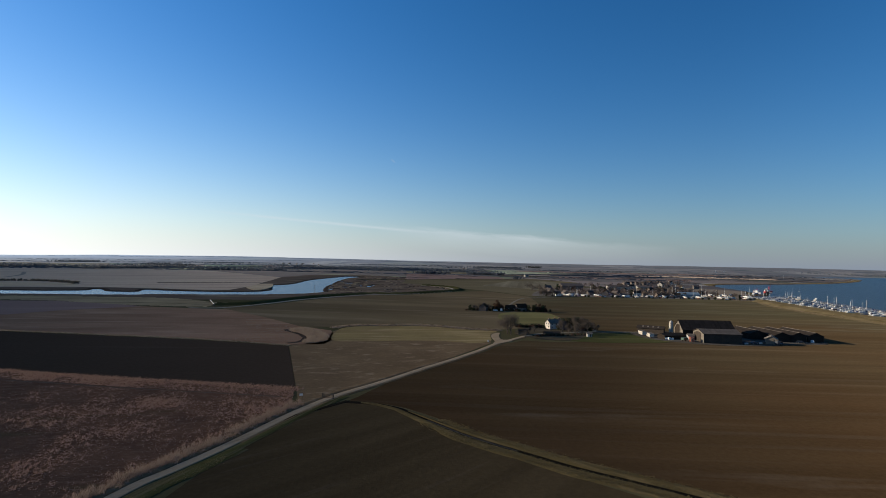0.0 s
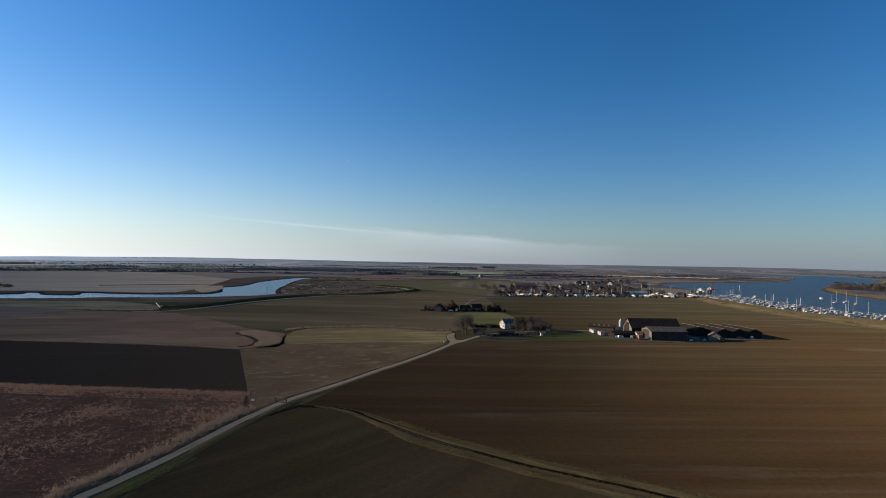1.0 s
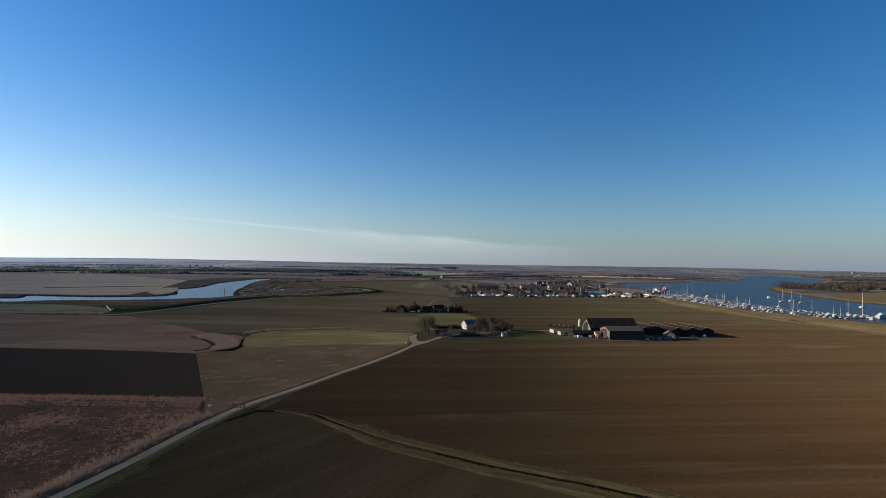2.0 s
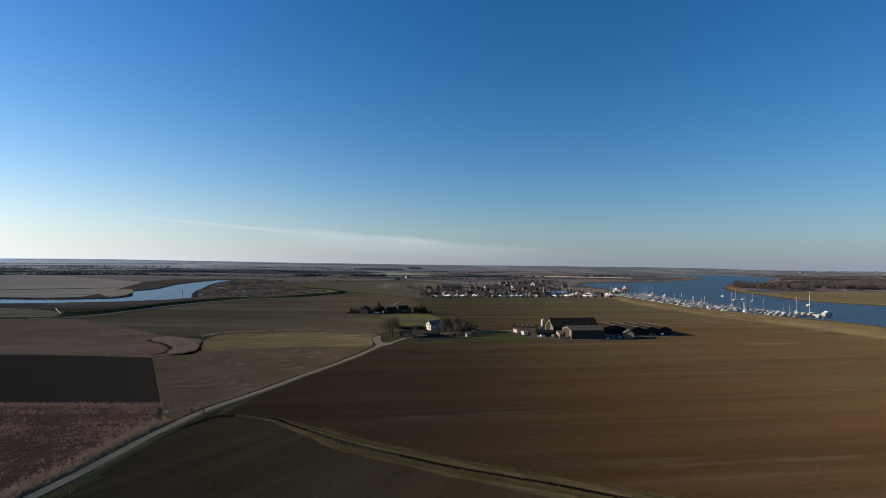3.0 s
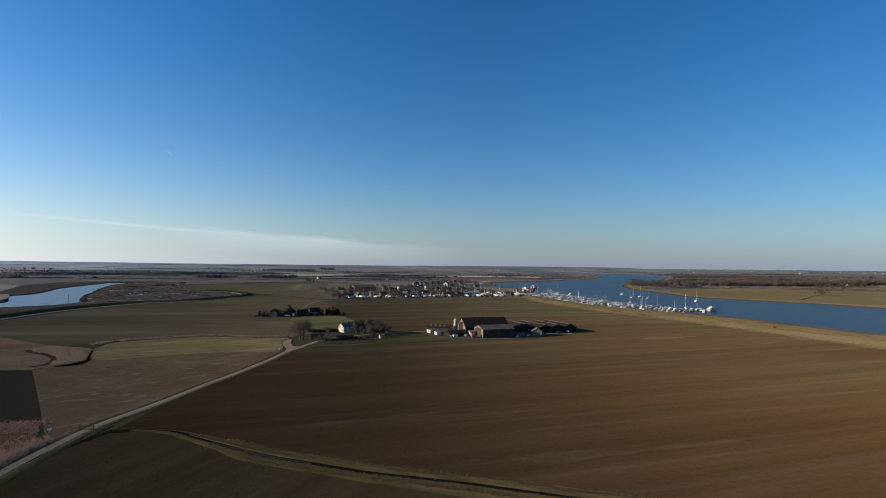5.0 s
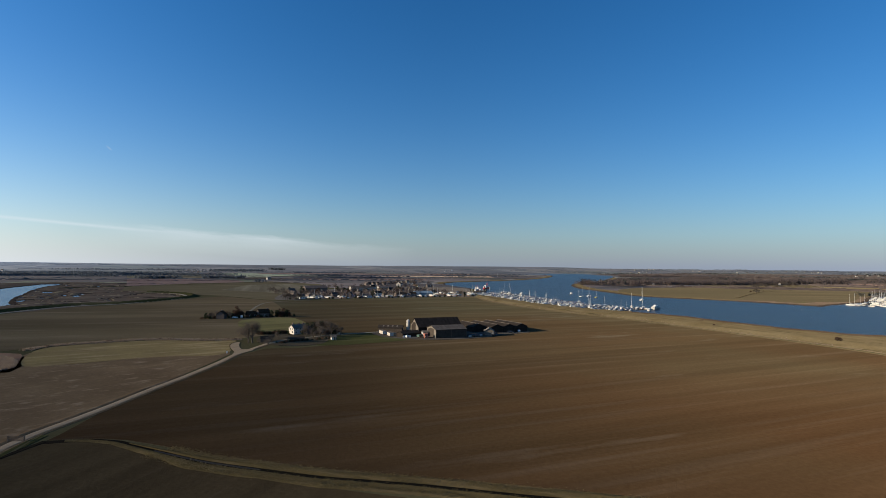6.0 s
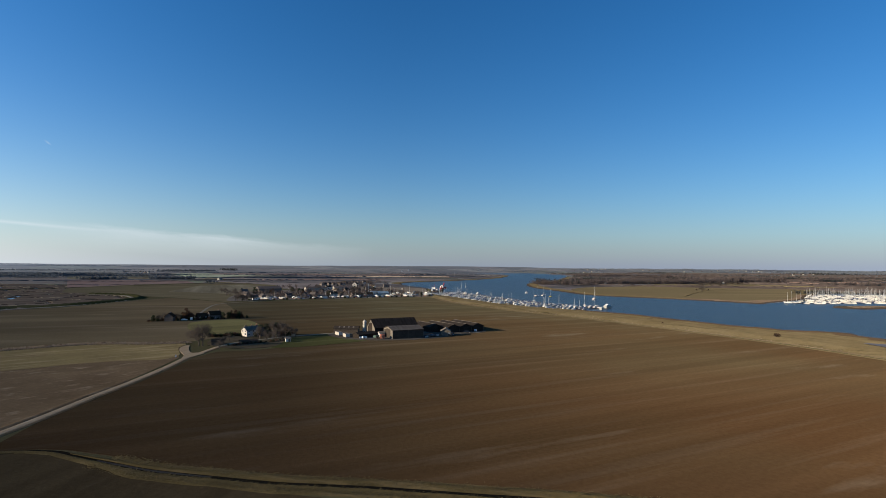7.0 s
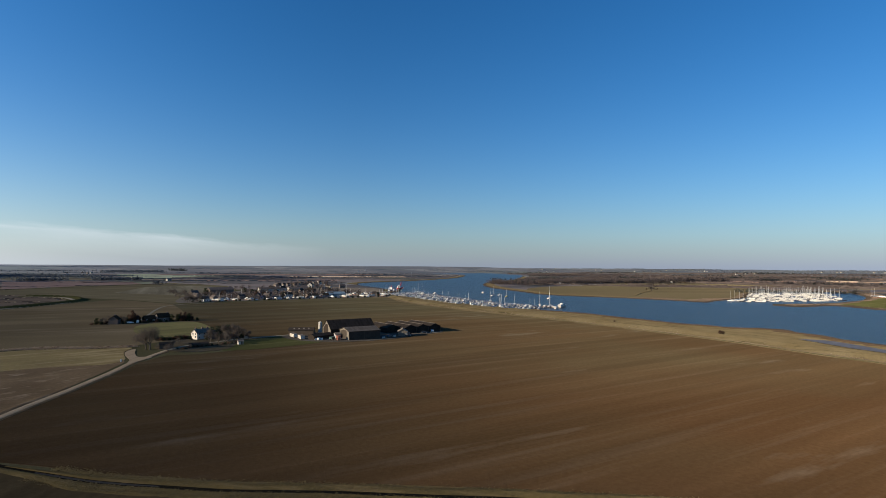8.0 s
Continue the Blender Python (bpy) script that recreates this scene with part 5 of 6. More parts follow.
def car(x, y, turn, paint, label, van=False, z=0.2, group="parked cars"):
    ob = thing("van" if van else "car", pose(x, y, z, 0, 0, turn), label, "van" if van else "car", group)
    if van:
        side = [(-2.4, 0.35), (2.4, 0.35), (2.45, 0.9), (2.2, 1.15), (1.7, 1.9), (1.3, 2.05), (-2.35, 2.1), (-2.45, 1.0)]
        glass = [(1.75, 1.2), (2.1, 1.2), (1.68, 1.85), (0.9, 1.85), (0.9, 1.2)]
    else:
        side = [(-2.1, 0.3), (2.1, 0.3), (2.15, 0.7), (1.95, 0.88), (1.0, 1.0), (0.45, 1.42), (-1.1, 1.45), (-1.85, 1.0), (-2.15, 0.9)]
        glass = [(0.85, 1.02), (0.42, 1.36), (-1.05, 1.39), (-1.6, 1.02)]
    geo = Geo()
    for pts, wid in ((side, 0.85),):
        n = len(pts)
        v = [(a, s * wid * (0.86 if b > 1.1 else 1), b) for s in (-1, 1) for a, b in pts]
        geo.add(v, [(i, (i + 1) % n, n + (i + 1) % n, n + i) for i in range(n)] + [tuple(range(n))[::-1], tuple(range(n, 2 * n))])
    part("body", geo, paint, ob)
    n = len(glass)
    part("windows", Geo().add([(a, s * 0.8, b) for s in (-1, 1) for a, b in glass], [(i, (i + 1) % n, n + (i + 1) % n, n + i) for i in range(n)] + [tuple(range(n))[::-1], tuple(range(n, 2 * n))]), M_GLASS, ob)
    for wx in (-1.35, 1.35):
        for s in (-1, 1):
            w = part("wheel", Geo().rod((wx, s * 0.68, 0.32), (wx, s * 0.88, 0.32), 0.33, 0.33, 12), M_RUBBER, ob)
            part("rim", Geo().rod((wx, s * 0.87, 0.32), (wx, s * 0.9, 0.32), 0.19, 0.19, 8), M_GALV, w)
    return ob


CAR = [car(233.0, 704.5, 20, M_CARS[1], "white hatchback parked at the village edge"), car(262.0, 705.5, 12, M_CARS[0], "silver estate car parked at the village edge"),
       car(45.0, 474.5, 5, M_CARS[1], "white car parked in front of the cottages"), car(182.0, 304.2, 30, M_CARS[2], "dark van by the feed store", True), car(199.5, 313.0, -20, M_CARS[2], "dark car by the cattle sheds"),
       car(207.5, 315.5, 60, M_CARS[0], "silver car by the cattle sheds"), car(50.2, 475.5, 80, M_CARS[1], "white van beside the cottages", True), car(169.0, 304.5, 10, M_CARS[2], "dark car beside the clamp wall")]



def bulk_bag(x, y, turn, k):
    """A square sack of woven plastic with four lifting loops."""
    ob = thing("bulk_bag", pose(x, y, 0.2, 0, 0, turn) @ Matrix.Scale(k, 4), "full white woven bulk bag standing in the farmyard", "bag", "bulk bags in the yard")
    part("sack", Geo().box(0, 0, 0, 1.15, 1.15, 0.5, 0, 1.12).box(0, 0, 0.5, 1.28, 1.28, 0.55, 0, 0.72), M_WHITE, ob)
    for sx in (-0.36, 0.36):
        for sy in (-0.36, 0.36):
            part("loop", Geo().rod((sx, sy, 1.0), (sx * 0.7, sy * 0.7, 1.3), 0.04, 0.04, 5), M_WHITE, ob)
    return ob


for x, y, turn, k in ((126.0, 317.0, 10, 1.0), (127.6, 316.2, 32, 1.15), (129.4, 315.6, -8, 0.95), (128.7, 317.6, 20, 1.0)):
    bulk_bag(x, y, turn, k)

# ---- the white house, its garden and the cottages ----
gabled("farmhouse", 71.2, 358.0, 24, 9.4, 5.6, 3.7, 5.7, M_RENDER, M_OLDROOF, "white-rendered two-storey farmhouse with a grey-brown roof", "house", chimneys=(-3.8, 0.6, 4.0),
       windows=tuple((wx, -2.82, wz, 1.1, 1.0, 270) for wx in (-3.2, 0.0, 3.2) for wz in (0.8, 2.6)) + ((-4.72, -1.3, 0.9, 1.0, 1.3, 180), (-4.72, 1.2, 2.7, 1.0, 1.1, 180), (-4.72, -1.3, 2.7, 1.0, 1.1, 180)),
       doors=((1.8, -2.82, 0.0, 1.0, 2.0, 270, M_WEATHERBOARD),))
gabled("farmhouse_annexe", 78.8, 357.5, 20, 6.0, 6.0, 2.6, 4.6, M_BRICK, M_TILE, "single-storey brick annexe with brown tiles", "house", windows=((0, -3.02, 0.9, 1.2, 1.1, 270),))
gabled("garden_shed", 84.3, 321.5, 0, 2.6, 2.2, 1.8, 2.3, M_RENDER, M_GREYROOF, "small white garden shed on the lawn", "shed", doors=((0.5, -1.12, 0, 0.8, 1.6, 270, M_TIMBER),))
gabled("pump_house", 94.3, 346.5, 10, 2.2, 1.8, 1.6, 2.2, M_CREAM, M_SLATE, "tiny cream pump house beside the drive", "shed")
gabled("garage", 47.5, 327.5, -12, 5.2, 5.5, 2.0, 2.9, M_TIMBER, M_SLATE, "dark timber garage under the trees", "garage", doors=((-2.62, 0, 0, 2.2, 1.8, 180, M_WEATHERBOARD),))
gabled("cart_lodge", 63.5, 325.0, 12, 9.0, 4.2, 1.4, 2.0, M_TIMBER, M_SLATE, "long low cart lodge with dark roof", "shed")
gabled("dark_cottage", 35.2, 476.5, 70, 7.6, 6.0, 3.5, 6.0, M_BRICK, M_DARKTILE, "dark brick cottage among trees, gable end on", "house", chimneys=(0.0,))
gabled("barn_cottage", 58.0, 480.5, 10, 7.5, 5.6, 2.4, 4.8, M_BLACKCLAD, M_DARKTILE, "low dark boarded cottage with brown roof", "house", windows=((-2, -3.02, 0.9, 1.2, 1.1, 270), (2.5, -3.02, 0.9, 1.2, 1.1, 270)))
gabled("tiled_cottage", 67.5, 482.0, 20, 9.5, 6.5, 3.2, 6.0, M_BRICK, M_DARKTILE, "brick cottage with tiled roof behind hedge", "house", chimneys=(3.6,), windows=((0, -3.27, 0.9, 1.2, 1.1, 270), (-4.77, 0, 0.9, 1.2, 1.2, 180)))
for kind, x, y, s in (
        ("bare_wide", 38.3, 327, 1.6), ("bare", 40.0, 325.8, 1.45), ("dark", 64.6, 352.5, 0.3), ("bare_wide", 46.2, 310, 0.65), ("bare", 50.6, 326, 0.5), ("bare", 56, 340, 0.45),
        ("dark", 77, 357, 0.87), ("dark", 81, 355, 0.92), ("dark", 85, 352.5, 1.03), ("dark", 89, 350, 0.97), ("dark", 92, 347.5, 0.69), ("bare", 83, 350, 1.08), ("bare", 87, 347, 1.11),
        ("bare", 73, 341, 0.92), ("bare", 76, 337, 0.67), ("bare", 79.5, 334, 0.83), ("bare", 85, 337, 0.73), ("bare", 88.5, 342, 0.97), ("bare", 72.5, 345, 0.58), ("bare", 94.5, 343, 0.58),
        ("bare", 75, 331, 0.48), ("bare", 79, 328, 0.58), ("dark", 72.0, 349.0, 0.42), ("dark", 79.0, 345.0, 0.5), ("russet", 86.0, 344.0, 0.6),
        ("russet", 48.0, 481.0, 1.25), ("dark", 27.0, 479.5, 0.5), ("russet", 38.5, 480.5, 0.7), ("dark", 43.5, 480.5, 0.5), ("dark", 62.5, 484.5, 0.6), ("russet", 79.5, 479.5, 0.9), ("russet", 84.0, 480.0, 0.95), ("bare_wide", 31.5, 479.0, 0.85), ("bare_wide", 28.0, 477.0, 0.75), ("dark", 24.0, 478.5, 0.6), ("bare_wide", 41.0, 479.0, 0.75),
        ("dark", 66.0, 481.5, 0.6), ("dark", 73.5, 477.0, 0.7), ("dark", 77.5, 476.0, 0.72), ("russet", 81.5, 477.0, 0.85), ("dark", 85.0, 475.5, 0.72), ("russet", 87.0, 478.0, 0.75), ("dark", 54.5, 480.5, 0.5)):
    plant(kind, x, y, s)
for i in range(26):
    plant("bush" if i % 3 else "brown", 21 + i * 2.8 + rnd.uniform(-0.8, 0.8), 474.5 + rnd.uniform(-1.2, 2.5), rnd.uniform(0.8, 1.4))
for i in range(16):
    plant("brown" if i % 3 else "bush", 48 + i * 1.1 + rnd.uniform(-0.5, 0.5), 361 + rnd.uniform(-1.5, 1.5), rnd.uniform(0.9, 1.3))
for i in range(20):
    plant("brown" if i % 2 else "bush", 52 + i * 1.8 + rnd.uniform(-0.5, 0.5), 318 + 0.5 * i + rnd.uniform(-1.5, 1.5), rnd.uniform(0.4, 0.75))
for x, y, s in ((347.8, 195.6, 1.3), (371.7, 297.5, 0.7), (360, 330, 0.5), (391, 560, 1.2)):
    plant("brown", x, y, s, level(x, y))
for i in range(34):
    t = rnd.random()
    x, y = HEDGE[int(t * (len(HEDGE) - 1))]
    plant("brown", x + rnd.uniform(-1, 1), y + rnd.uniform(-0.4, 1.4), rnd.uniform(0.3, 0.55))


# ---- boats ----
def hull_geo(L, B, free, draft=0.35):
    """A lofted hull: pointed bow at +x, transom at -x, raised sheer."""
    st = [(-0.5, 0.72), (-0.3, 0.92), (-0.05, 1.0), (0.2, 0.86), (0.38, 0.52), (0.5, 0.03)]
    v, f = [], []
    for t, w in st:
        sheer = free * (1 + 0.35 * max(0, t) * 2)
        for s, z, k in ((-1, sheer, 1), (-1, 0.1, 0.86), (-0.2, -draft, 0.6), (0.2, -draft, 0.6), (1, 0.1, 0.86), (1, sheer, 1)):
            v.append((t * L * (1.0 if z > 0.5 else 0.94), s * B / 2 * w * k, z))
    n = 6
    for i in range(len(st) - 1):
        for j in range(n - 1):
            f.append((i * n + j, i * n + j + 1, (i + 1) * n + j + 1, (i + 1) * n + j))
        f.append((i * n + n - 1, i * n, (i + 1) * n, (i + 1) * n + n - 1))
    f += [tuple(range(n)), tuple(range((len(st) - 1) * n, len(st) * n))]
    return Geo().add(v, f)


def yacht(L, mast, label, cover=M_NAVY, hull=M_GELCOAT, sub=True):
    ob = thing("sailing_yacht", pose(0, 0, 0), label, "sailing boat", "boats in the marinas")
    B, fr = L * 0.31, L * 0.1 + 0.1
    part("hull", hull_geo(L, B, fr), hull, ob)
    c = part("cabin", Geo().box(L * 0.03, 0, fr, L * 0.38, B * 0.55, 0.45, 0, 0.86), M_GELCOAT, ob)
    part("portlight", Geo().box(L * 0.03, -B * 0.255, fr + 0.14, L * 0.26, 0.06, 0.16).box(L * 0.03, B * 0.255, fr + 0.14, L * 0.26, 0.06, 0.16), M_GLASS, c)
    part("mast", Geo().rod((L * 0.06, 0, fr), (L * 0.06, 0, mast), 0.13, 0.1, 6).rod((L * 0.06, -0.9, mast * 0.62), (L * 0.06, 0.9, mast * 0.62), 0.04, 0.04, 4), M_ALU, ob)
    part("boom", Geo().rod((L * 0.06, 0, fr + 1.1), (-L * 0.32, 0, fr + 1.0), 0.06, 0.05, 6), M_ALU, ob)
    part("sail_cover", Geo().rod((L * 0.04, 0, fr + 1.28), (-L * 0.3, 0, fr + 1.14), 0.2, 0.1, 8), cover, ob)
    return ob


def cruiser(L, label, fly=False, canvas=None):
    ob = thing("motor_cruiser", pose(0, 0, 0), label, "motor boat", "boats in the marinas")
    B, fr = L * 0.34, L * 0.11 + 0.2
    part("hull", hull_geo(L, B, fr), M_GELCOAT, ob)
    c = part("cabin", Geo().box(0, 0, fr, L * 0.5, B * 0.72, 1.15, 0, 0.8), M_GELCOAT, ob)
    part("windscreen", Geo().box(L * 0.02, 0, fr + 0.5, L * 0.47, B * 0.68, 0.42, 0, 0.92), M_GLASS, c)
    part("canopy", Geo().box(-L * 0.33, 0, fr + 0.05, L * 0.2, B * 0.68, 1.0, 0, 0.85), canvas or M_CANVAS, ob)
    if fly:
        part("flybridge", Geo().box(-L * 0.06, 0, fr + 1.15, L * 0.3, B * 0.55, 0.75, 0, 0.85), M_GELCOAT, ob)
        part("arch", Geo().rod((-L * 0.16, -B * 0.25, fr + 1.8), (-L * 0.18, 0, fr + 2.9), 0.07, 0.07, 5).rod((-L * 0.16, B * 0.25, fr + 1.8), (-L * 0.18, 0, fr + 2.9), 0.07, 0.07, 5), M_GELCOAT, ob)
    return ob


M_CANVAS = coat("grey-white canvas", (0.42, 0.42, 0.41), 0.25, 1.0, 0.85)
BOATS = {
    "y_small": yacht(7.5, 9.5, "small white sailing yacht with a navy sail cover, afloat"),
    "y_mid": yacht(9.8, 15.0, "white sailing yacht with a tall bare mast, afloat"),
    "y_white": yacht(10.5, 15.5, "white sailing yacht with a white sail cover, afloat", M_WHITE),
    "y_big": yacht(13.0, 17.5, "large white sailing yacht with a tall mast", M_WHITE),
    "y_blue": yacht(9.5, 12.0, "dark blue-hulled sailing yacht with bare mast", M_NAVY, M_NAVY),
    "y_yellow": yacht(8.5, 11.0, "sailing yacht with a yellow hull at its mooring", M_YELLOW, M_YELLOW),
    "c_small": cruiser(7.0, "small white motor cruiser with navy canopy", False, M_NAVY),
    "c_mid": cruiser(10.0, "white motor cruiser with dark windows"),
    "c_big": cruiser(15.0, "large white motor yacht with a flybridge", True),
}
BOATS_USED = set()


def float_boat(kind, x, y, turn, z=-1.25, k=1.0):
    m = pose(x, y, z, 0, 0, turn) @ Matrix.Scale(k, 4)
    if kind in BOATS_USED:
        return copy_thing(BOATS[kind], m)
    BOATS_USED.add(kind)
    BOATS[kind].matrix_basis = pose(x, y, z, 0, 0, turn)
    return BOATS[kind]


def along(line, step):
    """Places and headings at even steps along a line."""
    q = np.array(line)
    seg = np.linalg.norm(np.diff(q, axis=0), axis=1)
    s = np.concatenate([[0], np.cumsum(seg)])
    for d in np.arange(0, s[-1], step):
        i = min(int(np.searchsorted(s, d, "right")) - 1, len(seg) - 1)
        t = (d - s[i]) / seg[i]
        yield q[i] + (q[i + 1] - q[i]) * t, math.degrees(math.atan2(*(q[i + 1] - q[i])[::-1])), d


def pontoon(line, label):
    ob = thing("pontoon", pose(0, 0, 0), label, "pontoon", "marina pontoons")
    for (px, py), a, d in along(line, 18.0):
        part("deck", Geo().box(px, py, -1.1, 17.9, 2.2, 0.45, radians(a)), M_TIMBER, ob)
        part("mooring_post", Geo().rod((px - 1.3 * math.sin(radians(a)), py + 1.3 * math.cos(radians(a)), -3), (px - 1.3 * math.sin(radians(a)), py + 1.3 * math.cos(radians(a)), 1.6), 0.22, 0.22, 6), M_TIMBER, ob)
    return ob


# near marina: three lines of berths along the bank
BERTHS = spline([(462, 790), (446, 700), (432, 615), (421, 540), (424, 480), (436, 442)], 10)
KINDS = ["c_small", "c_mid", "c_mid", "c_small", "c_small", "c_small", "c_mid", "c_mid", "c_mid", "c_small", "c_small", "c_small", "c_mid", "y_small", "c_small", "c_mid", "c_small", "y_blue"]
for row, off in enumerate((14, -3, -20)):
    line = sideways(BERTHS, off).tolist()
    pontoon(line, "long timber marina pontoon with mooring posts")
    for (px, py), a, d in along(line, 5.2):
        for side in (-1, 1):
            if rnd.random() < 0.3:
                continue
            kd = rnd.choice(KINDS)
            w = 7.0 + rnd.uniform(-0.5, 0.5)
            float_boat(kd, px - side * w * math.sin(radians(a)), py + side * w * math.cos(radians(a)), a + 90 * side + rnd.uniform(-5, 5) + (180 if rnd.random() < 0.3 else 0), k=rnd.uniform(0.82, 1.12))
for kd, x, y, a, k in (("c_big", 490, 737, 40, 1.35), ("c_big", 476, 752, 60, 1.1), ("y_big", 455, 452, 110, 0.95), ("c_big", 470, 448, 20, 1.15), ("y_big", 462, 566, 60, 0.9), ("y_big", 505, 812, 10, 0.95), ("y_mid", 550, 667, 15, 1.0),
                       ("y_white", 570, 675, 20, 1.0), ("y_yellow", 558, 645, 30, 1.1), ("c_mid", 591, 744, 60, 1.1), ("y_white", 574, 572, 25, 1.15), ("y_mid", 471, 485, 40, 1.05), ("c_mid", 446, 434, 30, 1.1), ("y_small", 640, 1010, 50, 0.9), ("y_white", 1150, 1900, 30, 1.2)):
    float_boat(kd, x, y, a, k=k)

# far marina across the estuary
for row in range(8):
    f = row / 7
    a0, a1 = (768 + 240 * f, 398 + 106 * f), (922 + 206 * f, 340 + 100 * f)
    line = spline([a0, a1], 10)
    pontoon(line, "far marina pontoon with mooring posts")
    for (px, py), a, d in along(line, 7.6):
        for side in (-1, 1):
            if rnd.random() < 0.3:
                continue
            kd = rnd.choice(("y_mid", "y_white", "y_mid", "y_white", "y_mid", "c_small", "y_blue", "y_big", "y_big"))
            float_boat(kd, px - side * 7.0 * math.sin(radians(a)) + rnd.uniform(-1, 1), py + side * 7.0 * math.cos(radians(a)), a + 90 * side + rnd.uniform(-4, 4), k=rnd.uniform(0.68, 0.92))
for x, y, k in ((763, 414, 0.8), (768, 411, 0.85), (774, 408, 0.75)):
    float_boat("y_big", x, y, 100, k=k)
for x, y in ((619, 385), (532, 322), (748, 418), (660, 420)):
    ob = thing("mooring_buoy", pose(x, y, -1.2) @ Matrix.Scale(0.6, 4), "round white mooring buoy on the water", "buoy", "mooring buoys")
    part("float", Geo().rod((0, 0, -0.3), (0, 0, 0.5), 0.7, 0.75, 10).rod((0, 0, 0.5), (0, 0, 0.9), 0.75, 0.25, 10), M_WHITE, ob)
    part("ring", Geo().rod((0, 0, 0.9), (0, 0, 1.2), 0.06, 0.06, 6), M_GALV, ob)

# red workboat at the jetty
ob = thing("red_workboat", pose(546, 942, -1.2, 0, 0, 35) @ Matrix.Scale(0.8, 4), "red-hulled workboat with a crane mast moored at the jetty", "ship")
part("hull", hull_geo(34, 8.5, 3.4, 1.0), M_REDPAINT, ob)
w = part("wheelhouse", Geo().box(-8, 0, 3.2, 8, 6.5, 3.2).box(-8, 0, 6.4, 5, 5, 2.4, 0, 0.9), M_WHITE, ob)
part("bridge_windows", Geo().box(-8, 0, 7.1, 5.1, 5.1, 0.8), M_GLASS, w)
part("hold_coaming", Geo().box(5, 0, 3.3, 14, 5.6, 1.2), M_REDPAINT, ob)
part("crane_mast", Geo().rod((0, 0, 3), (0, 0, 14.5), 0.5, 0.3, 8).rod((0, 0, 5), (9, 0, 17), 0.4, 0.25, 6).rod((0, 0, 14), (9, 0, 17), 0.14, 0.14, 4).rod((-4, 0, 5), (-1, 0, 13), 0.3, 0.2, 6), M_REDPAINT, ob)
part("funnel", Geo().rod((-12.5, 0, 3.2), (-12.7, 0, 7.8), 0.9, 0.8, 10), M_RUBBER, ob)
part("aerial", Geo().rod((-8, 0, 8.7), (-8, 0, 13), 0.12, 0.06, 5), M_WHITE, ob)
ob = thing("workboat", pose(518, 925, -1.2, 0, 0, 30), "small dark-hulled workboat beside the jetty", "ship")
part("hull", hull_geo(16, 5, 2.0, 0.6), M_NAVY, ob)
part("wheelhouse", Geo().box(-2, 0, 1.9, 4, 3.4, 3.0, 0, 0.9), M_WHITE, ob)
part("mast", Geo().rod((-2, 0, 4.8), (-2, 0, 9.5), 0.15, 0.1, 6), M_REDPAINT, ob)
for x, y, a, k in ((500, 893, 40, 1.1), (486, 862, 55, 0.9), (470, 850, 48, 0.8), (508, 918, 60, 0.9)):
    copy_thing(ob, pose(x, y, -1.2, 0, 0, a) @ Matrix.Scale(k, 4))
ob = thing("jetty", pose(0, 0, 0), "dark timber jetty on posts reaching into the water", "jetty")
for (px, py), a, d in along([(405, 758), (440, 790), (478, 832), (520, 900)], 6.0):
    part("deck", Geo().box(px, py, 0.6, 6.1, 3.4, 0.4, radians(a)), M_TIMBER, ob)
    for s in (-1.4, 1.4):
        part("mooring_post", Geo().rod((px - s * math.sin(radians(a)), py + s * math.cos(radians(a)), -3.2), (px - s * math.sin(radians(a)), py + s * math.cos(radians(a)), 3.2), 0.32, 0.28, 6), M_TIMBER, ob)

# ---- boatyard and village ----


def ashore(kd, x, y, a, k=1.0):
    """A boat laid up on the hard on its cradle."""
    b = float_boat(kd, x, y, a, 1.25, k)
    b["label"] = b["label"].split(",")[0].replace(" at its mooring", "") + ", laid up ashore"
    b["group"] = "boats laid up ashore"
    part("cradle", Geo().box(-1.2, 0, -1.15, 0.3, 2.0, 1.0).box(1.6, 0, -1.15, 0.3, 2.0, 1.0).box(0.2, 0, -1.15, 4.0, 0.3, 0.2), M_RUST, b)
    return b


for i in range(46):
    x = 300 + 100 * rnd.random()
    y = 708 + 70 * rnd.random() ** 1.3 + max(0, x - 380)
    ashore(rnd.choice(("y_small", "c_mid", "y_white", "c_small", "c_mid", "c_small")), x, y, rnd.choice((20, 110, 200, 290)) + rnd.uniform(-12, 12), rnd.uniform(0.8, 1.0))
for i in range(26):
    ashore(rnd.choice(("c_small", "c_mid", "c_small", "y_small")), 136 + 130 * rnd.random(), 703 + 14 * rnd.random(), rnd.uniform(0, 360), rnd.uniform(0.55, 0.85))
for i in range(13):
    ashore(rnd.choice(("c_small", "c_mid", "y_small", "y_blue")), 165 + 140 * rnd.random(), 708 + rnd.uniform(0, 40), rnd.uniform(0, 360), rnd.uniform(0.7, 0.95))


def caravan(x, y, turn):
    ob = thing("static_caravan", pose(x, y, 0.14, 0, 0, turn), "long white static caravan on the village edge", "caravan", "caravans at the village edge")
    part("body", Geo().box(0, 0, 0.5, 9.0, 3.0, 2.3), M_WHITE, ob)
    part("roof", Geo().prism([(-1.6, 2.78), (1.6, 2.78), (0, 3.2)], -4.6, 4.6), M_GREYROOF, ob)
    for wx in (-3, 0, 3):
        part("window", Geo().box(wx, -1.52, 1.3, 1.4, 0.08, 0.9), M_GLASS, ob)
    part("skirt", Geo().box(0, 0, 0, 8.6, 2.7, 0.5), M_TIMBER, ob)
    return ob


VAN = caravan(146, 704, 5)
for x, y, a in ((231, 706, 24), (281, 712, 85), (168, 726, 70), (251, 730, -10)):
    copy_thing(VAN, pose(x, y, 0.14, 0, 0, a))
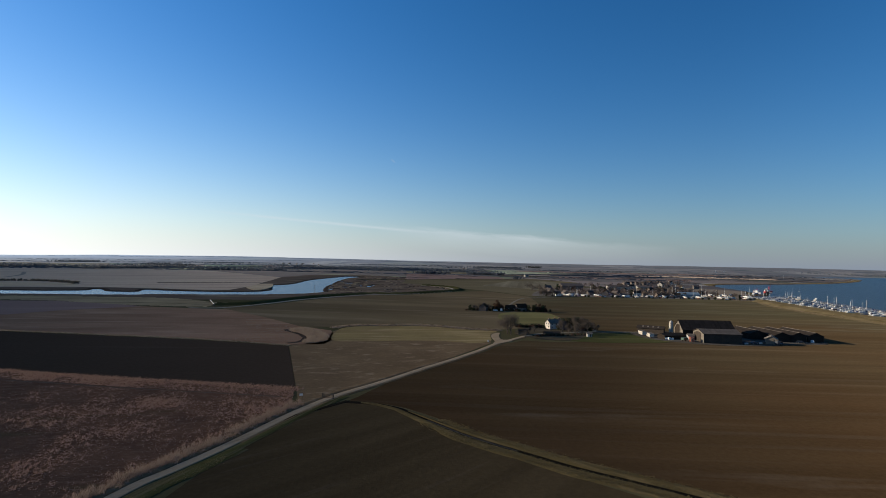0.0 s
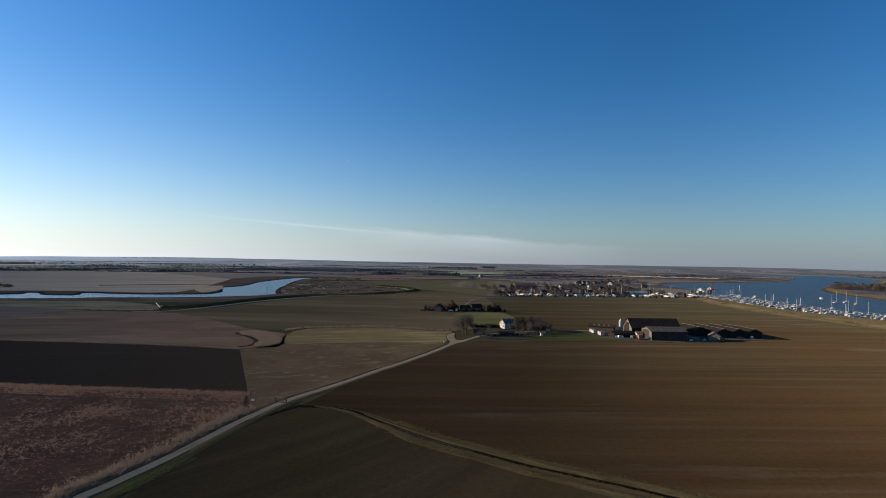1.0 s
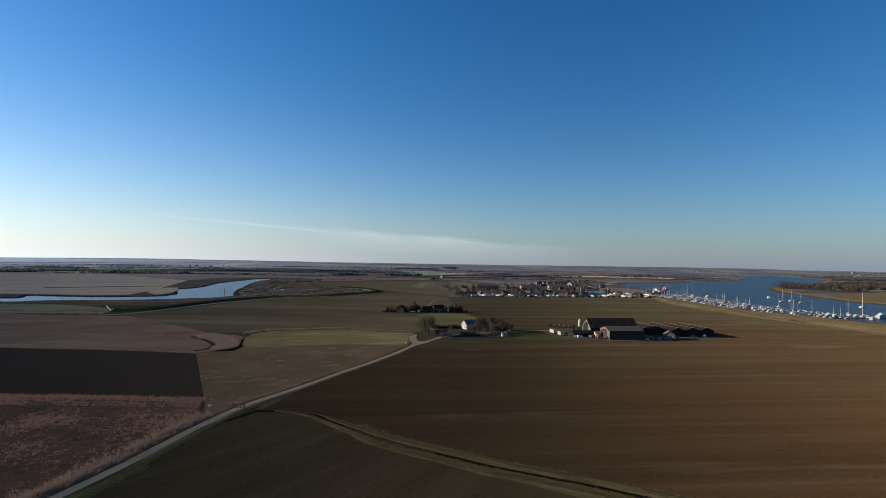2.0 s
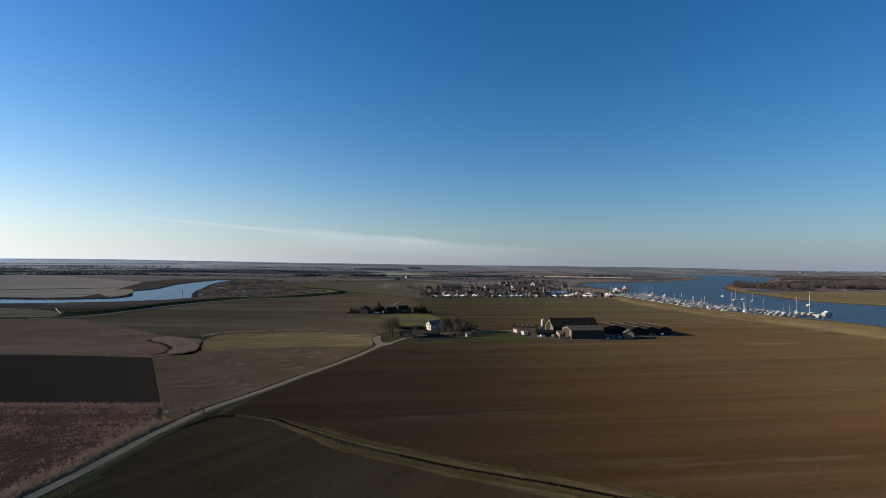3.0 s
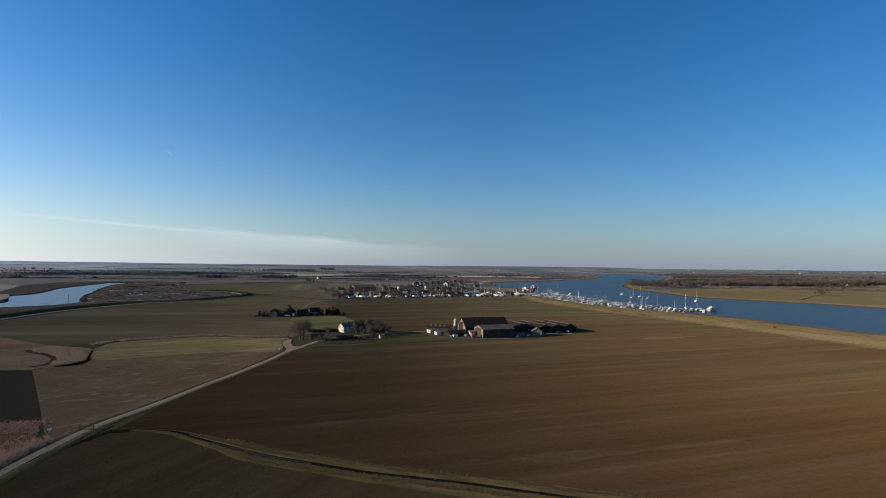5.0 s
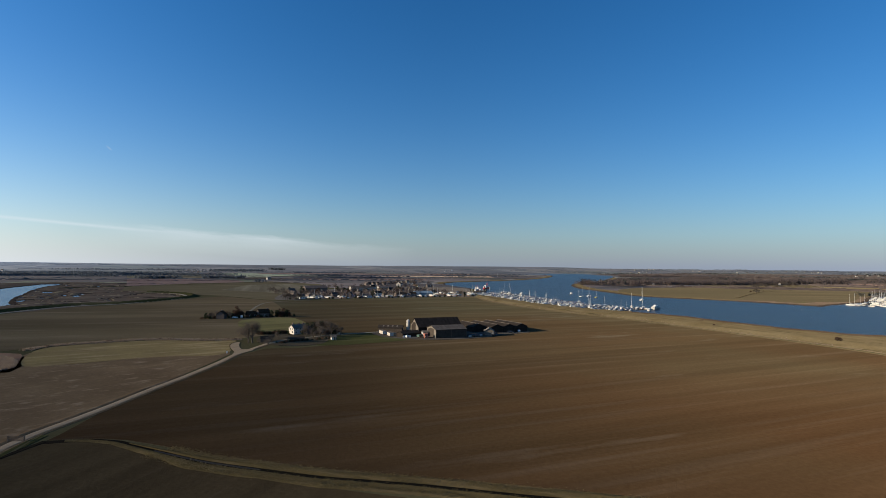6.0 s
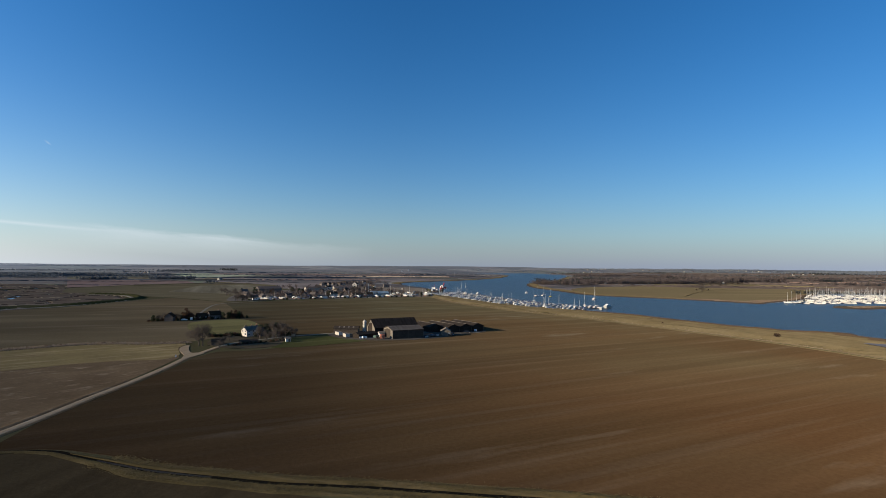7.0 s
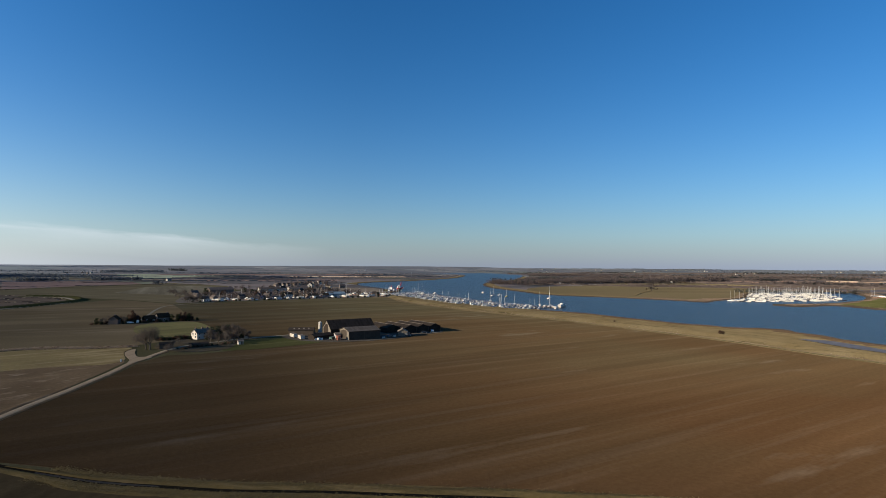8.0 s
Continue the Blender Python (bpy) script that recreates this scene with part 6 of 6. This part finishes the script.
for i in range(9):
    copy_thing(CAR[i % 2 if i % 3 else 3], pose(142 + i * 26 + rnd.uniform(-10, 10), 703 + rnd.uniform(-1, 6), 0.16, 0, 0, rnd.uniform(-20, 20)))


def village_house(wall, roof, label, L=10.0, W=7.0, eave=4.8, ridge=7.6):
    return gabled("village_house", 0, 0, 0, L, W, eave, ridge, wall, roof, label, "house", "houses of the village", z=0.1, chimneys=(L * 0.36,),
                  windows=tuple((wx, -W / 2 - 0.02, wz, 1.1, 1.1, 270) for wx in (-L * 0.28, L * 0.2) for wz in (0.9, 3.1)[: 2 if eave > 3.5 else 1]) + ((-L / 2 - 0.02, 0, 0.9, 1.2, 1.2, 180),), doors=((0, -W / 2 - 0.02, 0, 0.9, 2.0, 270, M_WEATHERBOARD),))


def far_house(wall, roof, label):
    ob = gabled("country_house", 0, 0, 0, 12.5, 8.5, 5.2, 8.6, wall, roof, label, "house", "houses over the far country", z=0.1)
    for wx in (-3.4, 3.0):
        part("window", Geo().box(wx, -4.27, 1.0, 1.6, 0.1, 3.4), M_GLASS, ob)
    part("chimney", Geo().box(4.4, 0, 7.6, 1.1, 0.8, 2.2), M_BRICK, ob)
    return ob


HOUSES = [village_house(M_BRICK, M_TILE, "brown brick village house with tiled roof"), village_house(M_RENDER, M_SLATE, "white-rendered village house with dark roof"),
          village_house(M_CREAM, M_TILE, "cream boarded bungalow with tiled roof", 11, 7, 2.6, 5.0), village_house(M_BRICK, M_SLATE, "brown brick cottage with slate roof", 9, 6.5, 4.4, 7.0)]
spots = []
for i in range(34):
    x = 140 + 250 * rnd.random()
    y = 722 + 150 * rnd.random() + max(0.0, x - 220) * 0.25
    if x > 300 and y < 790:
        y += 80
    if all((x - a) ** 2 + (y - b) ** 2 > 190 for a, b in spots) and not (165 < x < 222 and 815 < y < 880):
        spots.append((x, y))
spots[1] = (318, 950)
for i in range(16):
    x, y = 146 + 11 * i + rnd.uniform(-4, 4), 722 + rnd.uniform(0, 26)
    if all((x - a) ** 2 + (y - b) ** 2 > 110 for a, b in spots):
        spots.append((x, y))
for i in range(16):
    spots.append((365 + i * 11 + rnd.uniform(-3, 3), 1150 + i * 7 + rnd.uniform(-25, 25)))
spots += [(405, 1040), (445, 1062), (380, 1010), (352, 965), (330, 980), (300, 950), (420, 990), (455, 1010), (392, 930)]
for i, (x, y) in enumerate(spots):
    m = pose(x, y, 0.1, 0, 0, rnd.uniform(-35, 35) + (90 if rnd.random() < 0.35 else 0)) @ Matrix.Scale(rnd.uniform(0.78, 0.98), 4)
    if i < 4:
        HOUSES[i].matrix_basis = pose(x, y, 0.1, 0, 0, 20)
    else:
        copy_thing(HOUSES[rnd.choice((0, 0, 3, 3, 2, 0, 3, 1))], m)
FARHOUSES = [far_house(M_BRICK, M_TILE, "far brick country house with tiled roof"), far_house(M_RENDER, M_SLATE, "far white country house with dark roof"), far_house(M_CREAM, M_GREYROOF, "far cream house with grey roof")]
spots = [(131, 1919), (121, 1768), (233, 1573)]
spots += [(1174, 981), (966, 1026), (1381, 914), (1052, 1010), (2480, 2560), (2540, 2552), (2600, 2548)]
for a0, a1, d0, d1, n in ((40, 74, 2500, 4300, 11), (-38, 10, 2500, 3000, 3)):
    for i in range(n):
        a, d = radians(rnd.uniform(a0, a1)), rnd.uniform(d0, d1)
        for k in range(4):
            x, y = d * math.sin(a) + rnd.uniform(-70, 70), d * math.cos(a) + rnd.uniform(-70, 70)
            if apart_from(np.array([(x, y)]), ESTUARY, True)[0] > 60:
                spots.append((x, y))
for i, (x, y) in enumerate(spots):
    m = pose(x, y, level(x, y) + 0.1, 0, 0, rnd.uniform(-60, 60)) @ Matrix.Scale(rnd.uniform(0.7, 0.95), 4)
    if i < 3:
        FARHOUSES[i].matrix_basis = m
    else:
        copy_thing(FARHOUSES[rnd.choice((0, 0, 1, 1, 1, 2, 2)) if i not in (4, 5, 9) else 1], m)
gabled("boat_hall", 198, 868, 4, 34, 18, 7.0, 10.2, M_BRICK, M_TILE, "large dark boat-building hall in the village", "hall", z=0.1, doors=((-17.02, 0, 0, 8, 6, 180, M_BLACKCLAD),))
gabled("workshop", 277, 888, -6, 34, 15, 6.0, 8.2, M_CREAM, M_TILE, "long workshop with a pale gable and brown roof", "hall", z=0.1, windows=tuple((-12 + 6 * i, -7.52, 2.5, 2.0, 1.2, 270) for i in range(5)))
gabled("workshop", 330, 908, -6, 32, 14, 5.6, 7.8, M_CREAM, M_TILE, "brown-roofed workshop beside the boatyard", "hall", z=0.1, windows=tuple((-10 + 5 * i, -7.02, 2.5, 2.0, 1.2, 270) for i in range(5)))
gabled("blue_shed", 216, 730, -10, 10, 6, 2.4, 3.8, M_WHITE, M_BLUE, "low boat shed under a bright blue cover", "shed", z=0.1)
gabled("boat_shed", 322, 738, -4, 26, 13, 4.2, 6.6, M_TEAL, M_TEAL, "blue-grey clad boat shed in the yard", "shed", z=0.1, doors=((-13.02, 0, 0, 5, 3.8, 180, M_GREYROOF),))
gabled("brick_store", 284, 728, 6, 15, 10, 3.8, 5.6, M_BRICK, M_SLATE, "brown brick boatyard store", "shed", z=0.1)
gabled("white_inn", 404, 1042, 55, 15, 9, 6.0, 9.6, M_RENDER, M_TILE, "large white gabled house with a steep roof", "house", z=0.1, chimneys=(5.0,), windows=((-7.52, 0, 1.0, 1.4, 1.4, 180), (-7.52, 0, 4.0, 1.4, 1.4, 180)))
gabled("clubhouse", 1062, 300, -60, 22, 10, 4.0, 6.0, M_RENDER, M_GREYROOF, "white marina clubhouse with grey roof", "building", z=level(1062, 300))
for kind, n, box in (("bare_wide", 46, (135, 400, 712, 900)), ("bare", 34, (130, 340, 712, 920)), ("dark", 18, (150, 380, 716, 930)), ("russet", 8, (180, 330, 720, 860))):
    for _ in range(n):
        plant(kind, rnd.uniform(*box[:2]), rnd.uniform(*box[2:]), rnd.uniform(0.7, 1.15))
for i in range(9):
    plant("bare", 121 + i * 2.6, 699 + rnd.uniform(-1, 1), rnd.uniform(0.8, 1.0))
for i in range(30):
    plant("bush", 130 + i * 8.8 + rnd.uniform(-3, 3), 700 + rnd.uniform(-2, 2), rnd.uniform(0.8, 1.5))
for i in range(7):
    x, y = 1066 - 5.5 * i + rnd.uniform(-1, 1), 352 - 5 * i
    b_ = ashore(rnd.choice(("c_mid", "y_mid", "c_small")), x, y, rnd.uniform(0, 360), 0.9)
    b_.location.z = level(x, y) + 1.15


# ---- woods, hedges and small things farther off ----
def far_trees(name, places, tall, material, label, faces=46, full=1.0, low=0.6):
    """Far woodland: for each tree a trunk and a ragged crown of small faces, all in one mesh."""
    q = np.asarray(places, float)
    n = len(q)
    r = np.random.RandomState(n)
    h = tall * (low + 0.6 * r.rand(n))
    z = height(q)[0]
    d = r.randn(n, faces, 3)
    d /= np.linalg.norm(d, axis=2)[:, :, None]
    d *= (0.25 + 0.75 * r.rand(n, faces) ** 0.6)[:, :, None]
    c = np.empty((n, faces, 3))
    c[:, :, 0] = q[:, None, 0] + d[:, :, 0] * (h * 0.42)[:, None]
    c[:, :, 1] = q[:, None, 1] + d[:, :, 1] * (h * 0.42)[:, None]
    c[:, :, 2] = z[:, None] + h[:, None] * (0.5 + 0.48 * d[:, :, 2])
    c = c.reshape(-1, 3)
    u = r.randn(len(c), 3) * np.repeat(h * 0.065 * full * math.sqrt(64 / faces), faces)[:, None]
    s = r.randn(len(c), 3) * np.repeat(h * 0.065 * full * math.sqrt(64 / faces), faces)[:, None]
    v = np.stack([c - u, c + s, c + u], 1).reshape(-1, 3)
    w = np.stack([np.column_stack([q[:, 0] - 0.2, q[:, 1], z - 0.3]), np.column_stack([q[:, 0] + 0.2, q[:, 1], z - 0.3]), np.column_stack([q, z + h * 0.6])], 1).reshape(-1, 3)
    v = np.concatenate([v, w])
    ob = new(name, array_mesh(name, v, np.arange(len(v)).reshape(-1, 3), material))
    return tagged(ob, label, "trees", kind="stuff")


def scatter(line, n, wide):
    q = np.array(line)
    seg = np.linalg.norm(np.diff(q, axis=0), axis=1)
    s = np.concatenate([[0], np.cumsum(seg)])
    d = nrs.rand(n) * s[-1]
    return np.column_stack([np.interp(d, s, q[:, 0]), np.interp(d, s, q[:, 1])]) + nrs.randn(n, 2) * wide


front = scatter([(935, 1040), (975, 1034), (1060, 1000), (1143, 972), (1250, 940), (1345, 916), (1451, 912), (1560, 860)], 900, 7)
away = front / np.linalg.norm(front, axis=1)[:, None]
depth = nrs.exponential(70, 900)
q = np.concatenate([front + away * depth[:, None], scatter([(893, 1108), (890, 1040), (900, 985), (935, 950)], 70, (9, 12)), scatter([(1600, 1350), (1850, 1500), (2050, 1400)], 160, (40, 40))])
far_trees("peninsula_wood", q[apart_from(q, ESTUARY, True) > 8], 13, M_WOOD,
          "bare brown woodland on the far shore", 120)
far_trees("shore_pines", scatter([(893, 1108), (915, 1085), (935, 1050), (945, 1000)], 34, 7), 14, M_DARKWOOD, "dark pines at the tip of the far shore")
for x, y in np.concatenate([scatter([(1105, 790), (1160, 800), (1210, 792)], 12, 6), scatter([(1235, 840), (1390, 880), (1420, 930)], 18, 8), [(905, 640), (960, 690), (1010, 700)]]):
    plant("bare_wide" if rnd.random() < 0.6 else "brown", x, y, rnd.uniform(1.0, 1.6), level(x, y))
far_trees("marina_hedge", scatter([(1015, 532), (1110, 520), (1170, 445), (1185, 400)], 170, (5, 5)), 7, M_DARKWOOD, "dark hedge behind the far marina")


def hedges(count, a0, a1, d0, d1, ln0, ln1, skew):
    """Field boundaries that lie mostly across the view, between two bearings and two distances."""
    out = []
    for _ in range(count):
        a, d = radians(nrs.uniform(a0, a1)), nrs.uniform(d0, d1)
        x, y, ln = d * math.sin(a), d * math.cos(a), nrs.uniform(ln0, ln1)
        w = a + 1.57 + nrs.normal() * skew
        k = max(4, int(ln / 7))
        t = np.linspace(0, ln, k)
        bend = np.sin(t / ln * nrs.uniform(2, 5)) * ln * 0.03
        out.append(np.column_stack([x + t * math.sin(w) + bend * math.cos(w), y + t * math.cos(w) - bend * math.sin(w)]))
    return out


def hedge_strips(name, lines, tall, material, label):
    """Continuous hedges: a ragged ridge of varying height with two sloping sides, broken by gaps."""
    vs, fs, at = [], [], 0
    for q_ in lines:
        k = len(q_)
        ok = (apart_from(q_, ESTUARY, True) > 25) & (np.hypot(q_[:, 0], q_[:, 1]) < 4850)
        h = tall * (0.35 + 0.9 * nrs.rand(k) ** 2)
        z = height(q_)[0]
        side = sideways(q_, 1.3) - q_
        rows = [np.column_stack([q_ + side, z - 0.3]), np.column_stack([q_ + side * 0.5, z + h * 0.8]), np.column_stack([q_ - side * 0.5, z + h]), np.column_stack([q_ - side, z - 0.3])]
        i = np.arange(k - 1)
        i = i[ok[:-1] & ok[1:] & (nrs.rand(k - 1) > 0.06)]
        vs.append(np.concatenate(rows))
        for j in range(3):
            fs.append(at + np.stack([j * k + i, j * k + i + 1, (j + 1) * k + i + 1, (j + 1) * k + i], -1))
        at += 4 * k
    ob = new(name, array_mesh(name, np.concatenate(vs), np.concatenate(fs), material))
    return tagged(ob, label, "hedges", kind="stuff")


def copse(count, a0, a1, d0, d1, n, size):
    """Places in small woods, wider across the view than deep."""
    out = []
    for _ in range(count):
        a, d, k = radians(nrs.uniform(a0, a1)), nrs.uniform(d0, d1), nrs.uniform(0.5, 1.3)
        u, v = nrs.randn(n) * size * k, nrs.randn(n) * size * k * 0.35
        out.append(np.column_stack([d * math.sin(a) + u * math.cos(a) + v * math.sin(a), d * math.cos(a) - u * math.sin(a) + v * math.cos(a)]))
    q_ = np.concatenate(out)
    return q_[(apart_from(q_, ESTUARY, True) > 25) & (np.hypot(q_[:, 0], q_[:, 1]) < 4850)]


hedge_strips("east_hedgerows", hedges(80, 36, 80, 1300, 2300, 160, 500, 0.4) + hedges(90, 34, 80, 2200, 3300, 250, 800, 0.2), 3.6, M_WOOD, "brown winter hedgerows over the far fields")
far_trees("east_woods", np.concatenate([copse(9, 40, 80, 1700, 2600, 60, 40), copse(10, 34, 80, 2600, 3600, 60, 80)]), 7, M_DARKWOOD, "dark winter woods between the far fields", 22, 1.4)
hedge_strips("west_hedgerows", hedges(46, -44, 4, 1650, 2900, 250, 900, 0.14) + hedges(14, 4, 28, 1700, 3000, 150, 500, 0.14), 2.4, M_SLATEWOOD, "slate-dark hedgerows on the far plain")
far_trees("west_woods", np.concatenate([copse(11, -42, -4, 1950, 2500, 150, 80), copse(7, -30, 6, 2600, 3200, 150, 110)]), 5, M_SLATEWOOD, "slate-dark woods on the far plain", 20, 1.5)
lines = [scatter(s, k, w) for s, k, w in (
    ([(-1560, 2260), (-1477, 2420)], 120, (12, 20)), ([(-950, 1490), (-900, 1560), (-848, 1640)], 160, (9, 14)), ([(-1166, 2247), (-969, 2143)], 140, (12, 20)), ([(-719, 1604), (-565, 1671), (-480, 1700)], 160, (9, 12)),
    ([(-1215, 1500), (-1199, 1670)], 72, (10, 16)), ([(-65, 2345), (30, 2180), (93, 2008)], 220, (26, 30)), ([(80, 1742), (184, 1730)], 132, (9, 12)), ([(-77, 1721), (15, 1728)], 88, (8, 9)),
    ([(182, 2995), (300, 2985), (403, 2967)], 240, (14, 20)), ([(172, 1381), (200, 1372)], 10, (4, 4)),)]
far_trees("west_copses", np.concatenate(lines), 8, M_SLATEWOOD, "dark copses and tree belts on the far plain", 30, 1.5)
far_trees("creek_hedge", scatter([(-640, 770), (-612, 790), (-590, 806), (-553, 798), (-502, 768), (-488, 752)], 260, (2.5, 3)), 3.0, M_DARKWOOD, "dense dark hedge beside the pale stubble strip", 30, 1.6)
far_trees("east_belts", np.concatenate([scatter(s, k, (8, 9)) for s, k in (([(1728, 1843), (2127, 1968)], 110), ([(1693, 991), (1935, 1076)], 60), ([(1671, 856), (2202, 923)], 110), ([(1521, 727), (1555, 652)], 18), ([(1615, 663), (1513, 489)], 36),
    ([(1442, 839), (1512, 732), (1555, 635)], 40), ([(2004, 791), (2118, 723)], 50))]), 10, M_WOOD, "brown tree belts between the far fields", 40)
hedge_strips("marsh_scrub", hedges(34, -8, 40, 1200, 2900, 200, 900, 0.08), 1.0, M_WOOD, "low dark scrub along the marsh dykes")
far_trees("hill_copse", scatter([(469, 3130), (530, 3120)], 40, (10, 10)), 13, M_DARKWOOD, "dark copse on the skyline")
far_trees("village_trees", np.concatenate([scatter([(150, 760), (230, 770), (300, 800), (370, 850)], 150, (24, 34)), scatter([(380, 1150), (560, 1270)], 60, (8, 14)), scatter([(250, 1040), (330, 1010), (440, 1070)], 50, (14, 14))]), 7.5, M_WOOD, "bare trees round the village houses")
far_trees("north_shore_scrub", scatter([(660, 1310), (880, 1440), (1140, 1650), (1420, 1980)], 70, (10, 14)), 2.5, M_WOOD, "low scrub along the marsh shore")

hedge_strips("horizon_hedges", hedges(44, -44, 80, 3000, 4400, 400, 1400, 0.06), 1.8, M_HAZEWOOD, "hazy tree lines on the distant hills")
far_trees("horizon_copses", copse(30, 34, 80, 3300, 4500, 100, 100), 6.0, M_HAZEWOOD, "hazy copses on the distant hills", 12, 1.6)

# pole in the creek, sluice, gate, signs
ob = thing("channel_post", pose(-152, 671, -1.4), "tall dark timber channel post standing in the creek", "post")
part("pole", Geo().rod((0, 0, -2), (0, 0, 9.6), 0.26, 0.2, 8), M_TIMBER, ob)
part("topmark", Geo().box(0, 0, 9.4, 0.9, 0.9, 0.7), M_TIMBER, ob)
ob = thing("sluice", pose(-197, 482, 2.4, 0, 0, -64), "pale concrete outfall walkway on piers across the sea bank", "sluice")
part("deck", Geo().box(0, 0, -0.3, 50, 0.6, 0.2), M_CONCRETE, ob)
for s in range(6):
    part("pier", Geo().box(-24 + s * 9.6, 0, -4.2, 0.4, 0.9, 3.9), M_TIMBER, ob)
ob = thing("field_sign", pose(-41.3, 168.0, 0.05, 0, 0, 15), "small white notice board on two posts by the track", "sign")
part("board", Geo().box(0, 0, 0.8, 0.95, 0.06, 0.6), M_WHITE, ob)
for s in (-0.4, 0.4):
    part("post", Geo().box(s, 0.06, -0.2, 0.1, 0.1, 2.0), M_TIMBER, ob)
ob = thing("marker_board", pose(24.0, 288.5, 0.05, 0, 0, 10), "white marker board on a post at the junction", "sign")
part("board", Geo().box(0, 0, 0.6, 0.6, 0.08, 1.0), M_WHITE, ob)
part("post", Geo().box(0, 0.08, -0.2, 0.12, 0.1, 2.0), M_TIMBER, ob)
ob = thing("field_gate", pose(-33.5, 168.5, 0.1, 0, 0, -20), "grey timber field gate at the ditch culvert", "gate")
for s in (-1.9, 1.9):
    part("gatepost", Geo().box(s, 0, -0.3, 0.25, 0.25, 1.7), M_TIMBER, ob)
for k in range(5):
    part("bar", Geo().box(0, 0, 0.2 + k * 0.24, 3.6, 0.06, 0.1), M_TIMBER, ob)
part("brace", Geo().rod((-1.7, 0.05, 0.25), (1.7, 0.05, 1.2), 0.05, 0.05, 4), M_TIMBER, ob)
for x, y, h in ((1377.7, 2840.0, 13), (1500, 3000, 9)):
    ob = thing("distant_sail", pose(x, y, level(x, y)), "tiny white sail seen across the marsh", "sailing boat")
    part("hull", hull_geo(11, 3.4, 1.6), M_WHITE, ob)
    part("sail", Geo().add([(0, 0.06, 1.5), (-5, 0.06, 1.5), (0, 0.06, h), (0, -0.06, 1.5), (-5, -0.06, 1.5), (0, -0.06, h)], [(0, 1, 2), (5, 4, 3), (0, 3, 4, 1), (1, 4, 5, 2), (2, 5, 3, 0)]), M_WHITE, ob)
    part("mast", Geo().rod((0.1, 0, 1.4), (0.1, 0, h + 0.5), 0.1, 0.08, 5), M_ALU, ob)
